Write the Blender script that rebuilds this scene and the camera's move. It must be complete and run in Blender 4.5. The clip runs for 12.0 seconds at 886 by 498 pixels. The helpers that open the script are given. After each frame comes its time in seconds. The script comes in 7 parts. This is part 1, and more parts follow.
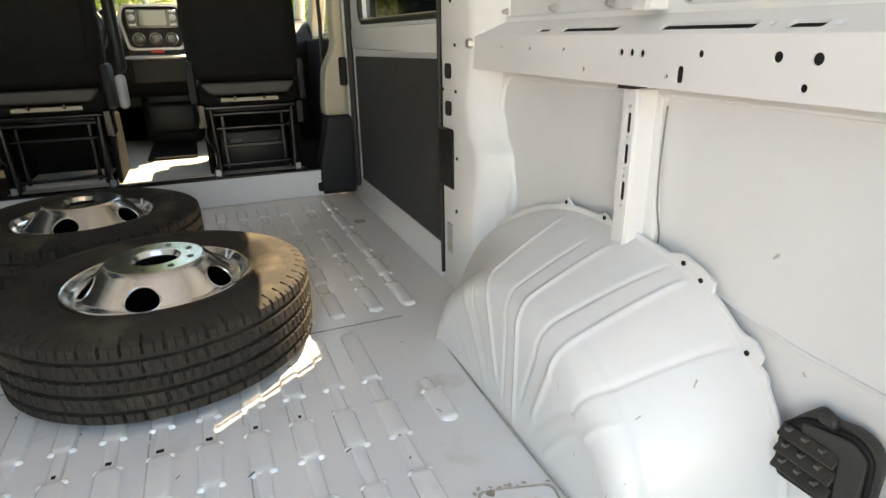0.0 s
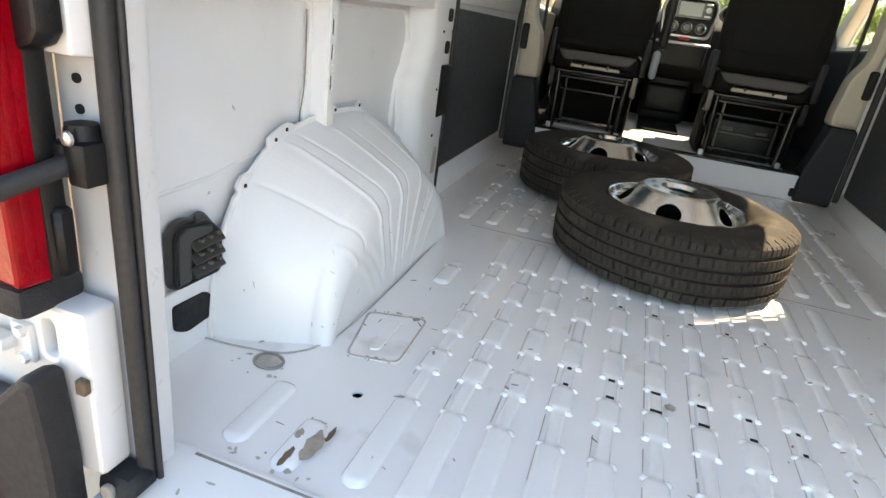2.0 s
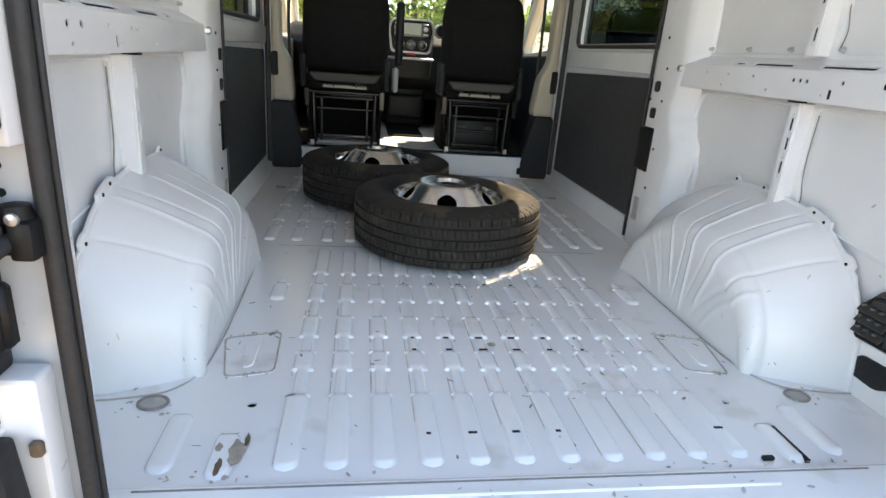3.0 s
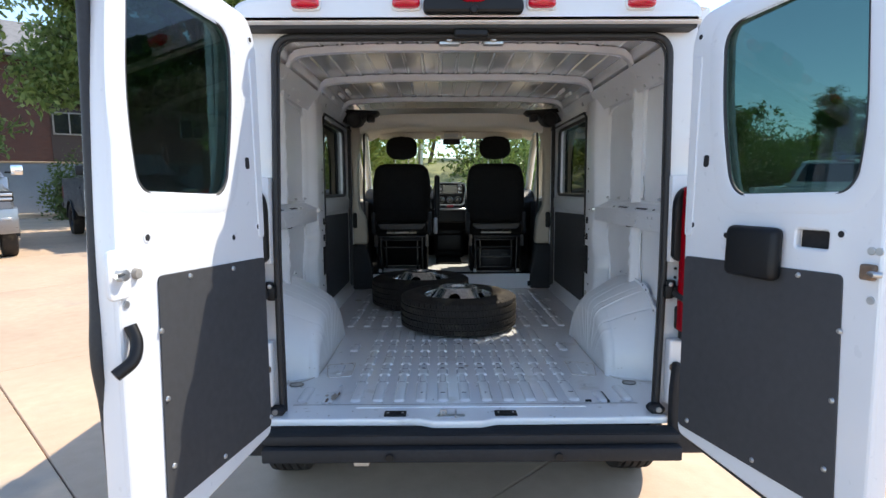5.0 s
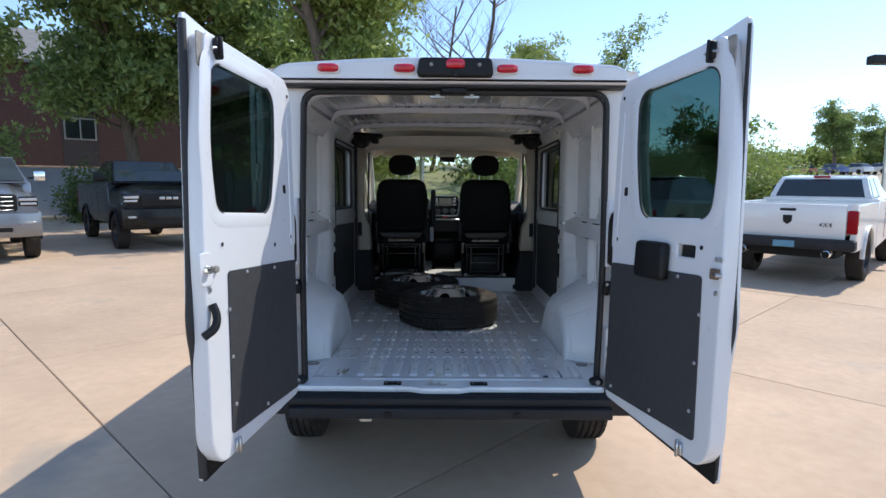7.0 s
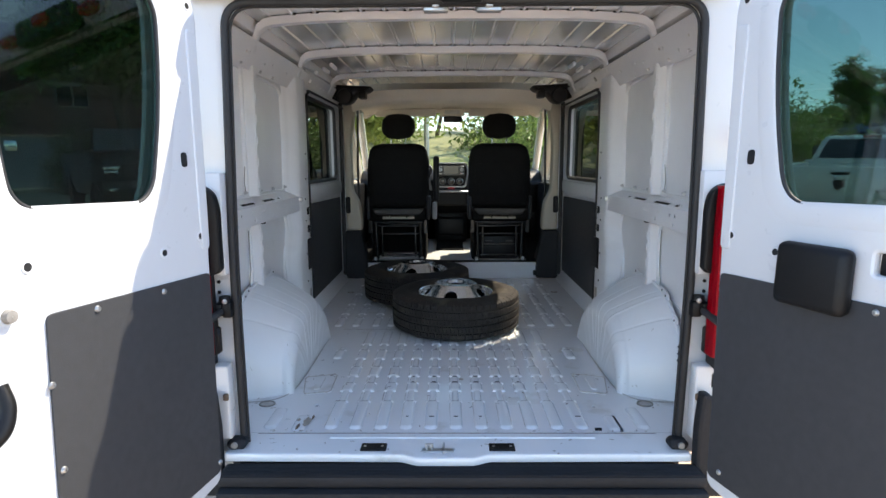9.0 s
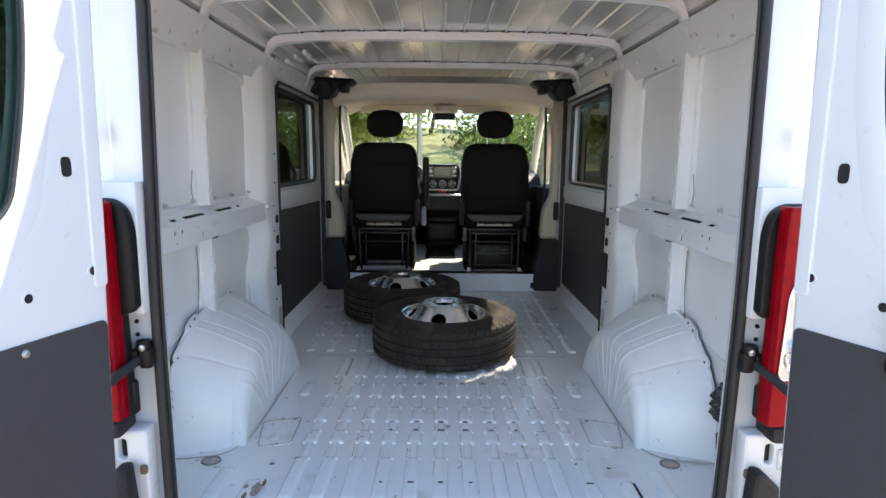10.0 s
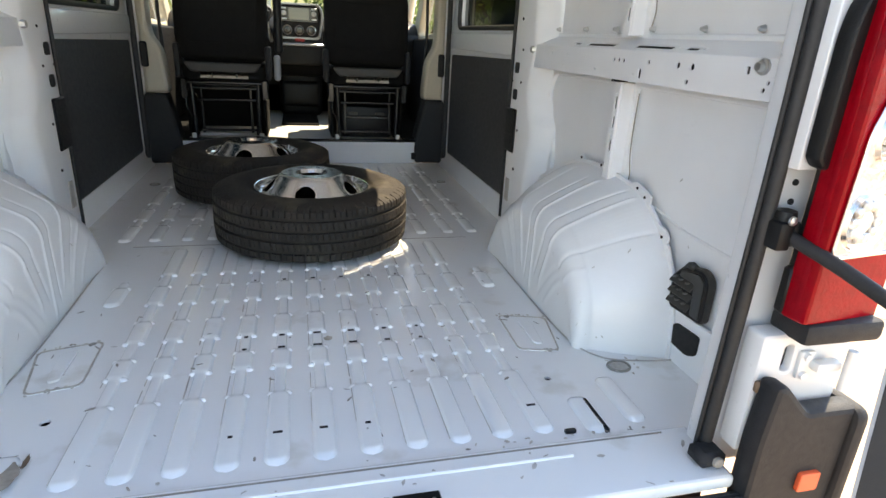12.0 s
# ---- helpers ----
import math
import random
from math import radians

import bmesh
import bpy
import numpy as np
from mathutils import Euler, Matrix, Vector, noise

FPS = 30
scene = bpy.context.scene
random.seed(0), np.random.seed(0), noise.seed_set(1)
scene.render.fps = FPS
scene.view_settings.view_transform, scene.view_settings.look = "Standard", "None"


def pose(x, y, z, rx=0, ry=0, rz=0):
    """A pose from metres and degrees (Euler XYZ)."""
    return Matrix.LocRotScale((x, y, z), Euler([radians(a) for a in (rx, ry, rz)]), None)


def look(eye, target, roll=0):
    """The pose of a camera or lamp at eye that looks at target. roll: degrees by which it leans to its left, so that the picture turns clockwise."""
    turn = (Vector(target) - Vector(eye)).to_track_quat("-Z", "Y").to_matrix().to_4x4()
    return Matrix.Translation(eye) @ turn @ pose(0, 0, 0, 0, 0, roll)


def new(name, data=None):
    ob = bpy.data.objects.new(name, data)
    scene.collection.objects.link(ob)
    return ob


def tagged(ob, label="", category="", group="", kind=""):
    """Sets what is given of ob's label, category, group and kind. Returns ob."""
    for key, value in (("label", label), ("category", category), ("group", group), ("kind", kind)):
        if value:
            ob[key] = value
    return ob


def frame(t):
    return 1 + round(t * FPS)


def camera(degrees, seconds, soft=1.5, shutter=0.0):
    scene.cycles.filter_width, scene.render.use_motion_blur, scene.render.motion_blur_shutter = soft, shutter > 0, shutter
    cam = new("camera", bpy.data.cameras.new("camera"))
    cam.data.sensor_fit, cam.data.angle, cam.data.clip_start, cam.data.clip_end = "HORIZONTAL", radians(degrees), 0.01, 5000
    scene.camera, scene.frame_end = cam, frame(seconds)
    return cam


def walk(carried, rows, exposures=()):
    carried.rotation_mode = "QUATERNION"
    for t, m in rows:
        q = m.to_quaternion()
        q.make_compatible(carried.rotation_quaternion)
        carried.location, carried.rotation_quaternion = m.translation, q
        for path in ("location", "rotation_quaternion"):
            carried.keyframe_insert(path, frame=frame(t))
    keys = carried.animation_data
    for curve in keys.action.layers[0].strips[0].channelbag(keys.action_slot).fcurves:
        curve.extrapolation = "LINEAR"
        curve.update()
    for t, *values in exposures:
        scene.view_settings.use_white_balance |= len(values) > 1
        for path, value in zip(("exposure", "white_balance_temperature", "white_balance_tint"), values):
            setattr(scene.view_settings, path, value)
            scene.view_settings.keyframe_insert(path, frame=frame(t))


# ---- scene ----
cam = camera(75.4, 12.0)
PATH = [
    (0, (0.187, -0.051, 1.359), (0.89, 1.685, 0.658), -1.0),
    (0.5, (0.177, -0.054, 1.348), (0.642, 1.721, 0.552), -1.8),
    (1, (0.169, -0.071, 1.345), (0.323, 1.746, 0.522), -2.6),
    (1.2, (0.123, -0.154, 1.313), (0.123, 1.672, 0.499), -0.5),
    (1.3, (0.105, -0.24, 1.309), (-0.002, 1.582, 0.492), -0.0),
    (1.5, (0.034, -0.357, 1.29), (-0.248, 1.459, 0.503), 2.5),
    (1.8, (-0.096, -0.468, 1.283), (-0.576, 1.311, 0.504), 6.3),
    (2, (-0.194, -0.492, 1.273), (-0.703, 1.284, 0.506), 7.9),
    (2.2, (-0.29, -0.519, 1.273), (-0.73, 1.283, 0.523), 8.3),
    (2.5, (-0.362, -0.585, 1.3), (-0.551, 1.287, 0.621), 7.2),
    (2.8, (-0.373, -0.684, 1.301), (-0.243, 1.202, 0.647), 5.5),
    (3, (-0.351, -0.767, 1.323), (-0.057, 1.103, 0.677), 4.5),
    (3.2, (-0.277, -0.877, 1.331), (0.042, 0.995, 0.703), 4.0),
    (3.5, (-0.156, -1.056, 1.376), (0.039, 0.852, 0.807), 1.9),
    (3.7, (-0.105, -1.209, 1.422), (0.01, 0.72, 0.908), 0.8),
    (5.3, (-0.106, -2.437, 1.488), (-0.102, -0.446, 1.3), -0.1),
    (5.5, (-0.104, -2.54, 1.529), (-0.102, -0.55, 1.333), 0.1),
    (6, (-0.113, -2.739, 1.577), (-0.065, -0.751, 1.359), 0.3),
    (6.5, (-0.058, -2.865, 1.54), (-0.04, -0.873, 1.359), 0.6),
    (7, (-0.04, -2.906, 1.528), (-0.035, -0.914, 1.346), 0.4),
    (7.5, (-0.059, -2.862, 1.541), (-0.037, -0.873, 1.332), 0.2),
    (7.6, (-0.045, -2.837, 1.534), (-0.035, -0.849, 1.317), 0.1),
    (7.7, (-0.087, -2.807, 1.559), (-0.045, -0.823, 1.314), 0.1),
    (9.3, (-0.011, -1.679, 1.544), (-0.037, 0.298, 1.245), -0.3),
    (9.5, (-0.005, -1.577, 1.562), (-0.023, 0.402, 1.277), -0.4),
    (10, (-0.003, -1.449, 1.576), (0.002, 0.527, 1.269), 0.5),
    (10.5, (-0.013, -1.408, 1.571), (-0.019, 0.563, 1.237), 0.3),
    (11, (-0.075, -1.245, 1.456), (0.066, 0.704, 1.033), 0.9),
    (11.1, (-0.1, -1.199, 1.43), (0.09, 0.735, 0.957), 1.1),
    (11.2, (-0.112, -1.113, 1.391), (0.11, 0.809, 0.884), 0.7),
    (11.5, (-0.162, -0.993, 1.384), (0.253, 0.871, 0.79), 3.0),
    (12, (-0.029, -0.806, 1.358), (0.444, 1.011, 0.669), 3.0),
]
EXPOSE = [
    (0.0, 2.92, 10600, 10), (0.5, 2.92, 10300, 10), (1.0, 2.99, 9900, 10), (1.5, 3.0, 9700, 10), (2.0, 2.92, 9700, 10), (2.5, 2.86, 9300, 10), (3.0, 2.68, 8700, 10), (3.5, 2.42, 8500, 10),
    (5.5, 1.24, 6600, 10), (6.5, 0.93, 6500, 10), (7.7, 0.88, 6500, 10), (9.5, 2.14, 7400, 10), (10.5, 2.18, 7300, 10), (11.5, 2.36, 8400, 10), (12.0, 2.46, 8700, 10),
]
walk(cam, [(t, look(eye, target, roll)) for t, eye, target, roll in PATH], EXPOSE)

# ---- light ----
SUN_DIR = Vector((0.63, 0.465, 1.0)).normalized()
world = bpy.data.worlds.new("sky")
scene.world = world
world.use_nodes = True
wn = world.node_tree.nodes
sky = wn.new("ShaderNodeTexSky")
sky.sky_type = "NISHITA"
sky.sun_disc = False
sky.sun_elevation = math.asin(SUN_DIR.z)
sky.sun_rotation = math.atan2(SUN_DIR.x, SUN_DIR.y)
sky.air_density = 0.8
sky.dust_density = 0.12
sky.ozone_density = 2.5
wn["Background"].inputs["Strength"].default_value = 0.16
world.node_tree.links.new(sky.outputs[0], wn["Background"].inputs["Color"])
sun = new("sun", bpy.data.lights.new("sun", "SUN"))
sun.data.energy = 2.35
sun.data.angle = radians(0.5)
sun.data.color = (1.0, 0.95, 0.86)
sun.matrix_world = look(SUN_DIR * 60, (0, 0, 0))


# ---- materials ----
def mat(name, base, rough=0.5, metal=0.0, var=0.1, scale=5.0, bump=0.0, bscale=120.0, coat=0.0, stain=None,
        stain_scale=3.0, stain_cut=0.6, stretch=(1, 1, 1), spec=0.5, rvar=0.12, grain=0.5):
    m = bpy.data.materials.new(name)
    m.use_nodes = True
    nt = m.node_tree
    N, L = nt.nodes, nt.links
    b = N["Principled BSDF"]
    b.inputs["Metallic"].default_value = metal
    b.inputs["Specular IOR Level"].default_value = spec
    b.inputs["Coat Weight"].default_value = coat
    b.inputs["Coat Roughness"].default_value = 0.08
    tc = N.new("ShaderNodeTexCoord")
    mp = N.new("ShaderNodeMapping")
    mp.inputs["Scale"].default_value = stretch
    L.new(tc.outputs["Object"], mp.inputs["Vector"])

    def noise_tex(sc, detail=5.0):
        n = N.new("ShaderNodeTexNoise")
        n.inputs["Scale"].default_value = sc
        n.inputs["Detail"].default_value = detail
        L.new(mp.outputs[0], n.inputs["Vector"])
        return n

    def remap(src, lo, hi, a=0.25, z=0.75):
        r = N.new("ShaderNodeMapRange")
        r.inputs[1].default_value, r.inputs[2].default_value = a, z
        r.inputs[3].default_value, r.inputs[4].default_value = lo, hi
        L.new(src, r.inputs[0])
        return r.outputs[0]

    def mix(fac, a, z):
        x = N.new("ShaderNodeMix")
        x.data_type = "RGBA"
        L.new(fac, x.inputs[0])
        for sock, v in ((x.inputs[6], a), (x.inputs[7], z)):
            if isinstance(v, tuple):
                sock.default_value = (*v, 1)
            else:
                L.new(v, sock)
        return x.outputs[2]
    big, fine = noise_tex(scale), noise_tex(scale * 14)
    lo = tuple(max(0, c * (1 - var)) for c in base)
    hi = tuple(min(1, c * (1 + var)) for c in base)
    col = mix(remap(big.outputs[0], 0, 1), lo, hi)
    col = mix(remap(fine.outputs[0], 0, grain), col, lo)
    if stain:
        st = noise_tex(stain_scale, 8.0)
        col = mix(remap(st.outputs[0], 0, 0.85, stain_cut, stain_cut + 0.09), col, stain)
    L.new(col, b.inputs["Base Color"])
    L.new(remap(fine.outputs[0], max(0.02, rough - rvar * rough), min(1, rough + rvar * rough)), b.inputs["Roughness"])
    if bump:
        bn = noise_tex(bscale, 3.0)
        bp = N.new("ShaderNodeBump")
        bp.inputs["Strength"].default_value = bump
        bp.inputs["Distance"].default_value = 0.01
        L.new(bn.outputs[0], bp.inputs["Height"])
        L.new(bp.outputs[0], b.inputs["Normal"])
    return m


def glass(name, tint, base=0.05):
    """Thin tinted glass: clear straight through, more mirror-like at a glance."""
    m = bpy.data.materials.new(name)
    m.use_nodes = True
    N, L = m.node_tree.nodes, m.node_tree.links
    N.remove(N["Principled BSDF"])
    tr, gl, lw, pw, mr, mx = (N.new("ShaderNodeBsdfTransparent"), N.new("ShaderNodeBsdfGlossy"), N.new("ShaderNodeLayerWeight"),
                              N.new("ShaderNodeMath"), N.new("ShaderNodeMapRange"), N.new("ShaderNodeMixShader"))
    tr.inputs[0].default_value = (*tint, 1)
    gl.inputs["Roughness"].default_value = 0.01
    pw.operation = "POWER"
    pw.inputs[1].default_value = 5.0
    mr.inputs[3].default_value, mr.inputs[4].default_value = base, 0.9
    L.new(lw.outputs["Facing"], pw.inputs[0])
    L.new(pw.outputs[0], mr.inputs[0])
    L.new(mr.outputs[0], mx.inputs[0])
    L.new(tr.outputs[0], mx.inputs[1])
    L.new(gl.outputs[0], mx.inputs[2])
    L.new(mx.outputs[0], N["Material Output"].inputs[0])
    return m


WHITE = mat("white_paint", (0.69, 0.70, 0.71), 0.3, var=0.03, scale=2.5, coat=0.5, bump=0.02, bscale=40, grain=0.1)
INNER = mat("white_primer_paint", (0.82, 0.825, 0.83), 0.34, var=0.05, scale=3.5, coat=0.25, bump=0.03, bscale=60,
            stain=(0.70, 0.70, 0.70), stain_scale=9, stain_cut=0.70, grain=0.08)
FLOORP = mat("worn_white_floor_paint", (0.90, 0.90, 0.895), 0.24, var=0.035, scale=2.2, bump=0.012, bscale=25,
             stain=(0.74, 0.715, 0.67), stain_scale=6, stain_cut=0.62, grain=0.06, coat=0.6)
ROOFM = mat("primed_roof_steel", (0.88, 0.88, 0.865), 0.17, metal=0.55, var=0.06, scale=3, rvar=0.1, grain=0.1, spec=0.7)
RUBBER = mat("black_rubber", (0.022, 0.022, 0.023), 0.6, var=0.2, scale=8, bump=0.1, bscale=200)
TYRE = mat("tyre_rubber", (0.037, 0.0315, 0.0275), 0.78, spec=0.2, var=0.25, scale=9, bump=0.12, bscale=260,
           stain=(0.075, 0.064, 0.048), stain_scale=6, stain_cut=0.58)
PLASTIC = mat("black_plastic", (0.008, 0.008, 0.0085), 0.45, spec=0.3, var=0.15, scale=6, bump=0.12, bscale=350)
BUMPERM = mat("dark_grey_bumper_plastic", (0.024, 0.0245, 0.027), 0.6, spec=0.25, var=0.2, scale=5, bump=0.2, bscale=320)
BOARD = mat("dark_grey_hardboard", (0.040, 0.041, 0.044), 0.6, spec=0.5, var=0.12, scale=3, bump=0.12, bscale=420)
BEIGE = mat("beige_trim", (0.50, 0.45, 0.36), 0.6, var=0.06, scale=4, bump=0.1, bscale=300)
LINER = mat("cream_headliner", (0.84, 0.79, 0.67), 0.8, var=0.05, scale=5, bump=0.2, bscale=400)
FABRIC = mat("black_seat_fabric", (0.010, 0.0096, 0.0092), 0.9, spec=0.2, var=0.25, scale=20, bump=0.4, bscale=600)
CHROME = mat("polished_aluminium", (0.90, 0.89, 0.88), 0.2, metal=1.0, var=0.04, scale=9, rvar=0.4)
STEEL = mat("zinc_steel", (0.55, 0.55, 0.54), 0.35, metal=0.9, var=0.15, scale=25)
TRIMG = mat("grey_seat_trim", (0.058, 0.055, 0.051), 0.6, var=0.15, scale=12, bump=0.15, bscale=300)
CARPET = mat("black_cab_carpet", (0.010, 0.0098, 0.0095), 0.95, spec=0.15, var=0.3, scale=25, bump=0.5, bscale=400)
BLACKSTEEL = mat("black_painted_steel", (0.007, 0.007, 0.0075), 0.24, spec=0.5, var=0.2, scale=12)
# near-black stands in for shade in holes, gaps and hollows; also colours the underbody
DARK = mat("dark_shade_and_underbody", (0.012, 0.012, 0.013), 0.9, var=0.2)
RUST = mat("brown_stain", (0.17, 0.11, 0.07), 0.7, var=0.4, scale=40)
RUSTY = mat("pale_rust_stain", (0.40, 0.34, 0.28), 0.7, var=0.3, scale=60)
DIRT = mat("grey_dirt", (0.30, 0.28, 0.25), 0.8, var=0.35, scale=30)
REDLENS = mat("red_lamp_lens", (0.29, 0.001, 0.007), 0.12, spec=0.15, var=0.25, scale=30, bump=0.15, bscale=120)
MARKER = mat("bright_red_marker_lens", (0.56, 0.004, 0.022), 0.08, spec=0.5, var=0.2, scale=30, coat=0.6)
CLEARLENS = mat("clear_lamp_lens", (0.62, 0.61, 0.59), 0.12, metal=0.55, var=0.35, scale=60, coat=0.9, bump=0.6, bscale=90)
AMBER = mat("orange_reflector", (0.75, 0.12, 0.05), 0.25, var=0.1)
CABFLOOR = mat("light_grey_cab_floor", (0.58, 0.58, 0.55), 0.5, var=0.12, scale=6, bump=0.2, bscale=200)
PATCHDIRT = mat("brown_grey_grime", (0.52, 0.48, 0.42), 0.8, var=0.4, scale=35)
SMUDGE = mat("grey_smudge", (0.56, 0.55, 0.53), 0.7, var=0.3, scale=60)
LIGHTDIRT = mat("pale_dirt", (0.50, 0.47, 0.43), 0.8, var=0.3, scale=30)
TINT = glass("dark_tinted_glass", (0.22, 0.31, 0.29), 0.03)
CLEAR = glass("clear_glass", (0.95, 0.965, 0.95), 0.02)
WSGLASS = glass("green_tinted_windscreen_glass", (0.64, 0.68, 0.60), 0.04)
CATCH = mat("worn_grey_plastic", (0.13, 0.125, 0.115), 0.5, var=0.3, scale=40)
VENTP = mat("worn_black_vent_plastic", (0.042, 0.041, 0.038), 0.42, spec=0.4, var=0.2, scale=14, bump=0.12, bscale=300)
SIDEGLASS = glass("tinted_side_glass", (0.125, 0.145, 0.135), 0.06)


# ---- mesh helpers ----
def finish(me, material, smooth=40):
    me.materials.clear()
    me.materials.append(material)
    if smooth:
        me.shade_smooth()
        me.set_sharp_from_angle(angle=radians(smooth))
    return me


def part(name, geo, material, parent=None, label="", m=None, smooth=40):
    """Links a bmesh or mesh as one object, under a thing or a part."""
    if isinstance(geo, bmesh.types.BMesh):
        me = bpy.data.meshes.new(name)
        geo.to_mesh(me)
        geo.free()
    else:
        me = geo
        me.name = name
    if m is not None:
        me.transform(m)
        if m.determinant() < 0:
            me.flip_normals()
    finish(me, material, smooth)
    ob = new(name, me)
    ob.parent = parent
    if label:
        ob["label"] = label
    return ob


def thing(name, label, category, m=None, group="", kind=""):
    ob = new(name)
    ob.empty_display_size = 0.1
    if m is not None:
        ob.matrix_world = m
    return tagged(ob, label, category, group, kind)


MIRROR = Matrix.Scale(-1, 4, (1, 0, 0))
IDENT = Matrix.Identity(4)


def side_m(s):
    return IDENT if s > 0 else MIRROR


def on_x(x):
    """Plane of constant x: local x, y, z become y, z, x."""
    return Matrix(((0, 0, 1, x), (1, 0, 0, 0), (0, 1, 0, 0), (0, 0, 0, 1)))


def on_y(y):
    """Plane of constant y: local x, y become x, z; local z points to -y."""
    return Matrix(((1, 0, 0, 0), (0, 0, -1, y), (0, 1, 0, 0), (0, 0, 0, 1)))


def on_z(z):
    return Matrix.Translation((0, 0, z))


def boxes(rows, bevel=0.004, seg=1):
    """A bmesh of bevelled boxes (x0, x1, y0, y1, z0, z1)."""
    bm = bmesh.new()
    for x0, x1, y0, y1, z0, z1 in rows:
        made = bmesh.ops.create_cube(bm, size=1, matrix=Matrix.Translation(((x0 + x1) / 2, (y0 + y1) / 2, (z0 + z1) / 2))
                                     @ Matrix.Diagonal((abs(x1 - x0), abs(y1 - y0), abs(z1 - z0), 1)))
        if bevel:
            edges = list({e for v in made["verts"] for e in v.link_edges})
            bmesh.ops.bevel(bm, geom=edges, offset=min(bevel, 0.45 * min(abs(x1 - x0), abs(y1 - y0), abs(z1 - z0))),
                            segments=seg, affect="EDGES", profile=0.5)
    return bm


def rounded(pts, r, n=5):
    """A polygon with rounded corners; r is one radius or one for each corner."""
    out = []
    k = len(pts)
    for i, p in enumerate(pts):
        rad = r[i] if isinstance(r, (list, tuple)) else r
        p, a, b = Vector(p), Vector(pts[i - 1]), Vector(pts[(i + 1) % k])
        da, db = (a - p), (b - p)
        d = min(rad, 0.49 * da.length, 0.49 * db.length)
        if d < 1e-5:
            out.append(tuple(p))
            continue
        s, e = p + da.normalized() * d, p + db.normalized() * d
        for j in range(n + 1):
            t = j / n
            out.append(tuple(s * (1 - t) ** 2 + p * 2 * t * (1 - t) + e * t * t))
    return out


def rect(x0, x1, y0, y1, r=0.0, n=5):
    pts = [(x0, y0), (x1, y0), (x1, y1), (x0, y1)]
    return rounded(pts, r, n) if r else pts


def circle(x, y, r, n=12, ry=None):
    return [(x + r * math.cos(2 * math.pi * i / n), y + (ry or r) * math.sin(2 * math.pi * i / n)) for i in range(n)]


def plate(outline, holes=(), depth=0.01, bevel=0.002):
    """A flat plate with real holes through it, centred on its plane."""
    cu = bpy.data.curves.new("plate", "CURVE")
    cu.dimensions, cu.fill_mode = "2D", "BOTH"
    cu.extrude, cu.bevel_depth, cu.bevel_resolution, cu.offset = max(0.0, depth / 2 - bevel), bevel, 1, -bevel
    for loop in (outline, *holes):
        sp = cu.splines.new("POLY")
        sp.points.add(len(loop) - 1)
        for q, (x, y) in zip(sp.points, loop):
            q.co = (x, y, 0, 1)
        sp.use_cyclic_u = True
    ob = bpy.data.objects.new("plate", cu)
    me = bpy.data.meshes.new_from_object(ob)
    bpy.data.objects.remove(ob)
    bpy.data.curves.remove(cu)
    return me


def tube(pts, r, closed=False, res=3, taper=None):
    cu = bpy.data.curves.new("tube", "CURVE")
    cu.dimensions, cu.bevel_depth, cu.bevel_resolution, cu.use_fill_caps = "3D", r, res, True
    sp = cu.splines.new("POLY")
    sp.points.add(len(pts) - 1)
    for i, (q, p) in enumerate(zip(sp.points, pts)):
        q.co = (*p, 1)
        q.radius = taper[i] if taper else 1
    sp.use_cyclic_u = closed
    ob = bpy.data.objects.new("tube", cu)
    me = bpy.data.meshes.new_from_object(ob)
    bpy.data.objects.remove(ob)
    bpy.data.curves.remove(cu)
    return me


def smooth_path(pts, n=8):
    """Catmull-Rom points through pts."""
    p = [Vector(q) for q in pts]
    p = [2 * p[0] - p[1], *p, 2 * p[-1] - p[-2]]
    out = []
    for i in range(1, len(p) - 2):
        for j in range(n):
            t = j / n
            out.append(0.5 * (2 * p[i] + (p[i + 1] - p[i - 1]) * t + (2 * p[i - 1] - 5 * p[i] + 4 * p[i + 1] - p[i + 2]) * t * t
                              + (3 * p[i] - p[i - 1] - 3 * p[i + 1] + p[i + 2]) * t ** 3))
    return [tuple(q) for q in out] + [tuple(p[-2])]


def grid(fn, nu, nv, wrap=False, keep=None):
    """A surface fn(u, v), u and v from 0 to 1."""
    vs = [fn(i / nu, j / nv) for i in range(nu + (0 if wrap else 1)) for j in range(nv + 1)]
    fs = []
    rows = nu if wrap else nu + 1
    for i in range(nu):
        for j in range(nv):
            if keep and not keep((i + 0.5) / nu, (j + 0.5) / nv):
                continue
            k = (i + 1) % rows
            fs.append((i * (nv + 1) + j, k * (nv + 1) + j, k * (nv + 1) + j + 1, i * (nv + 1) + j + 1))
    me = bpy.data.meshes.new("grid")
    me.from_pydata(vs, [], fs)
    return me


def lathe(profile, n=64):
    """Turns (r, z) points round the z axis."""
    k = len(profile) - 1

    def fn(u, v):
        r, z = profile[round(v * k)]
        return (r * math.cos(2 * math.pi * u), r * math.sin(2 * math.pi * u), z)
    return grid(fn, n, k, wrap=True)


def join(meshes):
    bm = bmesh.new()
    for me in meshes:
        if isinstance(me, bmesh.types.BMesh):
            tmp = bpy.data.meshes.new("tmp")
            me.to_mesh(tmp)
            me.free()
            me = tmp
        bm.from_mesh(me)
        bpy.data.meshes.remove(me)
    return bm


def at(me, m):
    if isinstance(me, bmesh.types.BMesh):
        bmesh.ops.transform(me, matrix=m, verts=me.verts)
    else:
        me.transform(m)
        if m.determinant() < 0:
            me.flip_normals()
    return me


# ---- the van ----
FZ = 0.55          # cargo floor
CAB = 0.70         # cab floor
van = thing("cargo_van", "white panel van with its rear doors open, parked on concrete", "van")

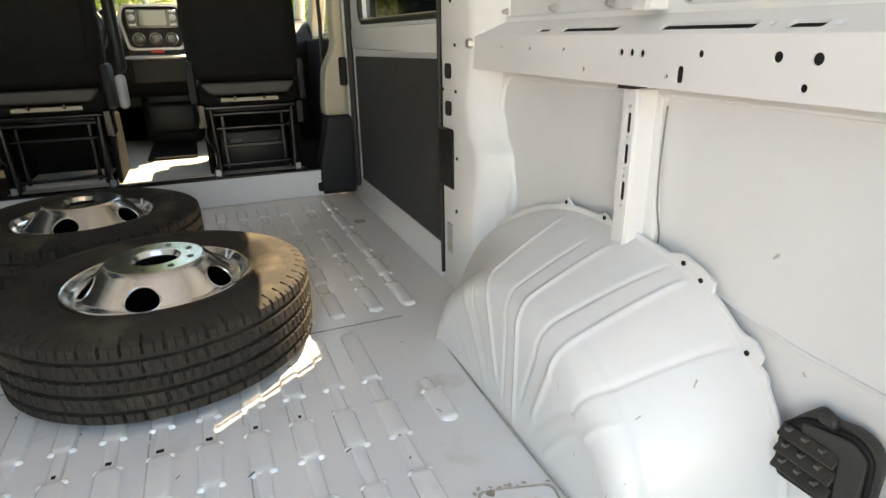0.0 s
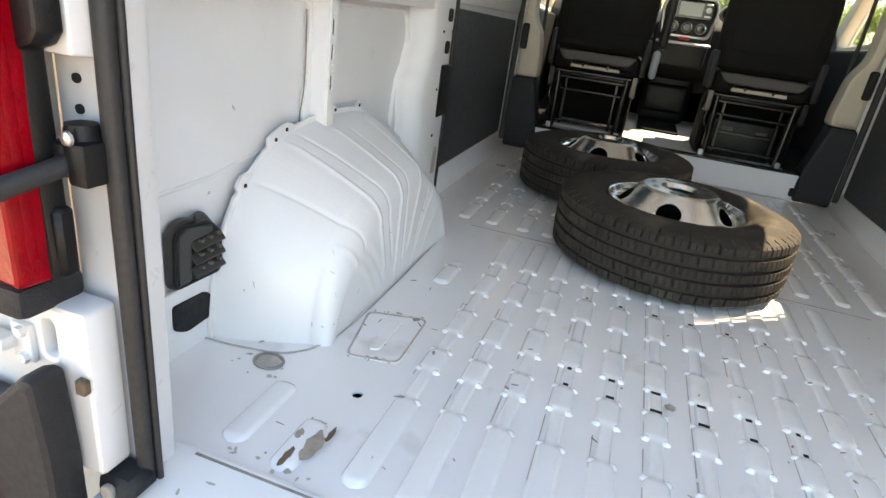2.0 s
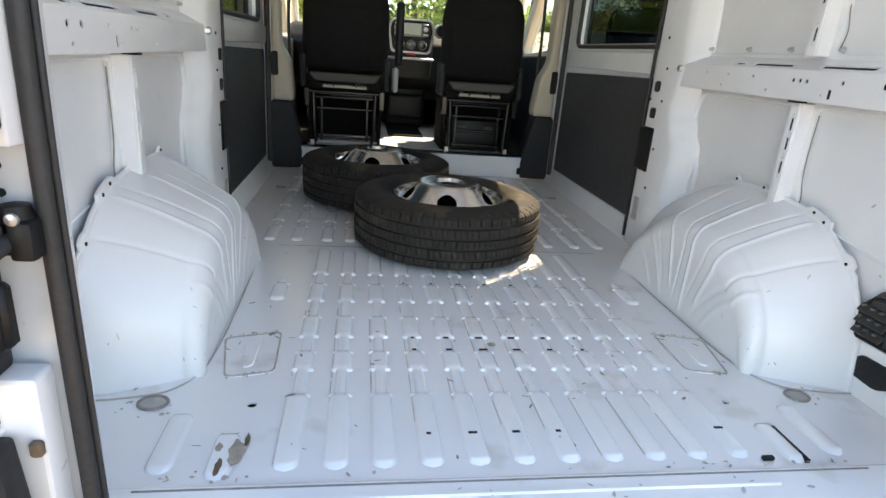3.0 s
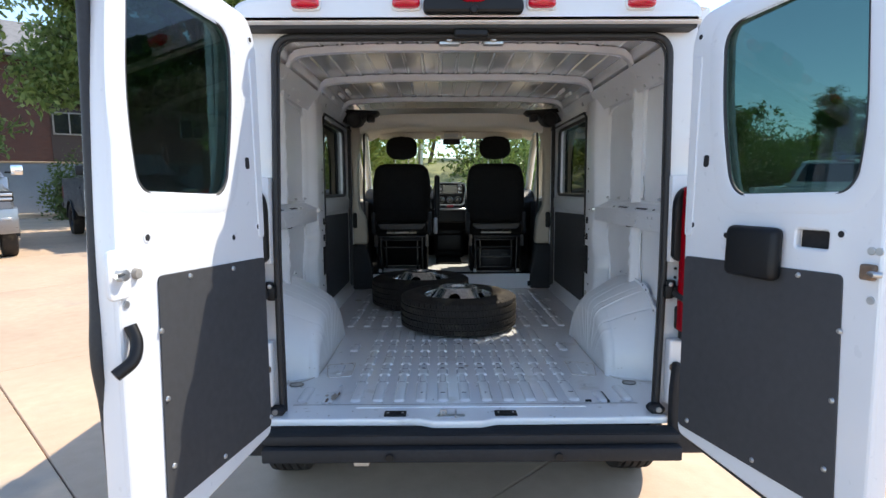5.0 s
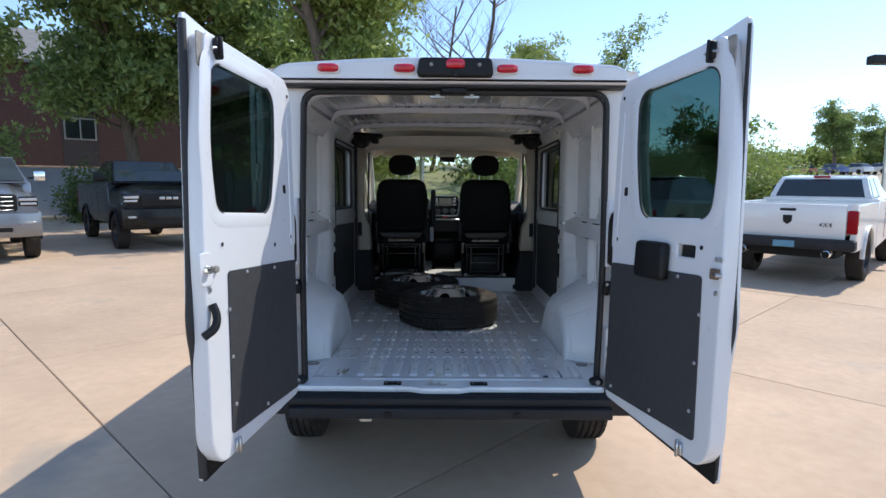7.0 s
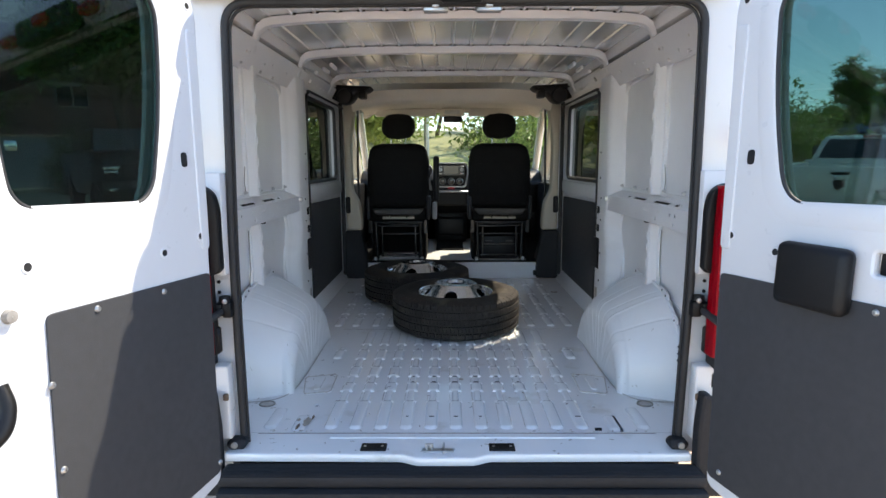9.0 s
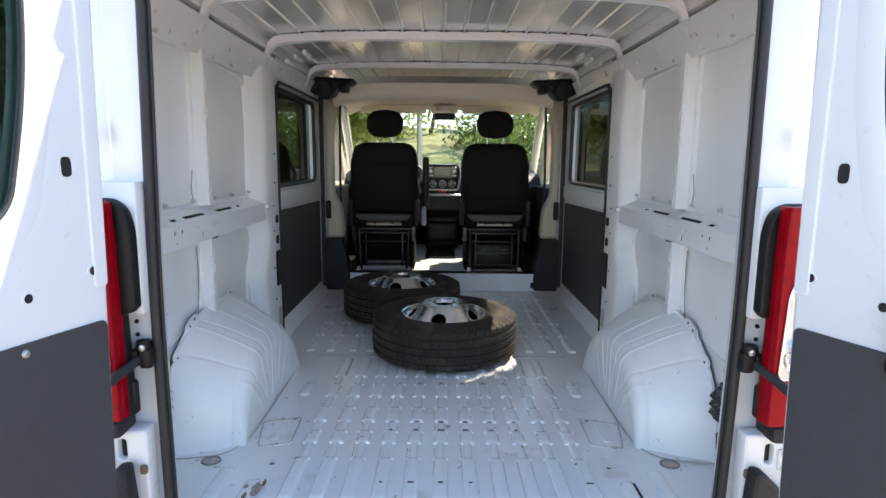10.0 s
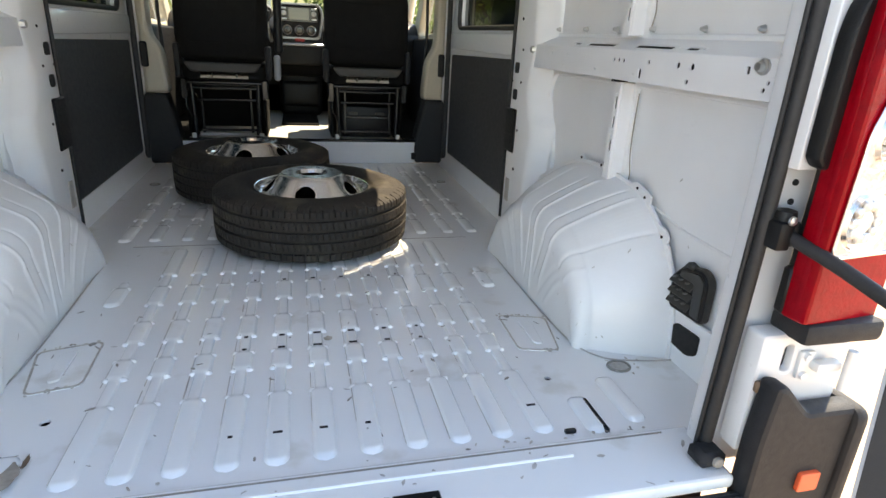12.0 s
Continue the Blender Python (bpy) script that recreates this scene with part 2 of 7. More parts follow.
# floor: pressed steel sheet with raised ribs in rows
PINCH = ((0.40, 0.515), (0.60, 0.69), (0.81, 0.93), (1.06, 1.16), (1.71, 1.80), (1.96, 2.06), (2.28, 2.38), (2.60, 2.70))


def rib(y0, y1, w=0.025, h=0.0085):
    """A long flat bead along y, pinched where the cross bands run, with small pressed shoulders there."""
    n = int((y1 - y0) / 0.005)

    def fn(u, v):
        y = y0 + (y1 - y0) * u
        e = min(y - y0, y1 - y)
        k = math.sqrt(max(0.0, 1 - (1 - min(1.0, e / w)) ** 2))
        hh = min(1.0, e / 0.014)
        for a, b in PINCH:
            d = min(y - a, b - y)
            if d > -0.008:
                f = min(1.0, (d + 0.008) / 0.014)
                k *= 1 - 0.42 * f
                hh *= 1 - 0.30 * f
        q = (-1, -0.80, -0.68, 0, 0.68, 0.80, 1)[round(v * 6)]
        z = (0, 0.8, 1, 1, 1, 0.8, 0)[round(v * 6)]
        return (w * k * q, y, FZ + h * z * hh)
    out = [grid(fn, n, 6)]
    for a, b in PINCH:
        for y in (a, b):
            if y0 + 0.03 < y < y1 - 0.03:
                for sx in (-1, 1):
                    out.append(at(lathe([(0.001, 1.0), (0.45, 0.9), (0.75, 0.62), (0.93, 0.3), (1.0, 0.0)], 12), Matrix.Translation((sx * 0.0185, y, FZ)) @ Matrix.Diagonal((0.0105, 0.008, 0.0075, 1))))
    bm = join(out)
    me = bpy.data.meshes.new("rib")
    bm.to_mesh(me)
    bm.free()
    return me


def dirt_line(y0, y1, seed):
    """A thin broken line of dirt along a bead's edge."""
    rnd = random.Random(seed)
    out = []
    y = y0 + 0.02
    while y < y1 - 0.05:
        n = rnd.uniform(0.05, 0.22)
        if rnd.random() < 0.62:
            e = min(y + n, y1 - 0.02)
            out.append(boxes([(-0.0255 + rnd.uniform(0, 0.001), -0.0225 + rnd.uniform(-0.001, 0.0012), y, e, FZ, FZ + 0.0022)], 0.0006))
        y += n + rnd.uniform(0.0, 0.05)
    bm = join(out)
    me = bpy.data.meshes.new("dirt")
    bm.to_mesh(me)
    bm.free()
    return me


part("floor_panel", at(plate([(-0.97, 0.1), (0.97, 0.1), (0.97, 3.0), (-0.97, 3.0)],
                             [circle(-0.575, 0.37, 0.011, 10), circle(0.57, 0.357, 0.009, 10)], 0.006, 0), on_z(FZ - 0.003)), FLOORP, van, "worn white painted steel floor with pressed ribs")
RIBS = {key: finish(rib(*key), FLOORP, 50) for key in ((0.15, 1.42), (1.52, 2.88), (0.13, 0.27), (0.93, 1.12), (0.15, 0.34))}
for i in range(-7, 8):
    x = 0.0 + i * 0.0957
    if abs(i) >= 6:
        x = math.copysign(0.60 + 0.11 * (abs(i) - 6), i)
    rows = ((0.15, 1.42), (1.52, 2.88))
    if abs(i) == 6:
        rows = ((0.13, 0.27), (0.93, 1.12), (1.52, 2.88))
    if abs(i) == 7:
        rows = ((0.15, 0.34), (1.52, 2.88))
    for key in rows:
        r = new("floor_rib", RIBS[key])
        r.parent = van
        r.location.x = x
        if key[1] - key[0] > 1:
            dl = part("grime", dirt_line(*key, i * 7 + int(key[0] * 10)), LIGHTDIRT, r, "broken line of dirt", smooth=0)
            dl["kind"] = "stuff"
part("floor_joint", boxes([(-0.66, 0.66, 1.462, 1.466, FZ - 0.001, FZ + 0.001)], 0), DIRT, van, "overlap joint of the floor sheets")
cav = [(-0.95, 0.95, 0.12, 2.98, FZ - 0.06, FZ - 0.03)]
part("floor_pan", boxes(cav, 0), DARK, van, "dark underside of the floor")

# small rectangular holes between the ribs, as dark inset plugs
plugs = []
for y, big in ((0.610, 1.0), (0.678, 0.85), (1.075, 0.65)):
    for i in range(-2, 4):
        wd = (0.005 + 0.008 * max(0, 1 - abs(i - 0.3) / 2.6)) * big
        x = i * 0.0957
        plugs.append((x - wd, x + wd, y - 0.005, y + 0.005, FZ - 0.002, FZ + 0.0069))
for i, wd in ((-2, 0.005), (-1, 0.010), (0, 0.009), (1, 0.006), (5, 0.011)):
    plugs.append((i * 0.0957 - wd, i * 0.0957 + wd, 0.242, 0.250, FZ - 0.002, FZ + 0.0092))
plugs.append((0.52, 0.545, 0.14, 0.15, FZ - 0.002, FZ + 0.0082))
plugs.append((0.612, 0.622, 0.13, 0.25, FZ - 0.002, FZ + 0.0085))
for k, row in enumerate(plugs):
    part("floor_slot", boxes([row], 0.0005), DARK, van)
for x, y, w, h, m in ((-0.575, 0.20, 0.016, 0.035, RUSTY), (-0.60, 0.16, 0.007, 0.022, RUST), (-0.56, 0.235, 0.005, 0.02, RUST), (-0.61, 0.215, 0.008, 0.012, RUSTY), (0.03, 0.635, 0.012, 0.012, PATCHDIRT)):
    me = plate([(x + w * (1 + 0.5 * noise.noise((a * 1.3, x * 9, 2))) * math.cos(a), y + h * (1 + 0.5 * noise.noise((a * 1.3, y * 9, 5))) * math.sin(a))
                for a in [2 * math.pi * i / 22 for i in range(22)]], (), 0.0008, 0)
    part("floor_stain", at(me, on_z(FZ + 0.0086)), m, van, "brown rusty stain")

def fleck(x, y, w, h, rnd):
    k = 7
    t = rnd.uniform(0, 3.14)
    out = []
    for i in range(k):
        q = 2 * math.pi * i / k
        px, py = w * math.cos(q) * rnd.uniform(0.6, 1.2), h * math.sin(q) * rnd.uniform(0.6, 1.2)
        out.append((x + px * math.cos(t) - py * math.sin(t), y + px * math.sin(t) + py * math.cos(t)))
    return out


rnd = random.Random(5)
marks = []
for k in range(60):
    x, y = rnd.uniform(-0.7, 0.7), 0.12 + 1.3 * rnd.random() ** 1.6
    marks.append(at(plate(fleck(x, y, rnd.uniform(0.001, 0.004), rnd.uniform(0.002, 0.012), rnd), (), 0.0006, 0), on_z(FZ + 0.0090 if abs(x / 0.0957 % 1 - 0.5) > 0.26 else FZ + 0.0006)))
part("floor_grime", join(marks), DIRT, van, "small dark scuffs on the floor", smooth=0)["kind"] = "stuff"
rim_dirt = []
for k in range(34):
    x = rnd.uniform(-0.76, 0.76)
    rim_dirt.append(at(plate(fleck(x, rnd.uniform(-0.05, 0.09), rnd.uniform(0.001, 0.005), rnd.uniform(0.002, 0.016), rnd), (), 0.0006, 0), on_z(FZ + 0.0116)))
part("sill_grime", join(rim_dirt), LIGHTDIRT, van, "scuffs on the rear sill", smooth=0)["kind"] = "stuff"

# seams and access patches beside the wheel arches
for s in (1, -1):
    m = side_m(s)
    ring = rounded([(0.545, 0.503), (0.66, 0.478), (0.70, 0.678), (0.553, 0.715)], 0.02)
    inner = rounded([(0.5495, 0.507), (0.6565, 0.483), (0.694, 0.674), (0.557, 0.710)], 0.02)
    part("floor_patch", at(plate(ring, (), 0.003, 0.001), on_z(FZ + 0.0015)), FLOORP, van, "welded floor patch", m)
    part("patch_seam", at(plate(ring, [inner], 0.002, 0.0005), on_z(FZ + 0.0035)), PATCHDIRT, van, "", m)
    part("patch_rib", at(plate(rounded([(0.60, 0.528), (0.625, 0.518), (0.64, 0.648), (0.60, 0.668)], 0.012), (), 0.006, 0.002), on_z(FZ + 0.006)), FLOORP, van, "", m)
    for y, r in ((0.378, 0.034), (2.45, 0.026)):
        plug = part("drain_plug", at(plate(circle(0.785, y, r, 22, r * 0.85), [circle(0.785, y, r * 0.80, 22, r * 0.66)], 0.006, 0.002), on_z(FZ + 0.003)), DIRT, van, "dirty rubber grommet", m)
        part("plug_centre", at(plate(circle(0.785, y, r * 0.78, 18, r * 0.64), (), 0.003, 0.001), on_z(FZ + 0.0022)), LIGHTDIRT, plug, "", m)
    for x, y, w, h in ((0.58, 0.70, 0.014, 0.012), (0.562, 0.68, 0.003, 0.02), (0.655, 0.648, 0.002, 0.014), (0.605, 0.555, 0.01, 0.006)):
        part("smear", at(plate(fleck(x, y, w * 0.8, h * 0.8, rnd), (), 0.0008, 0), on_z(FZ + 0.0042)), DIRT, van, "dark smear", m, smooth=0)

    crumbs = []
    for k in range(46):
        e = rnd.random()
        if k < 22:
            x, y = (0.55 + 0.15 * e, 0.713 - 0.03 * e) if k % 2 else (0.545 + 0.115 * e, 0.503 - 0.025 * e)
        elif k < 34:
            x, y = 0.80 + 0.06 * rnd.uniform(-1, 1), 0.375 + 0.05 * rnd.uniform(-1, 1)
        else:
            x, y = 0.30 + 0.45 * e, 0.125 + 0.01 * rnd.random()
        crumbs.append(at(plate(fleck(x + rnd.uniform(-0.008, 0.008), y + rnd.uniform(-0.008, 0.008), rnd.uniform(0.0015, 0.008), rnd.uniform(0.0015, 0.006), rnd), (), 0.0007, 0), on_z(FZ + 0.0046)))
    part("floor_grime", join(crumbs), PATCHDIRT, van, "brown grey grime on the floor", m, smooth=0)["kind"] = "stuff"

# rear sill, its step recess and latch
out = rounded([(-0.80, 0.112), (-0.80, -0.055), (-0.19, -0.06), (-0.14, -0.085), (0.06, -0.085), (0.11, -0.06), (0.80, -0.055),
               (0.80, 0.112)], 0.01)
part("rear_sill", at(plate(out, (), 0.03, 0.008), on_z(FZ - 0.004)), FLOORP, van, "scuffed white rear sill")
part("sill_ridge", boxes([(-0.46, 0.50, 0.058, 0.068, FZ + 0.008, FZ + 0.015)], 0.003), FLOORP, van)
part("floor_seam", boxes([(-0.73, 0.73, 0.094, 0.1, FZ + 0.004, FZ + 0.0118)], 0.001), DIRT, van)
for x in (-0.29, 0.157):
    pl = part("sill_plate", boxes([(x - 0.045, x + 0.045, -0.035, 0.015, FZ + 0.008, FZ + 0.017)], 0.003), PLASTIC, van, "black plastic cover plate")
    for dx in (-0.03, 0.03):
        part("screw", at(plate(circle(x + dx, -0.01, 0.005, 8), (), 0.003, 0.001), on_z(FZ + 0.018)), STEEL, pl)
strk = part("latch_plate", boxes([(-0.12, -0.01, -0.045, -0.02, FZ + 0.010, FZ + 0.016)], 0.003), STEEL, van, "steel latch plate")
part("latch_loop", tube([(-0.105, -0.03, FZ + 0.012), (-0.105, -0.03, FZ + 0.035), (-0.085, -0.03, FZ + 0.035), (-0.085, -0.03, FZ + 0.012)], 0.005), STEEL, strk)
part("latch_pin", boxes([(-0.05, -0.042, -0.06, 0.005, FZ + 0.012, FZ + 0.025)], 0.002), STEEL, strk)

# rear bumper with a tread step
bmp = part("rear_bumper", join([boxes([(-0.79, 0.815, -0.15, -0.055, 0.49, 0.532)], 0.012, 2), boxes([(-0.785, 0.81, -0.178, -0.06, 0.435, 0.489)], 0.009, 2)]),
           BUMPERM, van, "dark grey plastic step bumper")
for k in range(9):
    part("tread_line", boxes([(-0.775, 0.80, -0.145 + k * 0.009, -0.141 + k * 0.009, 0.531, 0.5345)], 0.001), BUMPERM, bmp)
for x in (-0.30, 0.34):
    part("parking_sensor", at(plate(circle(x, 0.461, 0.016, 14), (), 0.012, 0.003), on_y(-0.186)), PLASTIC, bmp, "round black sensor")
part("tow_eye_cover", boxes([(-0.44, -0.38, -0.16, -0.12, 0.415, 0.434)], 0.004), STEEL, bmp)
for s in (1, -1):
    m = side_m(s)
    cap = part("bumper_corner", join([at(plate(rounded([(-0.10, 0.40), (0.55, 0.40), (0.55, 0.60), (0.10, 0.64), (0.0, 0.72), (-0.10, 0.72)], 0.03), (), 0.03, 0.01), on_x(1.022)),
                                     at(plate(rounded([(0.80, 0.42), (1.03, 0.42), (1.03, 0.72), (0.90, 0.72), (0.835, 0.785), (0.81, 0.785), (0.80, 0.66)], 0.012), (), 0.05, 0.012), on_y(-0.06))]),
               BUMPERM, van, "dark plastic bumper corner", m)
    part("rear_reflector", at(plate(rect(0.915, 0.965, 0.535, 0.58, 0.008), (), 0.012, 0.003), on_y(-0.089)), AMBER, cap, "orange red reflector", m)

# rear door frame of the body, roof cap and rubber seal
outer = rounded([(-0.87, 0.52), (0.87, 0.52), (0.875, 1.5), (0.875, 2.13), (0.82, 2.185), (0.3, 2.215), (-0.3, 2.215), (-0.82, 2.185), (-0.875, 2.13), (-0.875, 1.5)], [0, 0, 0.05, 0.12, 0.1, 0.3, 0.3, 0.1, 0.12, 0.05])
hole = rounded([(-0.77, FZ - 0.005), (0.77, FZ - 0.005), (0.775, 1.2), (0.765, 2.06), (-0.765, 2.06), (-0.775, 1.2)], [0.02, 0.02, 0.2, 0.07, 0.07, 0.2])
SET = Matrix(((1, 0, 0.008, 0.008), (0, 1, 0, 0), (0, 0, 1, 0), (0, 0, 0, 1)))   # the door frame sits a little to one side of the floor
part("rear_frame", at(plate(outer, [hole], 0.06, 0.012), SET @ on_y(0.06)), WHITE, van, "white painted steel door frame")
cap_o = rounded([(-0.872, 2.075), (0.872, 2.075), (0.868, 2.14), (0.81, 2.168), (0.3, 2.202), (-0.3, 2.202), (-0.81, 2.168), (-0.868, 2.14)], [0.01, 0.01, 0.05, 0.06, 0.3, 0.3, 0.06, 0.05])
rc = part("roof_cap", at(plate(cap_o, (), 0.10, 0.02), on_y(-0.02)), WHITE, van, "white roof edge above the doors")


def dome(w, h, d):
    """A lens bulging towards -y: half width, half height, depth."""
    def fn(u, v):
        a, q = 2 * math.pi * u, math.sin(math.pi / 2 * v)
        c, sn = math.cos(a), math.sin(a)
        return (w * q * math.copysign(abs(c) ** 0.55, c), -d * math.cos(math.pi / 2 * v) ** 0.7, h * q * math.copysign(abs(sn) ** 0.65, sn))
    return grid(fn, 36, 12, wrap=True)


for x in (-0.592, -0.225, 0.271, 0.635):
    lamp = part("marker_lamp", at(plate(rect(x - 0.056, x + 0.056, 2.116, 2.166, 0.02), (), 0.016, 0.004), on_y(-0.074)), WHITE, rc, "red marker lamp on a white base")
    part("lamp_lens", at(dome(0.051, 0.0205, 0.034), Matrix.Translation((x, -0.082, 2.141))), MARKER, lamp, "domed red lens", smooth=60)
    part("lens_rib", at(boxes([(-0.034, 0.034, -0.0345, -0.030, -0.0015, 0.0015)], 0.001), Matrix.Translation((x, -0.082, 2.141))), MARKER, lamp)
bx = part("brake_lamp_housing", at(plate(rounded([(-0.165, 2.10), (0.205, 2.10), (0.195, 2.19), (-0.155, 2.19)], 0.025), (), 0.05, 0.012), on_y(-0.085)), PLASTIC, rc, "black housing of the high brake lamp")
part("brake_lamp", at(dome(0.046, 0.023, 0.022), Matrix.Translation((0.02, -0.108, 2.158))), MARKER, bx, "red high brake lamp", smooth=60)
for x in (-0.095, 0.135):
    part("housing_screw", at(plate(circle(x, 2.155, 0.009, 12), (), 0.006, 0.002), on_y(-0.111)), DIRT, bx)
part("camera_eye", at(plate(circle(0.02, 2.108, 0.015, 12), (), 0.03, 0.006), on_y(-0.115)), PLASTIC, bx)
part("gutter_seal", boxes([(-0.86, 0.86, -0.045, 0.03, 2.062, 2.08)], 0.004), RUBBER, van, "black rubber gutter seal")
seal = [(x, 0.022, z) for x, z in rounded([(-0.766, 0.56), (-0.776, 1.2), (-0.762, 2.05), (0.762, 2.05), (0.776, 1.2), (0.766, 0.56)], [0, 0.2, 0.08, 0.08, 0.2, 0], 8)]
part("door_seal", at(tube(seal, 0.0125), SET), RUBBER, van, "black rubber door seal")
part("seal_lip", at(tube([(x * 0.984, y + 0.012, 0.55 + (z - 0.55) * 0.9925) for x, y, z in seal], 0.005), SET), RUBBER, van, "inner lip of the door seal")
part("upper_latch_cover", boxes([(-0.05, 0.08, -0.05, -0.012, 2.03, 2.062)], 0.008), PLASTIC, van, "black upper latch cover")
for x in (-0.065, 0.105):
    part("upper_striker", boxes([(x - 0.04, x + 0.04, 0.03, 0.06, 2.02, 2.035), (x - 0.012, x + 0.012, 0.02, 0.05, 2.03, 2.05)], 0.004), STEEL, van, "bright steel striker")


# one side of the load space, mirrored for the other
def load_side(s):
    m = side_m(s)
    # outer skin with the wheel cut-out
    arc = [(0.86 + 0.43 * math.cos(a), 0.36 + 0.43 * math.sin(a)) for a in [math.pi - math.pi * i / 16 for i in range(17)]]
    skin = [(0.04, 0.42), *[p for p in arc if p[1] > 0.42], (1.68, 0.42), (1.68, 2.12), (0.04, 2.12)]
    part("side_skin", at(plate(skin, (), 0.026, 0.004), on_x(1.0)), WHITE, van, "white side panel", m)
    # inner pressing with four openings
    o = rect(0.06, 1.50, FZ - 0.04, 2.04)
    holes = [rounded([(0.16, 0.56), (0.765, 0.56), (0.765, 1.02), (0.785, 1.09), (0.785, 1.247), (0.16, 1.247)], [0.03, 0.03, 0.05, 0.05, 0.02, 0.03]),
             rounded([(0.85, 0.56), (1.325, 0.56), (1.325, 0.96), (1.35, 1.03), (1.41, 1.09), (1.41, 1.18), (1.385, 1.247), (0.85, 1.247)], [0.03, 0.03, 0.06, 0.05, 0.05, 0.06, 0.05, 0.03], 8),
             rounded([(0.16, 1.40), (0.77, 1.40), (0.77, 1.97), (0.16, 1.97)], 0.03),
             rounded([(0.85, 1.40), (1.41, 1.40), (1.41, 1.95), (0.85, 1.97)], [0.03, 0.03, 0.1, 0.03])]
    part("inner_pressing", at(plate(o, holes, 0.02, 0.006), on_x(0.968)), INNER, van, "white pressed steel side frame", m)
    part("inner_panel", at(plate(rect(0.11, 1.46, 0.57, 1.99), (), 0.005, 0.001), on_x(0.9735)), INNER, van, "white inner side panel", m)
    # horizontal beam: face with round holes, top with long slots
    hl = [circle(y + 0.01, z, r, 12) for y, z, r in ((1.279, 1.329, 0.0042), (1.144, 1.327, 0.0042), (1.008, 1.327, 0.0045), (0.823, 1.324, 0.0062), (0.795, 1.324, 0.0062),
                                                   (0.768, 1.323, 0.0062), (0.638, 1.325, 0.0058), (0.506, 1.324, 0.0075), (0.45, 1.323, 0.008), (0.705, 1.289, 0.0035),
                                                   (0.462, 1.287, 0.0055), (1.174, 1.292, 0.003), (0.934, 1.29, 0.0038), (0.21, 1.29, 0.005), (0.20, 1.305, 0.004))]
    hl.append(rect(0.679, 0.693, 1.280, 1.306, 0.006))
    hl.append(rect(0.268, 0.278, 1.318, 1.334, 0.003))
    beam = part("side_beam", at(plate(rounded([(0.13, 1.268), (1.50, 1.268), (1.50, 1.354), (0.13, 1.354)], 0.012), hl, 0.005, 0.0015), on_x(0.8985)), INNER, van,
                "white horizontal beam with drilled holes", m)
    slots = [rect(0.014, 0.036, 0.875, 1.058, 0.006), rect(0.014, 0.036, 0.577, 0.763, 0.006), rect(0.014, 0.034, 0.474, 0.526, 0.006), rect(0.016, 0.034, 1.105, 1.158, 0.005), rect(0.02, 0.03, 0.449, 0.463, 0.003), rect(0.02, 0.03, 0.548, 0.556, 0.003)]
    slope = Matrix(((0.87, 0, 0, 0.90), (0, 1, 0, 0), (0.49, 0, 1, 1.351), (0, 0, 0, 1)))
    part("beam_top", at(plate(rect(0.0, 0.075, 0.13, 1.50), slots, 0.006, 0.001), slope), INNER, beam, "", m)
    # black boxes close behind the holes and slots, painted-in shade of the hollow
    part("beam_back", boxes([(0.9025, 0.907, 0.15, 1.48, 1.272, 1.346)], 0), DARK, beam, "dark filler for the shade inside the beam", m)
    part("slot_hollow", at(boxes([(0.008, 0.045, 0.4, 1.2, -0.012, -0.006)], 0), slope), DARK, beam, "dark filler for the shade inside the beam", m)
    for y in (0.33, 0.525, 0.75, 0.955, 1.16, 1.385):
        part("stud", at(lathe([(0.001, 0.02), (0.006, 0.018), (0.009, 0.006), (0.012, 0.0)], 8), Matrix.Translation((0.962, y, 1.412)) @ Matrix.Scale(0.8, 4) @ pose(0, 0, 0, 0, -90, 0)), STEEL, beam, "", m)
    bolt = part("tie_down_bolt", at(lathe([(0.001, 0.02), (0.009, 0.02), (0.011, 0.009), (0.017, 0.007), (0.017, 0)], 10), Matrix.Translation((0.897, 0.228, 1.336)) @ pose(0, 0, 0, 0, -90, 0)), STEEL, van,
                "zinc tie-down bolt", m)
    part("tie_down_bolt", at(lathe([(0.001, 0.018), (0.012, 0.018), (0.016, 0.0)], 6), Matrix.Translation((0.897, 1.46, 1.335)) @ pose(0, 0, 0, 0, -90, 0)), STEEL, van, "", m)
    # upright post between the panels, below and above the beam
    for z0, z1, zs in ((0.915, 1.262, (1.07, 1.142, 1.20)), (1.392, 1.985, (1.45, 1.55, 1.65, 1.75, 1.85))):
        hs = [rect(0.809, 0.821, z - 0.019, z + 0.019, 0.006) for z in zs] + [circle(0.815, z + dz, r, 8) for z in zs for dz, r in ((0.030, 0.0035), (-0.029, 0.0028))]
        post = part("side_post", at(plate(rounded([(0.80, z0), (0.835, z0), (0.835, z1), (0.80, z1)], 0.003), hs, 0.005, 0.001), on_x(0.915)), INNER, van, "white slotted upright post", m)
        part("post_flank", boxes([(0.9165, 0.965, 0.796, 0.803, z0, z1), (0.9165, 0.965, 0.830, 0.837, z0, z1)], 0.003), INNER, post, "", m)
        # black box behind the slots instead of real shade in the post
        part("post_shade", boxes([(0.9185, 0.923, 0.804, 0.829, z0 + 0.01, z1 - 0.01)], 0), DARK, post, "dark filler for the shade inside the post", m)
        part("post_foot", at(plate(rounded([(0.772, z0 + 0.02), (0.86, z0 + 0.02), (0.855, z1 - 0.01), (0.782, z1 - 0.01)], 0.012), (), 0.006, 0.002), on_x(0.9605)), INNER, post, "", m)
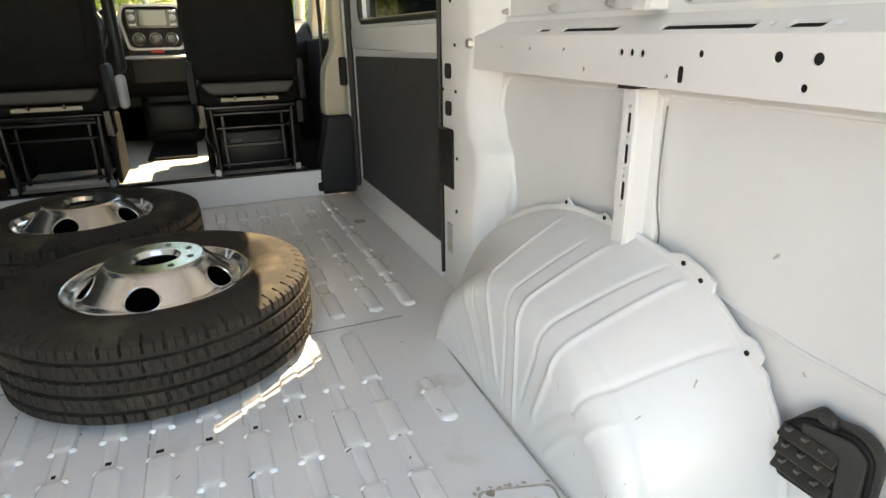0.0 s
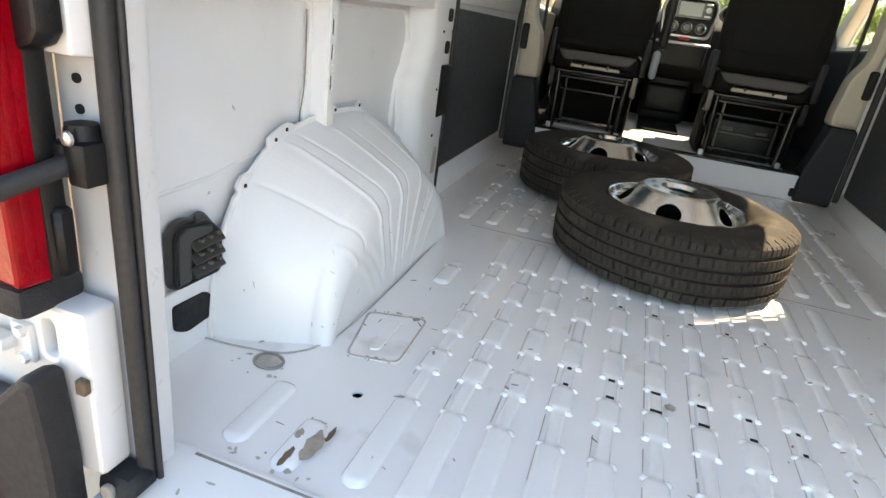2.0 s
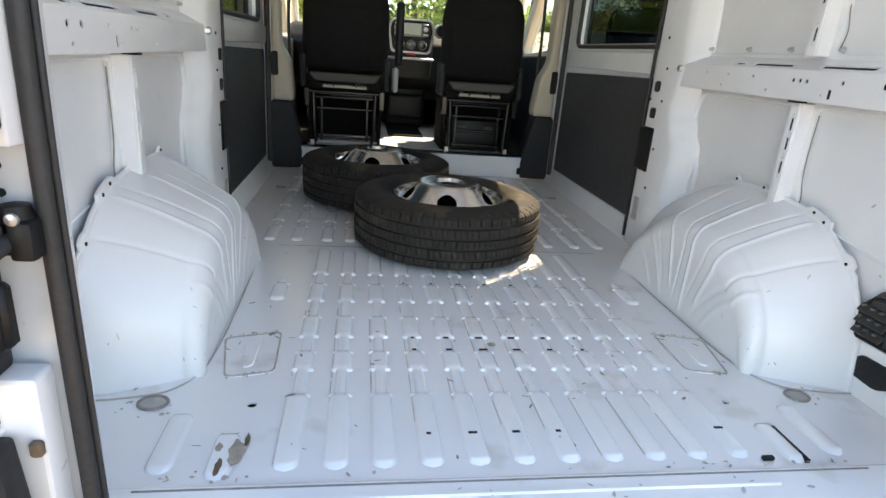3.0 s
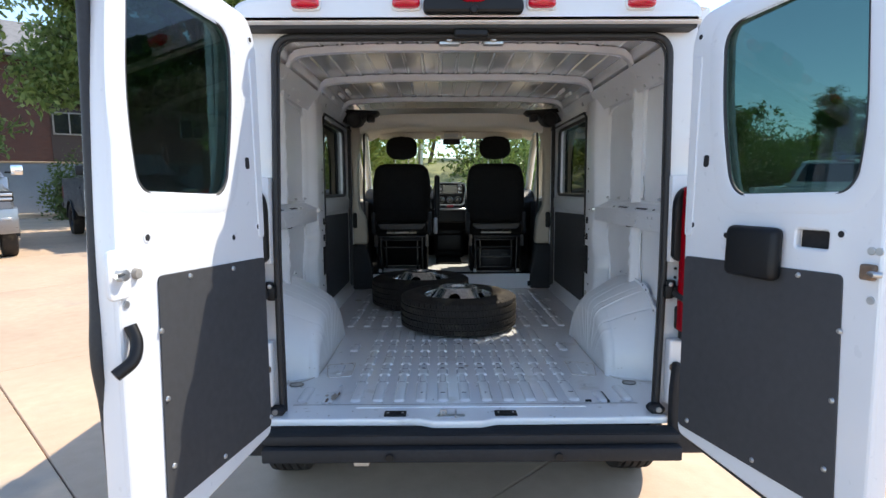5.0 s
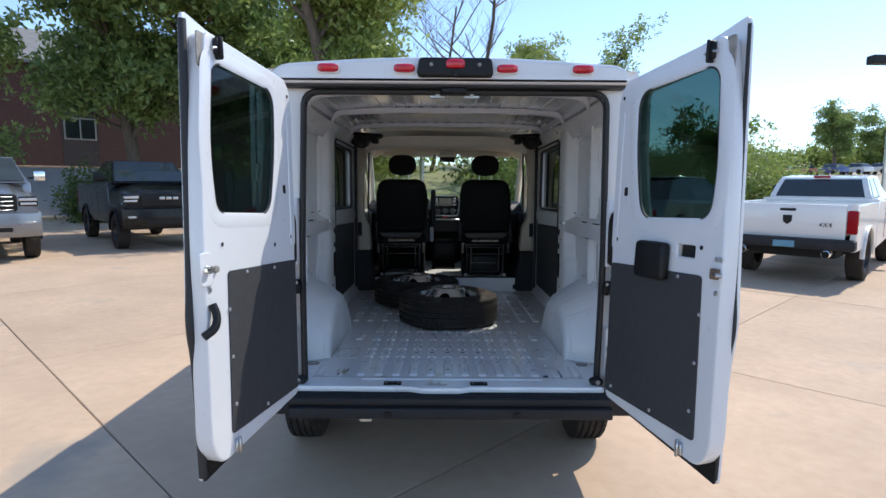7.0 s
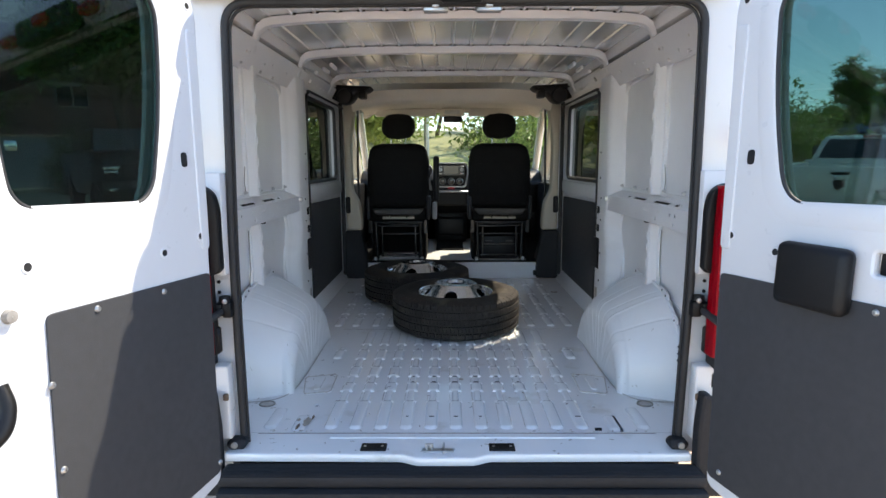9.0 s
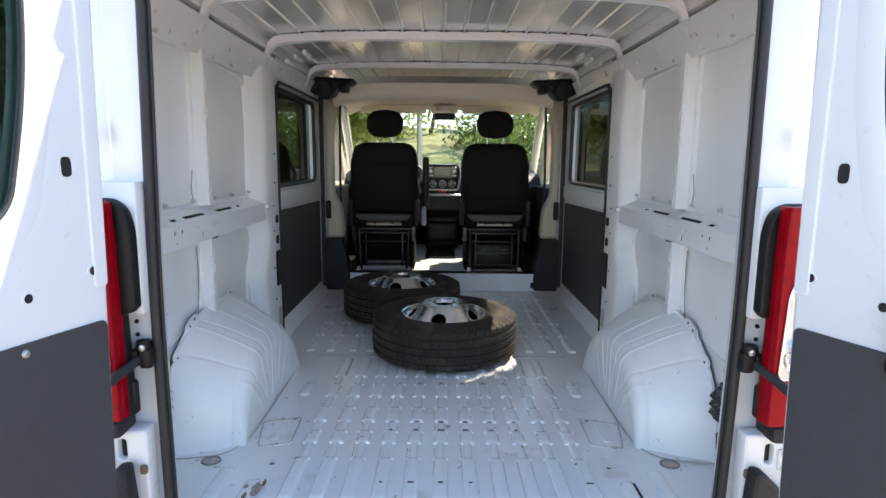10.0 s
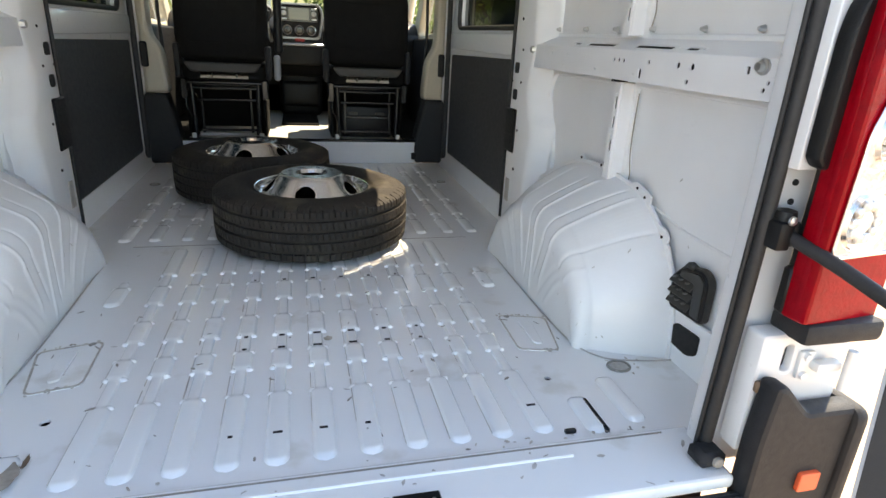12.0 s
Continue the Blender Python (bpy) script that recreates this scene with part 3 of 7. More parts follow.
        part("sealer_bead", tube(smooth_path([(0.963, 0.768, z0 + 0.02), (0.964, 0.758, z0 + 0.07), (0.963, 0.770, z0 + 0.13), (0.964, 0.777, z0 + 0.20), (0.964, 0.775, z1 - 0.03)]), 0.0018), DIRT, post, "", m)
    # black strip filling the gap under the beam, shade put into its colour
    part("post_gap", boxes([(0.9, 0.935, 0.80, 0.838, 1.2615, 1.2675)], 0), DARK, beam, "dark strip for the shade in the gap above the post", m)
    part("panel_swage", tube([(0.971, 0.12, 0.89), (0.971, 0.45, 0.90), (0.971, 0.62, 0.925)], 0.0045), INNER, van, "pressed crease in the side panel", m)
    for y, z, w, h in ((0.515, 1.031, 0.003, 0.009), (0.434, 0.867, 0.005, 0.003)):
        part("wall_smudge", at(plate(fleck(y, z, w, h, random.Random(3)), (), 0.0006, 0), on_x(0.9705)), SMUDGE, van, "grey smudge", m, smooth=0)
    # cant rail under the roof
    hs = [circle(y, 0.055 + 0.02 * math.sin(y * 20), 0.006, 8) for y in (0.25, 0.42, 0.55, 0.68, 0.72, 0.95, 1.05, 1.3)]
    hs += [rect(y, y + 0.035, 0.012, 0.022, 0.004) for y in (0.45, 0.66, 0.92, 1.12)]
    part("cant_rail", at(plate(rect(0.06, 1.70, 0.0, 0.135), hs, 0.012, 0.004), Matrix(((0, -0.5, 0.866, 0.935), (1, 0, 0, 0), (0, 0.866, 0.5, 1.965), (0, 0, 0, 1)))), INNER, van, "white roof rail with holes", m)
    part("rail_back", boxes([(0.93, 0.965, 0.06, 2.99, 1.98, 2.12), (0.868, 0.955, 0.06, 3.1, 2.105, 2.168)], 0.01, 2), INNER, van, "", m)
    # pillar behind the sliding door
    edge = ((0.50, 1.40), (0.75, 1.395), (0.90, 1.380), (0.97, 1.362), (1.03, 1.372), (1.10, 1.415), (1.17, 1.440), (1.25, 1.418), (1.34, 1.405), (1.45, 1.415), (1.70, 1.43), (1.90, 1.42), (2.06, 1.40))

    def wavy(z):
        for (z0, e0), (z1, e1) in zip(edge, edge[1:]):
            if z <= z1:
                f = (z - z0) / (z1 - z0)
                return e0 + (e1 - e0) * f * f * (3 - 2 * f)
        return edge[-1][1]

    def pillar_fn(u, v):
        z = FZ + 1.5 * u
        e = wavy(z)
        x, y = ((0.972, e - 0.030), (0.955, e - 0.022), (0.945, e - 0.008), (0.930, e + 0.006), (0.910, e + 0.022), (0.894, e + 0.042), (0.888, e + 0.062), (0.888, 1.655), (0.891, 1.668), (0.905, 1.685), (0.968, 1.690))[round(v * 10)]
        return (x, y, z)
    pil = part("door_pillar", grid(pillar_fn, 90, 10), INNER, van, "white pillar beside the sliding door", m, smooth=60)
    part("door_seal", tube(smooth_path([(0.896, 1.695, FZ + 0.02), (0.893, 1.697, 1.0), (0.893, 1.695, 1.5), (0.893, 1.70, 1.90), (0.89, 1.74, 1.972), (0.888, 1.84, 1.985), (0.888, 2.90, 1.985)], 4), 0.0075), RUBBER, pil, "black rubber door seal", m)
    part("lock_plate", boxes([(0.880, 0.90, 1.575, 1.688, 0.895, 1.085)], 0.006), PLASTIC, pil, "black lock plate", m)
    for z in (1.146, 1.256):
        part("pillar_hole", at(plate(rect(1.59, 1.635, z - 0.022, z + 0.022, 0.014), (), 0.004, 0), on_x(0.8866)), DARK, pil, "dark oval hole", m)
    for y, z, r in ((1.555, 0.83, 0.006), (1.55, 1.0, 0.005), (1.555, 1.20, 0.005), (1.59, 1.45, 0.006), (1.60, 1.6, 0.006), (1.56, 1.33, 0.005), (1.655, 1.20, 0.005)):
        part("pillar_hole", at(plate(circle(y, z, r, 8), (), 0.004, 0), on_x(0.8865)), DARK, pil, "", m)
    part("pillar_recess", boxes([(0.885, 0.892, 1.59, 1.635, 0.67, 0.775)], 0.004), LIGHTDIRT, pil, "", m)
    # rear corner post, inside of the seal
    part("corner_post", at(plate(rounded([(0.80, 0.045), (0.985, 0.045), (0.985, 0.155), (0.95, 0.165), (0.86, 0.10), (0.80, 0.09)], 0.015), (), 1.50, 0.004), on_z(FZ + 0.75)), INNER, van, "", m)
    foot = part("seal_foot", boxes([(0.735, 0.80, -0.03, 0.028, FZ + 0.008, FZ + 0.045)], 0.012), BUMPERM, van, "grimy rubber buffer block", m)
    part("foot_bolt", at(plate(circle(0.77, FZ + 0.03, 0.012, 10), (), 0.01, 0.003), on_y(-0.032)), DIRT, foot, "", m)
    # black vent and hatch behind the wheel arch
    edge = rounded([(0.292, 0.705), (0.43, 0.700), (0.432, 0.79), (0.405, 0.826), (0.388, 0.846), (0.366, 0.838), (0.325, 0.848), (0.292, 0.825)], [0.02, 0.006, 0.01, 0.01, 0.008, 0.01, 0.02, 0.02])
    vent = part("vent_box", at(plate(edge, (), 0.022, 0.006), on_x(0.953)), VENTP, van, "black plastic air vent with flaps", m)
    rim = [(0.2965, 0.712), (0.425, 0.707), (0.4265, 0.788), (0.400, 0.820), (0.366, 0.829), (0.326, 0.838), (0.3015, 0.820)]
    part("vent_rim", tube([(0.9405, y, z) for y, z in rounded(rim, 0.016)], 0.0045, closed=True), PLASTIC, vent, "", m)
    part("vent_panel", at(plate(rounded([(0.301, 0.716), (0.334, 0.716), (0.340, 0.800), (0.398, 0.800), (0.398, 0.817), (0.366, 0.825), (0.326, 0.832), (0.304, 0.818)], 0.006), (), 0.010, 0.003), on_x(0.938)), VENTP, vent, "", m)
    part("vent_latch", boxes([(0.930, 0.944, 0.352, 0.378, 0.833, 0.850)], 0.004), VENTP, vent, "", m)
    part("vent_recess", at(plate(rect(0.339, 0.428, 0.712, 0.798, 0.004), (), 0.002, 0), on_x(0.941)), DARK, vent, "", m)
    for k in range(3):
        zz = 0.722 + 0.029 * k
        part("vent_flap", at(boxes([(-0.014, 0.010, 0.338, 0.427, -0.0025, 0.0025)], 0.002), Matrix.Translation((0.934, 0, zz + 0.010)) @ pose(0, 0, 0, 0, -52, 0)), VENTP, vent, "", m)
        for j in range(3):
            part("flap_catch", boxes([(0.925, 0.936, 0.356 + 0.026 * j, 0.364 + 0.026 * j, zz + 0.013, zz + 0.019)], 0.001), CATCH, vent, "worn grey catch", m)
    part("hatch_opening", at(plate(rounded([(0.293, 0.618), (0.325, 0.600), (0.425, 0.606), (0.40, 0.655), (0.385, 0.668), (0.293, 0.672)], [0.01, 0.015, 0.01, 0.015, 0.015, 0.01]), (), 0.006, 0.001), on_x(0.9465)), DARK, van, "dark hatch opening", m)
    part("lower_pressing", at(plate(rect(0.10, 0.45, FZ, 0.70), (), 0.012, 0.004), on_x(0.955)), INNER, van, "", m)


# wheel arch: a pressed dome with beads, and its welded flange with tabs
ARCH = [(0.395, 0.55), (0.40, 0.62), (0.418, 0.72), (0.453, 0.80), (0.515, 0.872), (0.615, 0.942), (0.745, 0.974), (0.90, 0.982), (1.03, 0.975), (1.16, 0.938),
        (1.31, 0.868), (1.45, 0.79), (1.54, 0.70), (1.59, 0.62), (1.61, 0.55)]


# beads and grooves of the arch: y near the wall, at the shoulder, on the face and at the foot, from v to v, their height
BEADS = ((1.145, 1.138, 1.085, 0.998, 0.50, 0.97, 0.0042), (1.006, 1.010, 0.966, 0.925, 0.14, 0.90, 0.0048), (0.815, 0.850, 0.840, 0.853, 0.17, 0.97, 0.0048), (0.650, 0.697, 0.718, 0.790, 0.10, 0.90, 0.0048),
         (0.540, 0.555, 0.602, 0.715, 0.55, 0.96, 0.0034), (1.08, 1.07, 1.045, 0.97, 0.60, 0.90, -0.0024), (0.872, 0.904, 0.886, 0.903, 0.20, 0.93, -0.0030), (0.698, 0.757, 0.771, 0.840, 0.10, 0.89, -0.0034),
         (0.538, 0.603, 0.641, 0.778, 0.08, 0.94, -0.0036), (1.24, 1.22, 1.17, 1.075, 0.80, 0.96, 0.004))


def bead_y(bead, v):
    """Where a bead lies, by its way down the arch."""
    stops = (0.10, 0.55, 0.76, 0.95)
    for (v0, y0), (v1, y1) in zip(zip(stops, bead), zip(stops[1:], bead[1:4])):
        if v <= v1 or v1 == 0.95:
            return y0 + (y1 - y0) * (v - v0) / (v1 - v0)


# holes of the flange tabs
TABS = ((1.035, 0.988, 0.006), (0.893, 0.990, 0.006), (0.665, 0.970, 0.022), (0.622, 0.953, 0.022), (0.511, 0.870, 0.022), (0.490, 0.832, 0.022))


def arch_curve():
    return [Vector(p) for p in smooth_path([(y, z, 0) for y, z in ARCH], 8)]


def wheel_arch(s):
    m = side_m(s)
    pts = arch_curve()
    n = len(pts) - 1
    cy = 0.98

    def fn(u, v):
        q = u * n
        i = min(int(q), n - 1)
        p = pts[i].lerp(pts[i + 1], q - i)
        yi, zi = cy + (p.x - cy) * (0.86 if p.x < cy else 0.52), FZ + (p.y - FZ) * (0.75 - 0.0 * u)
        if v < 0.5:                      # sloping top
            f = v / 0.5
            x = 0.955 - 0.205 * f
            y, z = p.x + (yi - p.x) * f ** 1.15, p.y + (zi - p.y) * f ** 1.25
        elif v < 0.75:                   # rounded shoulder
            a = (v - 0.5) / 0.25
            fade = min(1, (zi - FZ) / 0.12)
            fall = min(0.04, max(0.0, (p.y - zi) * 0.27)) * fade
            x = 0.75 * (1 - a) ** 2 + 0.705 * (2 * a * (1 - a) + a * a)
            y, z = yi + (cy - yi) * 0.06 * a * a, max(FZ, zi - 2 * a * (1 - a) * fall - a * a * 0.075 * fade)
        else:                            # upright inner face
            f = (v - 0.75) / 0.25
            z0 = max(FZ, zi - 0.075 * min(1, (zi - FZ) / 0.12))
            x = 0.705 + 0.006 * f
            y, z = yi + (cy - yi) * 0.06, z0 + (FZ - z0) * f
        raised = 0.0
        for bead in BEADS:
            if bead[4] - 0.05 < v < bead[5] + 0.03:
                w = 0.0060 if bead[6] > 0 else 0.0048
                raised += 0.8 * bead[6] * math.exp(-((y - bead_y(bead, v)) / w) ** 2) * max(0.0, min(1.0, (v - bead[4] + 0.05) / 0.05, (bead[5] + 0.03 - v) / 0.03))
        k = min(1.0, max(0.0, (v - 0.5) / 0.25))
        return (x - raised * k, y, z + raised * (1 - k))
    arch = part("wheel_arch", grid(fn, 760, 84), INNER, van, "white pressed steel wheel arch", m, smooth=50)
    rnd = random.Random(9 if s > 0 else 14)
    specks = bmesh.new()
    for k in range(15):
        u, v = (rnd.uniform(0.05, 0.27), rnd.uniform(0.15, 0.9)) if k % 3 else (rnd.uniform(0.27, 0.6), rnd.uniform(0.7, 0.97))
        p0, p1, p2 = Vector(fn(u, v)), Vector(fn(u + 0.004, v)), Vector(fn(u, v + 0.012))
        du, dv = (p1 - p0).normalized(), (p2 - p0).normalized()
        nn = du.cross(dv).normalized()
        nn = nn if nn.x < 0 or nn.z > 0.3 else -nn
        w, h = rnd.uniform(0.0006, 0.002), rnd.uniform(0.002, 0.009)
        t = rnd.uniform(0, 3.1)
        e1, e2 = du * math.cos(t) + dv * math.sin(t), dv * math.cos(t) - du * math.sin(t)
        specks.faces.new([specks.verts.new(p0 + nn * 0.0009 + e1 * w * i + e2 * h * j) for i, j in ((-1, -0.6), (1, -1), (0.8, 0.9), (-0.7, 1))])
    part("arch_grime", specks, LIGHTDIRT, arch, "small scuffs", m, smooth=0)["kind"] = "stuff"
    # flange against the side wall
    flo, fli = [], []
    for i, p in enumerate(pts):
        d = Vector((p.x - cy, p.y - 0.62)).normalized()
        w = 0.008
        for ty, tz, half in TABS:
            w = max(w, 0.027 - 1.5 * max(0.0, math.hypot(p.x + d.x * 0.02 - ty, p.y + d.y * 0.02 - tz) - half))
        flo.append((p.x + d.x * w, max(FZ, p.y + d.y * w)))
        fli.append((p.x - d.x * 0.015, max(FZ, p.y - d.y * 0.015)))
    fl = part("arch_flange", at(plate(flo + fli[::-1], (), 0.008, 0.002), on_x(0.944)), INNER, arch, "", m)
    for ty, tz, half in TABS:
        part("flange_hole", at(plate(circle(ty, tz, 0.0048, 8), (), 0.003, 0), on_x(0.9395)), DARK, fl, "", m)
    part("sealer_bead", tube(smooth_path([(0.95, 0.384, FZ + 0.003), (0.86, 0.395, FZ + 0.003), (0.76, 0.43, FZ + 0.003), (0.71, 0.55, FZ + 0.003), (0.705, 0.9, FZ + 0.003), (0.715, 1.3, FZ + 0.003)]), 0.0022), LIGHTDIRT, arch, "pale sealer line", m)


for s in (1, -1):
    load_side(s)
    wheel_arch(s)


# ---- roof ----
def roof_z(x):
    return 2.195 - 0.035 * (abs(x) / 0.9) ** 4


def roof_fn(u, v):
    x = -0.93 + 1.86 * u
    y = 0.03 + 2.95 * v
    k = abs((x / 0.1 + 0.5) % 1.0 - 0.5)
    ribz = -0.0065 * max(0.0, min(1.0, (0.09 - k) / 0.04)) if abs(x) < 0.80 else 0.0
    return (x, y, roof_z(x) + ribz)


part("roof_panel", grid(roof_fn, 372, 6), ROOFM, van, "primed grey steel roof with thin pressed ribs", smooth=20)
part("roof_skin", grid(lambda u, v: ((-0.88 - 0.09 * min(1, v * 12)) * (1 - 2 * u), 0.10 + 3.64 * v, roof_z(-0.93 + 1.86 * u) + 0.020 - 0.02 * abs(2 * u - 1) ** 8 - 0.10 * max(0, v - 0.85) / 0.15), 40, 20), WHITE, van, "white outer roof")
for y, w, drop in ((0.12, 0.07, 0.035), (0.74, 0.075, 0.03), (1.50, 0.085, 0.035), (2.38, 0.07, 0.03)):
    def bow(u, v, y=y, w=w, drop=drop):
        x = -0.885 + 1.77 * u
        e = max(0.0, (abs(x) - 0.80) / 0.085)
        zz = roof_z(x) - 0.004 - 0.10 * (1 - math.sqrt(max(0.0, 1 - min(1.0, e) ** 2)))
        prof = ((-0.5, 0.0), (-0.42, 0.3), (-0.30, 1.0), (0.30, 1.0), (0.42, 0.3), (0.5, 0.0))
        a, b = prof[round(v * 5)]
        return (x, y + w * a, zz - drop * b)
    b = part("roof_bow", grid(bow, 60, 5), INNER, van, "white steel roof bow", smooth=50)
    for k in range(-7, 8):
        for side in (-1, 1):
            part("bow_notch", boxes([(k * 0.1 - 0.018, k * 0.1 + 0.018, y + side * w * 0.47 - 0.006, y + side * w * 0.47 + 0.006, roof_z(k * 0.1) - 0.006, roof_z(k * 0.1) + 0.004)], 0.001), DARK, b)
for s in (1, -1):
    m = side_m(s)
    for dx in (0.0, 0.045, 0.09):
        part("roof_stay", boxes([(0.70 + dx, 0.72 + dx, 1.58, 1.72, 2.10 - dx * 0.5, 2.125 - dx * 0.5)], 0.006), INNER, van, "white corner brace", m)
    cov = part("belt_reel_cover", at(plate(rounded([(0.60, 2.115), (0.63, 2.08), (0.72, 2.065), (0.765, 2.0), (0.83, 1.985), (0.915, 2.03), (0.915, 2.13)], [0.02, 0.02, 0.03, 0.03, 0.03, 0.02, 0.02]), (), 0.20, 0.02), on_y(2.64)), PLASTIC, van, "black plastic corner cover", m)
    part("reel_drum", at(lathe([(0.001, 0.06), (0.05, 0.055), (0.06, 0.04), (0.06, -0.04), (0.05, -0.05), (0.001, -0.05)], 20), Matrix.Translation((0.80, 2.545, 2.035)) @ pose(0, 0, 0, 90, 0, 0)), PLASTIC, cov, "", m)
    part("cover_arm", boxes([(0.64, 0.70, 2.50, 2.60, 2.02, 2.075)], 0.012, 2), PLASTIC, cov, "", m)


# ---- sliding door sides, pillars and cab sides ----
def door_side(s):
    m = side_m(s)
    door = part("sliding_door", at(plate(rect(1.693, 2.93, 0.60, 2.05, 0.005), [rounded([(1.697, 1.42), (2.80, 1.42), (2.78, 1.965), (1.697, 1.965)], [0.02, 0.06, 0.06, 0.02])], 0.055, 0.012), on_x(0.962)), WHITE, van,
                "white sliding door with a dark lower lining", m)
    part("window_pane", at(plate(rounded([(1.70, 1.41), (2.81, 1.41), (2.79, 1.975), (1.70, 1.975)], 0.02), (), 0.004, 0), on_x(0.972)), SIDEGLASS, door, "tinted side window", m).visible_shadow = False
    part("window_seal", tube([(0.938, y, z) for y, z in rounded([(1.680, 1.42), (2.80, 1.42), (2.78, 1.965), (1.680, 1.965)], [0.02, 0.06, 0.06, 0.02])], 0.013, True), RUBBER, door, "", m)
    part("window_ledge", boxes([(0.915, 0.94, 1.72, 2.91, 1.30, 1.395)], 0.012, 2), WHITE, door, "", m)
    part("lining_board", at(plate(rounded([(1.72, 0.645), (2.895, 0.645), (2.895, 1.265), (1.72, 1.285)], 0.02), (), 0.006, 0.002), on_x(0.93)), BOARD, door, "dark grey lining board", m)
    part("door_edge_seal", tube([(0.92, 1.69, 0.60), (0.92, 1.69, 2.03)], 0.008), RUBBER, door, "", m)
    part("door_edge_seal", tube([(0.912, 2.935, 0.60), (0.912, 2.935, 2.03)], 0.016), RUBBER, door, "", m)
    part("door_step", at(plate(rounded([(0.88, FZ - 0.01), (0.99, FZ - 0.01), (0.99, 0.66), (0.945, 0.655), (0.90, FZ + 0.015)], 0.008), (), 1.27, 0.003), on_y(2.33)), INNER, van, "white sloping door step", m)
    part("outer_door_skin", at(plate(rect(1.69, 2.992, 0.42, 2.10), [rounded([(1.70, 1.41), (2.81, 1.41), (2.79, 1.975), (1.70, 1.975)], 0.02)], 0.012, 0.002), on_x(0.998)), WHITE, van, "white door skin", m)
    hs = [rect(y, y + 0.05, 0.05, 0.075, 0.01) for y in (1.78,)] + [circle(y, 0.055, 0.007, 8) for y in (2.0, 2.12, 2.2, 2.35, 2.5, 2.6)]
    part("door_track", at(plate(rect(1.64, 2.66, 0.0, 0.11), hs, 0.014, 0.004), Matrix(((0, -0.5, 0.866, 0.925), (1, 0, 0, 0), (0, 0.866, 0.5, 2.0), (0, 0, 0, 1)))), INNER, van, "white upper door track", m)
    # pillar between load space and cab
    up = rounded([(0.90, 0.97), (0.775, 0.97), (0.77, 1.02), (0.79, 1.22), (0.845, 1.30), (0.85, 1.75), (0.80, 2.03), (0.92, 2.03)], [0.01, 0.02, 0.02, 0.05, 0.06, 0.1, 0.02, 0.01])
    part("pillar_trim", at(plate(up, (), 0.13, 0.02), on_y(3.06)), BEIGE, van, "beige pillar trim", m)
    lo = rounded([(0.94, FZ), (0.725, FZ), (0.715, 0.66), (0.735, 0.76), (0.785, 0.97), (0.94, 0.97)], [0.01, 0.02, 0.06, 0.08, 0.02, 0.01])
    part("pillar_foot", at(plate(lo, (), 0.14, 0.02), on_y(3.055)), BUMPERM, van, "black plastic pillar trim", m)
    part("belt_anchor", boxes([(0.86, 0.90, 2.97, 2.995, 1.12, 1.26)], 0.008), PLASTIC, van, "", m)
    part("seat_belt", tube([(0.805, 3.15, 1.99), (0.815, 3.15, 1.42), (0.80, 3.14, 1.0)], 0.010), RUBBER, van, "black seat belt", m)
    part("side_buffer", boxes([(0.70, 0.735, 2.965, 2.99, FZ + 0.03, FZ + 0.075)], 0.006), PLASTIC, van, "", m)
    part("pillar_post", boxes([(0.90, 0.99, 2.985, 3.13, 0.42, 2.08)], 0.01), WHITE, van, "", m)
    # cab door
    hole = rounded([(3.33, 1.40), (4.02, 1.36), (3.54, 1.97), (3.33, 1.98)], [0.04, 0.1, 0.12, 0.08])
    cd = part("cab_door", at(plate(rounded([(3.12, 0.45), (4.20, 0.45), (4.20, 1.40), (3.56, 2.05), (3.12, 2.05)], 0.05), [hole], 0.07, 0.015), on_x(0.955)), BEIGE, van, "cab door with beige window trim", m)
    part("window_pane", at(plate(rounded([(3.32, 1.39), (4.03, 1.35), (3.55, 1.98), (3.32, 1.99)], 0.05), (), 0.004, 0), on_x(0.975)), CLEAR, cd, "", m).visible_shadow = False
    part("door_card", at(plate(rounded([(3.13, 0.72), (4.15, 0.72), (4.15, 1.34), (3.13, 1.36)], 0.04), (), 0.05, 0.015), on_x(0.90)), PLASTIC, cd, "black door card", m)
    part("outer_cab_skin", at(plate(rounded([(3.12, 0.42), (4.6, 0.42), (4.6, 1.25), (4.22, 1.40), (3.58, 2.07), (3.12, 2.07)], 0.04), [hole], 0.012, 0.002), on_x(0.996)), WHITE, van, "white cab side skin", m)


for s in (1, -1):
    door_side(s)

# ---- cab ----
DULL = mat("dull_silver_plastic", (0.45, 0.45, 0.46), 0.3, metal=0.5, var=0.1)
step = part("cab_step", boxes([(-0.79, 0.79, 2.995, 3.02, FZ, CAB - 0.006)], 0.006), INNER, van, "white step up to the cab floor")
part("step_edge", boxes([(-0.78, 0.78, 2.99, 3.03, CAB - 0.008, CAB + 0.006)], 0.004), BLACKSTEEL, step)
for x, z, r in ((0.60, 0.635, 0.024), (0.30, 0.63, 0.006), (0.41, 0.64, 0.005), (-0.45, 0.63, 0.006)):
    part("step_grommet", at(lathe([(r, 0), (r, 0.004), (r * 0.72, 0.008), (r * 0.6, 0.004), (0.001, 0.004)], 14), on_y(2.994)), DIRT, step)
for x0, x1, y0, y1 in ((-0.95, -0.69, 3.03, 4.5), (0.645, 0.95, 3.03, 4.5), (-0.15, 0.12, 3.62, 4.5)):
    part("carpet", boxes([(x0, x1, y0, y1, CAB + 0.001, CAB + 0.014)], 0.005), CARPET, van, "black cab carpet")
part("cab_floor", boxes([(-0.95, 0.95, 3.0, 4.55, CAB - 0.06, CAB)], 0), CABFLOOR, van, "light grey cab floor")
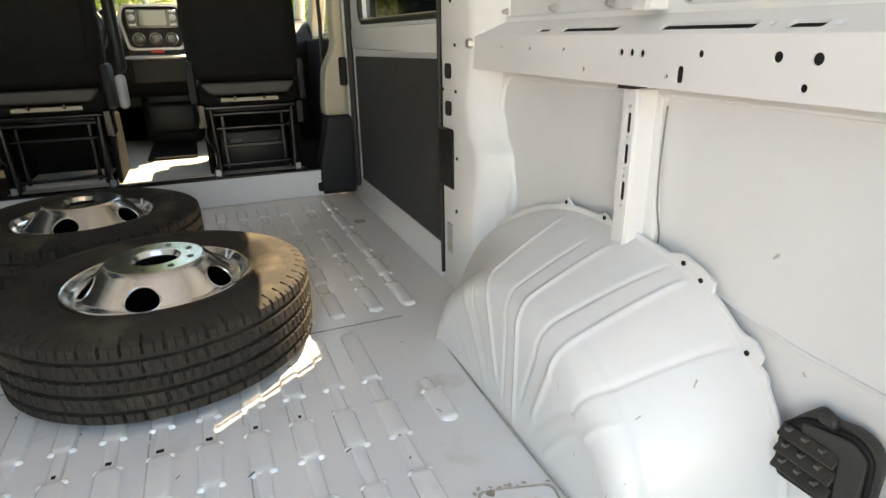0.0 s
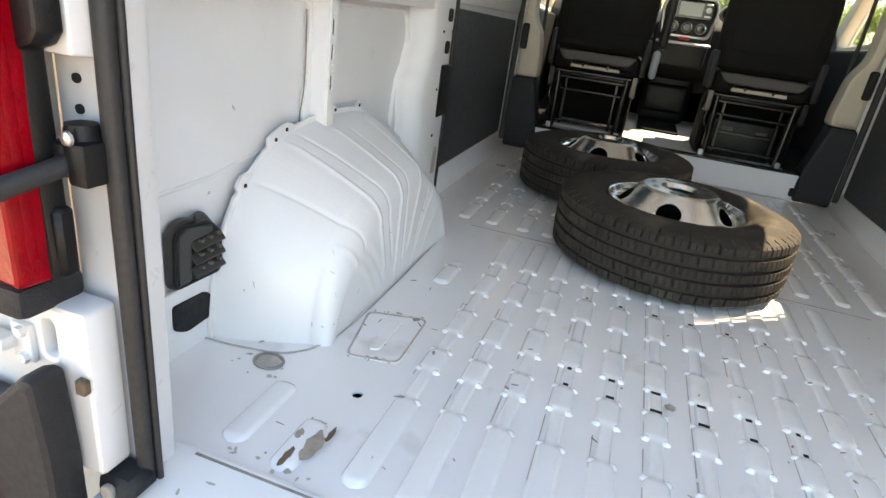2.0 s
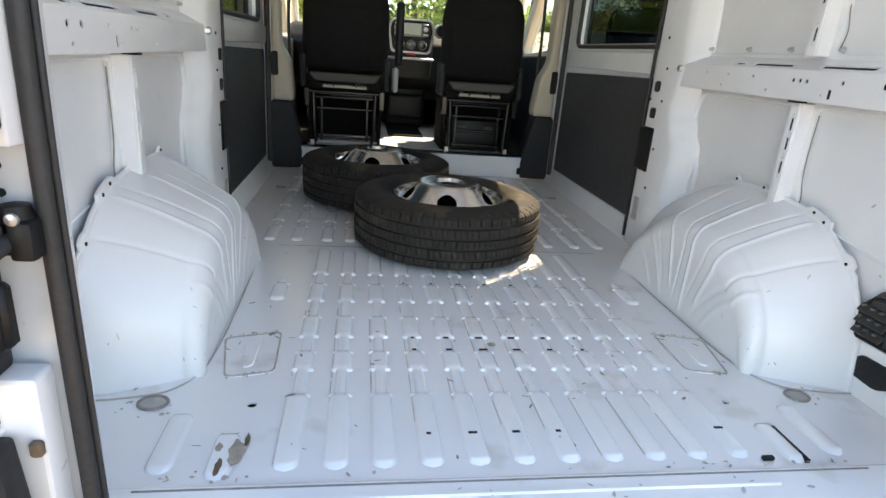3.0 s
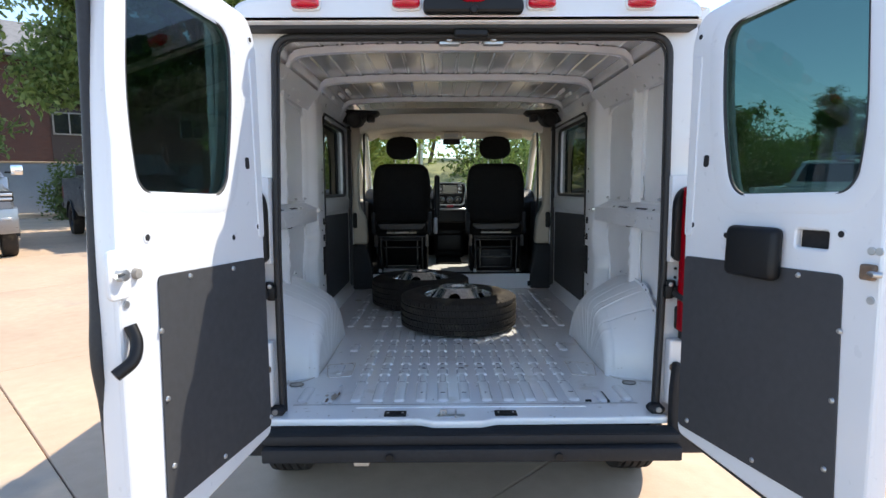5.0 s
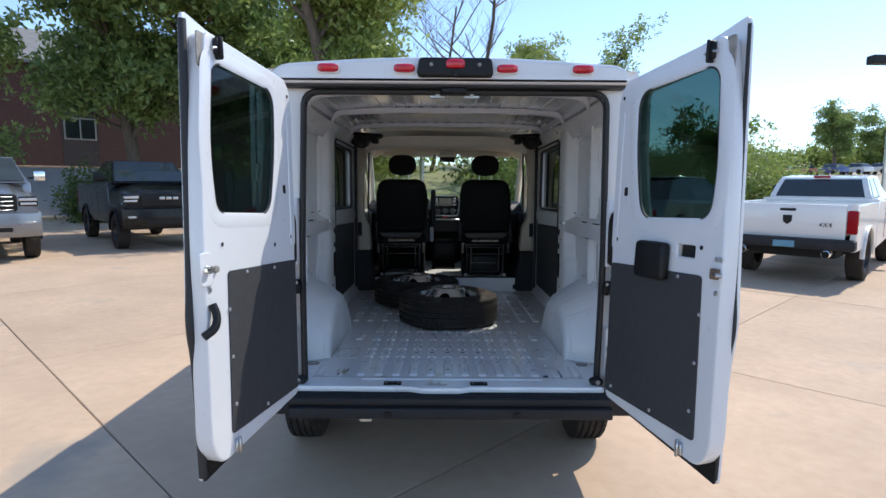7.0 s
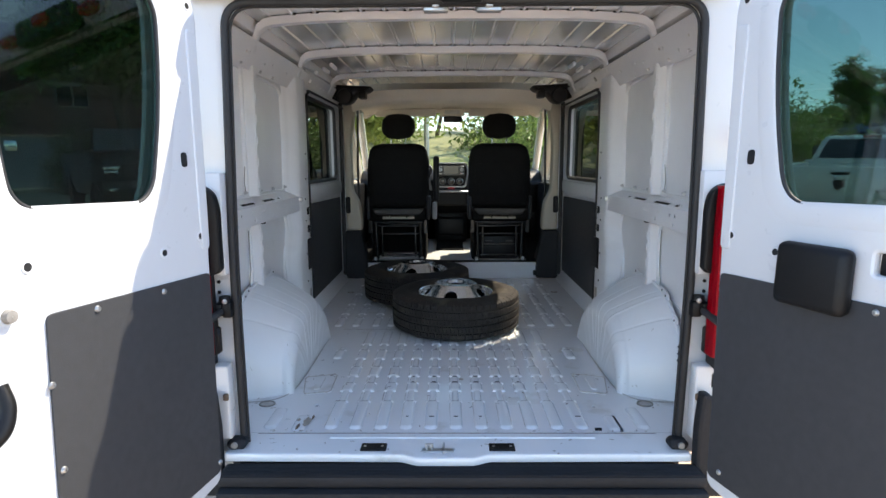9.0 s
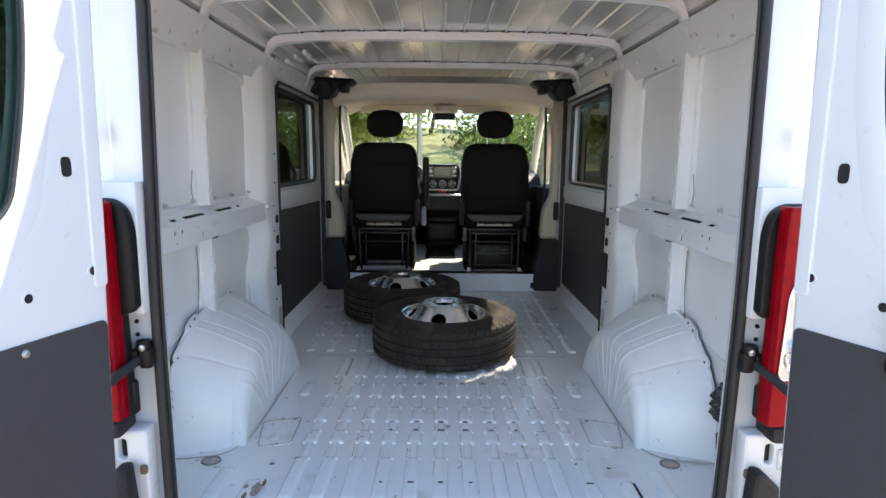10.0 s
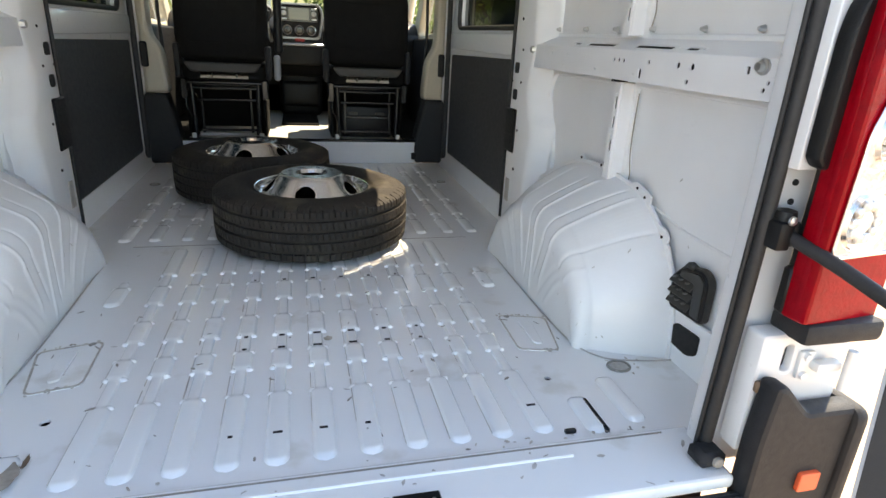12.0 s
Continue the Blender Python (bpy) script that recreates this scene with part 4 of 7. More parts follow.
part("front_bulkhead", boxes([(-0.95, 0.95, 4.5, 4.56, CAB, 1.32)], 0), PLASTIC, van)
dash_prof = rounded([(4.06, 1.02), (3.96, 1.14), (3.94, 1.36), (4.05, 1.45), (4.32, 1.48), (4.60, 1.42), (4.60, 1.0)], 0.05)
dash = part("dashboard", at(plate(dash_prof, (), 1.84, 0.02), on_x(0.0)), PLASTIC, van, "black dashboard with a silver centre console")
con = part("centre_console", at(plate(rounded([(-0.16, 1.12), (0.16, 1.12), (0.175, 1.50), (0.14, 1.54), (-0.14, 1.54), (-0.175, 1.50)], 0.03), (), 0.20, 0.02), on_y(3.88)), PLASTIC, dash)
part("console_trim", at(plate(rounded([(-0.150, 1.30), (0.150, 1.30), (0.175, 1.47), (0.150, 1.545), (-0.150, 1.545), (-0.175, 1.47)], 0.035),
                              [rounded([(-0.134, 1.316), (0.134, 1.316), (0.158, 1.468), (0.138, 1.530), (-0.138, 1.530), (-0.158, 1.468)], 0.03)], 0.012, 0.004), on_y(3.777)), DULL, con, "silver console trim")
part("radio", at(plate(rounded([(-0.135, 1.415), (0.135, 1.415), (0.135, 1.52), (-0.135, 1.52)], 0.015), (), 0.02, 0.005), on_y(3.775)), BLACKSTEEL, con, "black radio with a grey screen")
part("radio_screen", at(plate(rect(-0.072, 0.072, 1.432, 1.512, 0.004), (), 0.004, 0.001), on_y(3.762)), mat("dull_screen", (0.05, 0.06, 0.065), 0.12, var=0.1), con, "grey screen")
for x in (-0.105, 0.105):
    part("radio_knob", at(lathe([(0.018, 0), (0.016, 0.014), (0.001, 0.015)], 14), Matrix.Translation((x, 3.764, 1.475)) @ pose(0, 0, 0, 90, 0, 0)), DULL, con)
    for z in (1.437, 1.507):
        part("radio_key", boxes([(x - 0.018, x + 0.018, 3.757, 3.766, z - 0.006, z + 0.006)], 0.002), DULL, con)
for x in (-0.085, 0.0, 0.085):
    part("climate_knob", at(lathe([(0.034, 0), (0.034, 0.006), (0.028, 0.010), (0.026, 0.006)], 22), Matrix.Translation((x, 3.774, 1.362)) @ pose(0, 0, 0, 90, 0, 0)), STEEL, con, "silver knob ring")
    part("knob_cap", at(lathe([(0.026, 0), (0.022, 0.022), (0.001, 0.023)], 18), Matrix.Translation((x, 3.774, 1.362)) @ pose(0, 0, 0, 90, 0, 0)), BLACKSTEEL, con, "black climate knob")
part("red_switch", boxes([(-0.035, 0.035, 3.74, 3.77, 1.285, 1.305)], 0.006), mat("red_plastic", (0.6, 0.03, 0.04), 0.4), con, "red switch")
part("console_tray", boxes([(-0.17, 0.17, 3.70, 3.80, 1.255, 1.275)], 0.01), DULL, con)
shf = part("gear_lever", tube(smooth_path([(-0.20, 3.84, 1.28), (-0.215, 3.76, 1.36), (-0.22, 3.71, 1.42)]), 0.014), STEEL, dash, "gear lever")
part("lever_knob", at(lathe([(0.001, 0.05), (0.02, 0.04), (0.026, 0.0), (0.016, -0.03), (0.001, -0.035)], 12), Matrix.Translation((-0.22, 3.70, 1.44))), PLASTIC, shf)
for x in (-0.235, 0.235):
    v = part("air_outlet", at(plate(circle(x, 1.475, 0.052, 24), (), 0.13, 0.012), on_y(3.89)), DULL, dash, "round silver air outlet")
    part("outlet_grille", join([at(plate(circle(x, 1.475, 0.043, 20), (), 0.006, 0.002), on_y(3.824)), boxes([(x - 0.03, x + 0.03, 3.813, 3.822, 1.449 + 0.016 * k, 1.456 + 0.016 * k) for k in range(4)], 0.001)]), PLASTIC, v)
wheel_pts = [(0.19 * math.cos(a), 0.19 * math.sin(a), 0) for a in [2 * math.pi * i / 40 for i in range(40)]]
WM = Matrix.Translation((-0.43, 3.72, 1.40)) @ pose(0, 0, 0, 62, 0, 0)
sw = part("steering_wheel", at(tube(wheel_pts, 0.016, True), WM), PLASTIC, van, "black steering wheel")
part("steering_hub", at(join([lathe([(0.001, 0.03), (0.06, 0.02), (0.07, -0.03)], 16), boxes([(-0.19, 0.19, -0.015, 0.015, -0.008, 0.008), (-0.015, 0.015, -0.19, 0, -0.008, 0.008)], 0.004)]), WM), PLASTIC, sw)
part("centre_tunnel", boxes([(-0.17, 0.17, 4.15, 4.45, CAB, 1.10)], 0.05, 3), PLASTIC, van, "black box below the dashboard")
part("tunnel_lid", boxes([(-0.15, 0.15, 4.10, 4.17, 0.78, 0.98)], 0.03, 3), PLASTIC, van)
# header and headliner
LIP = ((2.775, 2.118), (2.778, 2.085), (2.79, 2.045), (2.815, 2.018), (2.86, 2.008), (2.95, 2.020), (3.10, 2.050), (3.30, 2.060), (3.45, 2.050), (3.57, 2.030))
part("headliner", grid(lambda u, v: (-0.80 + 1.6 * u, LIP[round(v * 9)][0] + 0.03 * (2 * u - 1) ** 6, LIP[round(v * 9)][1] - 0.055 * abs(2 * u - 1) ** 5), 40, 9), LINER, van, "cream headliner of the cab", smooth=70)
part("liner_face", at(plate(rounded([(-0.82, 1.96), (-0.70, 2.02), (0.70, 2.02), (0.82, 1.96), (0.84, 2.14), (-0.84, 2.14)], 0.04), (), 0.02, 0.006), Matrix.Translation((0, 0, -0.02)) @ on_y(3.60)), LINER, van)
ohc = part("roof_console", boxes([(-0.10, 0.12, 3.46, 3.59, 1.965, 2.03)], 0.015, 2), LINER, van, "cream roof console with a lamp")
part("console_lamp", boxes([(-0.06, 0.08, 3.455, 3.465, 1.98, 2.015)], 0.004), CABFLOOR, ohc)
part("rear_mirror", boxes([(-0.07, 0.10, 3.50, 3.52, 1.91, 1.965)], 0.012, 2), PLASTIC, van, "black inside mirror")
for x0, x1 in ((-0.70, -0.14), (0.16, 0.72)):
    part("sun_visor", boxes([(x0, x1, 3.52, 3.545, 1.965, 2.035)], 0.012, 2), LINER, van, "cream sun visor")
for s in (1, -1):
    part("screen_pillar", tube([(s * 0.92, 4.52, 1.36), (s * 0.89, 4.0, 1.79), (s * 0.86, 3.60, 2.03)], 0.036), LINER, van, "cream windscreen pillar")
ws = grid(lambda u, v: (-0.88 + 1.76 * u * (1 - 0.04 * v) + 0.035 * v, 4.52 - 0.92 * v - 0.06 * (2 * u - 1) ** 2, 1.36 + 0.67 * v), 12, 6)
part("windscreen", ws, WSGLASS, van, "green tinted windscreen").visible_shadow = False
part("bonnet", grid(lambda u, v: (-0.93 + 1.86 * u, 4.50 + 0.62 * v, 1.34 - 0.25 * v - 0.12 * v ** 4 - 0.06 * (2 * u - 1) ** 4), 16, 10), WHITE, van, "white bonnet")
part("nose", boxes([(-0.98, 0.98, 4.5, 5.12, 0.35, 1.0)], 0.08, 3), BUMPERM, van, "dark front bumper")
part("underbody", boxes([(-0.80, 0.80, 0.0, 4.6, 0.38, 0.47)], 0.02), DARK, van, "dark underbody")
part("axle_beam", tube([(-0.78, 0.86, 0.30), (0.78, 0.86, 0.30)], 0.045), DARK, van, "rear axle beam")


# ---- tyres and wheels ----
def tyre_mesh(R=0.385, W=0.235, r0=0.225, n=1120, blocks=56):
    """Radial tyre lying on its side round z, with grooves and sipes."""
    h = W / 2
    prof = []
    side = [(r0, h * 0.62), (r0 + 0.01, h * 0.80), (r0 + 0.03, h * 0.93), (r0 + 0.055, h * 0.985), (r0 + 0.06, h * 1.0), (r0 + 0.075, h * 1.0), (r0 + 0.08, h * 0.985),
            (r0 + 0.10, h * 0.97), (R - 0.035, h * 0.90), (R - 0.022, h * 0.86)]
    tread = [(R - 0.012, h * 0.82), (R - 0.004, h * 0.76), (R - 0.002, h * 0.58), (R - 0.013, h * 0.565), (R - 0.013, h * 0.475), (R - 0.001, h * 0.46),
             (R, h * 0.335), (R, h * 0.22), (R - 0.013, h * 0.205), (R - 0.013, h * 0.115), (R, h * 0.10)]
    prof = side + tread
    prof = prof + [(r, -z) for r, z in prof[::-1]]
    k = len(prof) - 1
    nt = len(side)

    def fn(u, v):
        i = round(v * k)
        r, z = prof[i]
        a = u
        inside = nt <= i <= k - nt
        if inside:
            shoulder = abs(z) > h * 0.5
            ph = (u * blocks + (0.5 if z > 0 else 0.0) + (0 if shoulder else z * 5)) % 1.0
            if ph < 0.11 and r > R - 0.006:
                r -= 0.013 if shoulder else 0.008
            if shoulder and 0.52 < ph < 0.58 and r > R - 0.006:
                r -= 0.004
            if not shoulder and 0.48 < ph < 0.56 and r > R - 0.006:
                r -= 0.005
        elif i in (nt - 1, k - nt + 1):
            ph = (u * blocks + (0.5 if z > 0 else 0.0)) % 1.0
            if ph < 0.11:
                r -= 0.011
        return (r * math.cos(2 * math.pi * a), r * math.sin(2 * math.pi * a), z)
    return grid(fn, n, k, wrap=True)


def rim_face(r):
    """Height of the rim over the tyre's middle plane, by radius."""
    pts = ((0.055, 0.135), (0.062, 0.150), (0.118, 0.150), (0.128, 0.143), (0.150, 0.120), (0.185, 0.085), (0.205, 0.074), (0.212, 0.080), (0.222, 0.096), (0.228, 0.098), (0.232, 0.088))
    for (a, za), (b, zb) in zip(pts, pts[1:]):
        if r <= b:
            return za + (zb - za) * max(0, (r - a)) / (b - a)
    return pts[-1][1]


def spare_wheel(x, y, turn, label):
    w = thing("loose_wheel", label, "wheel", pose(x, y, FZ + 0.0075 + 0.1175, 0, 0, turn), "loose wheels on the load floor")
    part("tyre", tyre_mesh(), TYRE, w, "black all-season tyre with chunky tread", smooth=35)
    HO = [(0.168 * math.cos(a), 0.168 * math.sin(a), a) for a in [2 * math.pi * (i + 0.25) / 5 for i in range(5)]]

    def inside(px, py, grow=0.0):
        for hx, hy, a in HO:
            dr = (px - hx) * math.cos(a) + (py - hy) * math.sin(a)
            dt = -(px - hx) * math.sin(a) + (py - hy) * math.cos(a)
            if (dr / (0.024 + grow)) ** 2 + (dt / (0.040 + grow)) ** 2 < 1:
                return True
        return False
    R0, R1 = 0.055, 0.232

    def fn(u, v):
        r = R0 + (R1 - R0) * v
        return (r * math.cos(2 * math.pi * u), r * math.sin(2 * math.pi * u), rim_face(r))

    def keep(u, v):
        r = R0 + (R1 - R0) * v
        return not inside(r * math.cos(2 * math.pi * u), r * math.sin(2 * math.pi * u))
    rim = part("rim", grid(fn, 300, 72, wrap=True, keep=keep), CHROME, w, "polished aluminium rim with five oval openings", smooth=30)
    for hx, hy, a in HO:
        loop = []
        for i in range(28):
            t = 2 * math.pi * i / 28
            dr, dt = 0.025 * math.cos(t), 0.041 * math.sin(t)
            px, py = hx + dr * math.cos(a) - dt * math.sin(a), hy + dr * math.sin(a) + dt * math.cos(a)
            loop.append((px, py, rim_face(math.hypot(px, py)) - 0.001))
        part("opening_lip", tube(loop, 0.003, True, 2), CHROME, rim)
    part("barrel", lathe([(0.212, 0.075), (0.20, 0.04), (0.19, -0.05), (0.215, -0.085), (0.225, -0.09)], 64), BLACKSTEEL, rim, "dark inside of the rim")
    # added black disc closing the rim, its colour stands in for shade inside
    part("drum_plate", lathe([(0.19, -0.06), (0.12, -0.05), (0.09, -0.02), (0.001, -0.02)], 40), BLACKSTEEL, rim)
    part("hub_bore", lathe([(0.056, 0.137), (0.055, 0.06), (0.03, 0.05), (0.001, 0.05)], 32), BLACKSTEEL, rim, "dark hub bore")
    for i in range(8):
        a = 2 * math.pi * i / 8
        part("bolt_hole", at(lathe([(0.008, 0.0), (0.0085, 0.0015), (0.006, 0.0012), (0.001, 0.0005)], 10), Matrix.Translation((0.09 * math.cos(a), 0.09 * math.sin(a), 0.1502))), BLACKSTEEL, rim)
    part("valve_stem", tube([(0.205, 0.03, 0.08), (0.212, 0.032, 0.105)], 0.004), STEEL, rim)
    return w


spare_wheel(0.015, 1.535, 26, "black tyre on a polished alloy rim, lying flat, partly sunlit")
spare_wheel(-0.262, 2.275, 25, "black tyre on a polished alloy rim, lying flat behind another")

# road wheels of the van
for x in (-0.905, 0.905):
    for y in (0.86, 4.25):
        wh = part("road_wheel", at(tyre_mesh(0.370, 0.225, 0.205, 720, 60), Matrix.Translation((x, y, 0.300)) @ pose(0, 0, 0, 0, 90, 0)), TYRE, van, "black road tyre")
        part("wheel_disc", at(lathe([(0.21, 0.07), (0.19, 0.04), (0.10, 0.03), (0.001, 0.05)], 24), Matrix.Translation((x, y, 0.300)) @ pose(0, 0, 0, 0, 90 if x > 0 else -90, 0)), STEEL, wh)


# ---- seats ----
def seat(x, label):
    st = thing("cab_seat", label, "seat", pose(x, 3.16, CAB), "front cab seats")
    lean = pose(0, -0.06, 0.46, -8, 0, 0)

    def back(u, v):
        a = 2 * math.pi * u
        zz = v
        w = 0.268 * (1 - 0.12 * max(0, v - 0.7) / 0.3) * (0.92 + 0.08 * min(1, v / 0.25))
        t = 0.062
        e = 0.5
        cx, sx = math.cos(a), math.sin(a)
        k = 1.0
        if v > 0.86:
            q = (v - 0.86) / 0.14
            k = max(0.02, math.sqrt(max(0.0, 1 - q * q)))
            w *= 0.62 + 0.38 * k
        if v < 0.06:
            k = max(0.02, math.sqrt(max(0, 1 - ((0.06 - v) / 0.06) ** 2)))
            w *= 0.85 + 0.15 * k
        return (w * math.copysign(abs(cx) ** e, cx), t * k * math.copysign(abs(sx) ** e, sx), 0.555 * zz)
    part("backrest", at(grid(back, 48, 40, wrap=True), lean), FABRIC, st, "black fabric backrest", smooth=60)
    part("back_shell", at(plate(rounded([(-0.20, 0.10), (0.20, 0.10), (0.215, 0.37), (-0.215, 0.37)], 0.03), (), 0.008, 0.003), lean @ on_y(-0.063)), FABRIC, st)

    def head(u, v):
        a = 2 * math.pi * u
        q = 2 * v - 1
        k = max(0.01, (1 - abs(q) ** 2.5) ** (1 / 2.5))
        cx, sx = math.cos(a), math.sin(a)
        return (0.146 * k * math.copysign(abs(cx) ** 0.85, cx), 0.06 * k * math.copysign(abs(sx) ** 0.7, sx), 0.702 + 0.112 * q)
    part("headrest", at(grid(head, 32, 16, wrap=True), lean), FABRIC, st, "black headrest", smooth=60)
    for dx in (-0.062, 0.062):
        part("headrest_bar", at(tube([(dx, 0, 0.53), (dx, 0, 0.66)], 0.006), lean), CHROME, st, "chrome bar")
    part("cushion", boxes([(-0.245, 0.245, -0.10, 0.36, 0.34, 0.46)], 0.04, 3), FABRIC, st, "black seat cushion")
    part("lower_trim", at(plate(rounded([(-0.185, 0.40), (0.185, 0.40), (0.225, 0.455), (-0.225, 0.455)], 0.02), (), 0.05, 0.01), on_y(-0.115)), TRIMG, st, "grey lower back trim")
    part("pan_edge", boxes([(-0.14, 0.14, -0.10, -0.085, 0.362, 0.400)], 0.004), BEIGE, st, "pale underside edge")
    for dx in (-0.07, 0.07):
        part("pan_notch", boxes([(dx - 0.006, dx + 0.006, -0.104, -0.098, 0.370, 0.392)], 0.002), BLACKSTEEL, st)
    part("seat_rail", tube([(-0.235, -0.10, 0.335), (0.235, -0.10, 0.335)], 0.012), BLACKSTEEL, st)
    part("seat_pan", boxes([(-0.23, 0.23, -0.09, 0.42, 0.31, 0.35)], 0.01), BLACKSTEEL, st)
    for sx in (-1, 1):
        part("leg", tube([(sx * 0.195, -0.11, 0.33), (sx * 0.185, -0.11, 0.02)], 0.017), BLACKSTEEL, st, "black steel leg")
        part("leg", tube([(sx * 0.20, 0.34, 0.33), (sx * 0.20, 0.34, 0.02)], 0.014), BLACKSTEEL, st)
        part("leg_inner", boxes([(sx * 0.145 - 0.008, sx * 0.145 + 0.008, -0.085, -0.06, 0.03, 0.33)], 0.003), BLACKSTEEL, st)
        part("slide_rail", boxes([(sx * 0.2 - 0.02, sx * 0.2 + 0.02, -0.12, 0.42, 0.0, 0.03)], 0.004), BLACKSTEEL, st)
        part("recliner_cover", boxes([(sx * 0.26 - 0.018, sx * 0.26 + 0.018, -0.12, 0.05, 0.36, 0.56)], 0.015, 2), BUMPERM, st, "grey recliner cover")
        part("side_bracket", boxes([(sx * 0.235 - 0.02, sx * 0.235 + 0.02, -0.13, -0.03, 0.24, 0.36)], 0.008), BLACKSTEEL, st)
    part("cross_bar", tube([(-0.19, -0.10, 0.235), (0.19, -0.10, 0.235)], 0.008), BLACKSTEEL, st)
    part("cross_bar", tube([(-0.19, -0.10, 0.05), (0.19, -0.10, 0.05)], 0.008), BLACKSTEEL, st)
    part("cross_bar", tube([(-0.20, -0.115, 0.305), (0.20, -0.115, 0.305)], 0.009), BLACKSTEEL, st)
    part("base_skirt", boxes([(-0.225, 0.225, 0.30, 0.33, 0.0, 0.31)], 0.01), CARPET, st, "black panel across the seat base")
    for sx in (-1, 1):
        part("base_side", boxes([(sx * 0.225 - 0.012, sx * 0.225 + 0.012, -0.06, 0.30, 0.0, 0.31)], 0.008), CARPET, st, "black side of the seat base")
    for sx in (-1, 1):
        part("brace", tube([(sx * 0.195, -0.09, 0.30), (sx * 0.175, 0.12, 0.18), (sx * 0.195, 0.33, 0.05)], 0.009), BLACKSTEEL, st)
        part("rail_end", boxes([(sx * 0.2 - 0.014, sx * 0.2 + 0.014, -0.128, -0.118, 0.004, 0.034)], 0.003), STEEL, st, "bright rail end")
    part("belt_cable", tube(smooth_path([(-0.21, -0.10, 0.30), (-0.23, -0.12, 0.20), (-0.19, -0.11, 0.10), (-0.21, -0.10, 0.03)]), 0.005), BLACKSTEEL, st)
    if x > 0:
        box = part("under_box", boxes([(-0.17, 0.17, -0.03, 0.24, 0.0, 0.205)], 0.015, 2), PLASTIC, st, "black box under the seat")
        part("box_lip", boxes([(-0.15, 0.15, -0.042, -0.028, 0.125, 0.145)], 0.004), BLACKSTEEL, box)
        for sx in (-1, 1):
            part("box_clip", boxes([(sx * 0.09 - 0.03, sx * 0.09 + 0.03, -0.046, -0.03, 0.148, 0.168)], 0.004), TRIMG, box)
    else:
        # added raised slab in floor colour, standing in for the sunlit cab floor
        part("floor_tray", boxes([(-0.19, 0.19, -0.02, 0.26, 0.0, 0.02)], 0.006), CABFLOOR, st, "pale slab for the sunlit floor under the seat")
    return st


seat(-0.460, "black fabric driver seat with headrest on a steel frame")
seat(0.415, "black fabric passenger seat with headrest on a steel frame")
part("recliner_knob", boxes([(-0.165, -0.125, 3.02, 3.11, 1.06, 1.21)], 0.02, 3), mat("pale_grey_plastic", (0.34, 0.35, 0.37), 0.4, var=0.1), van, "pale grey arm rest hinge")
arm = part("arm_rest", boxes([(-0.155, -0.105, 3.0, 3.06, 1.22, 1.60)], 0.022, 3), PLASTIC, van, "black folded arm rest")


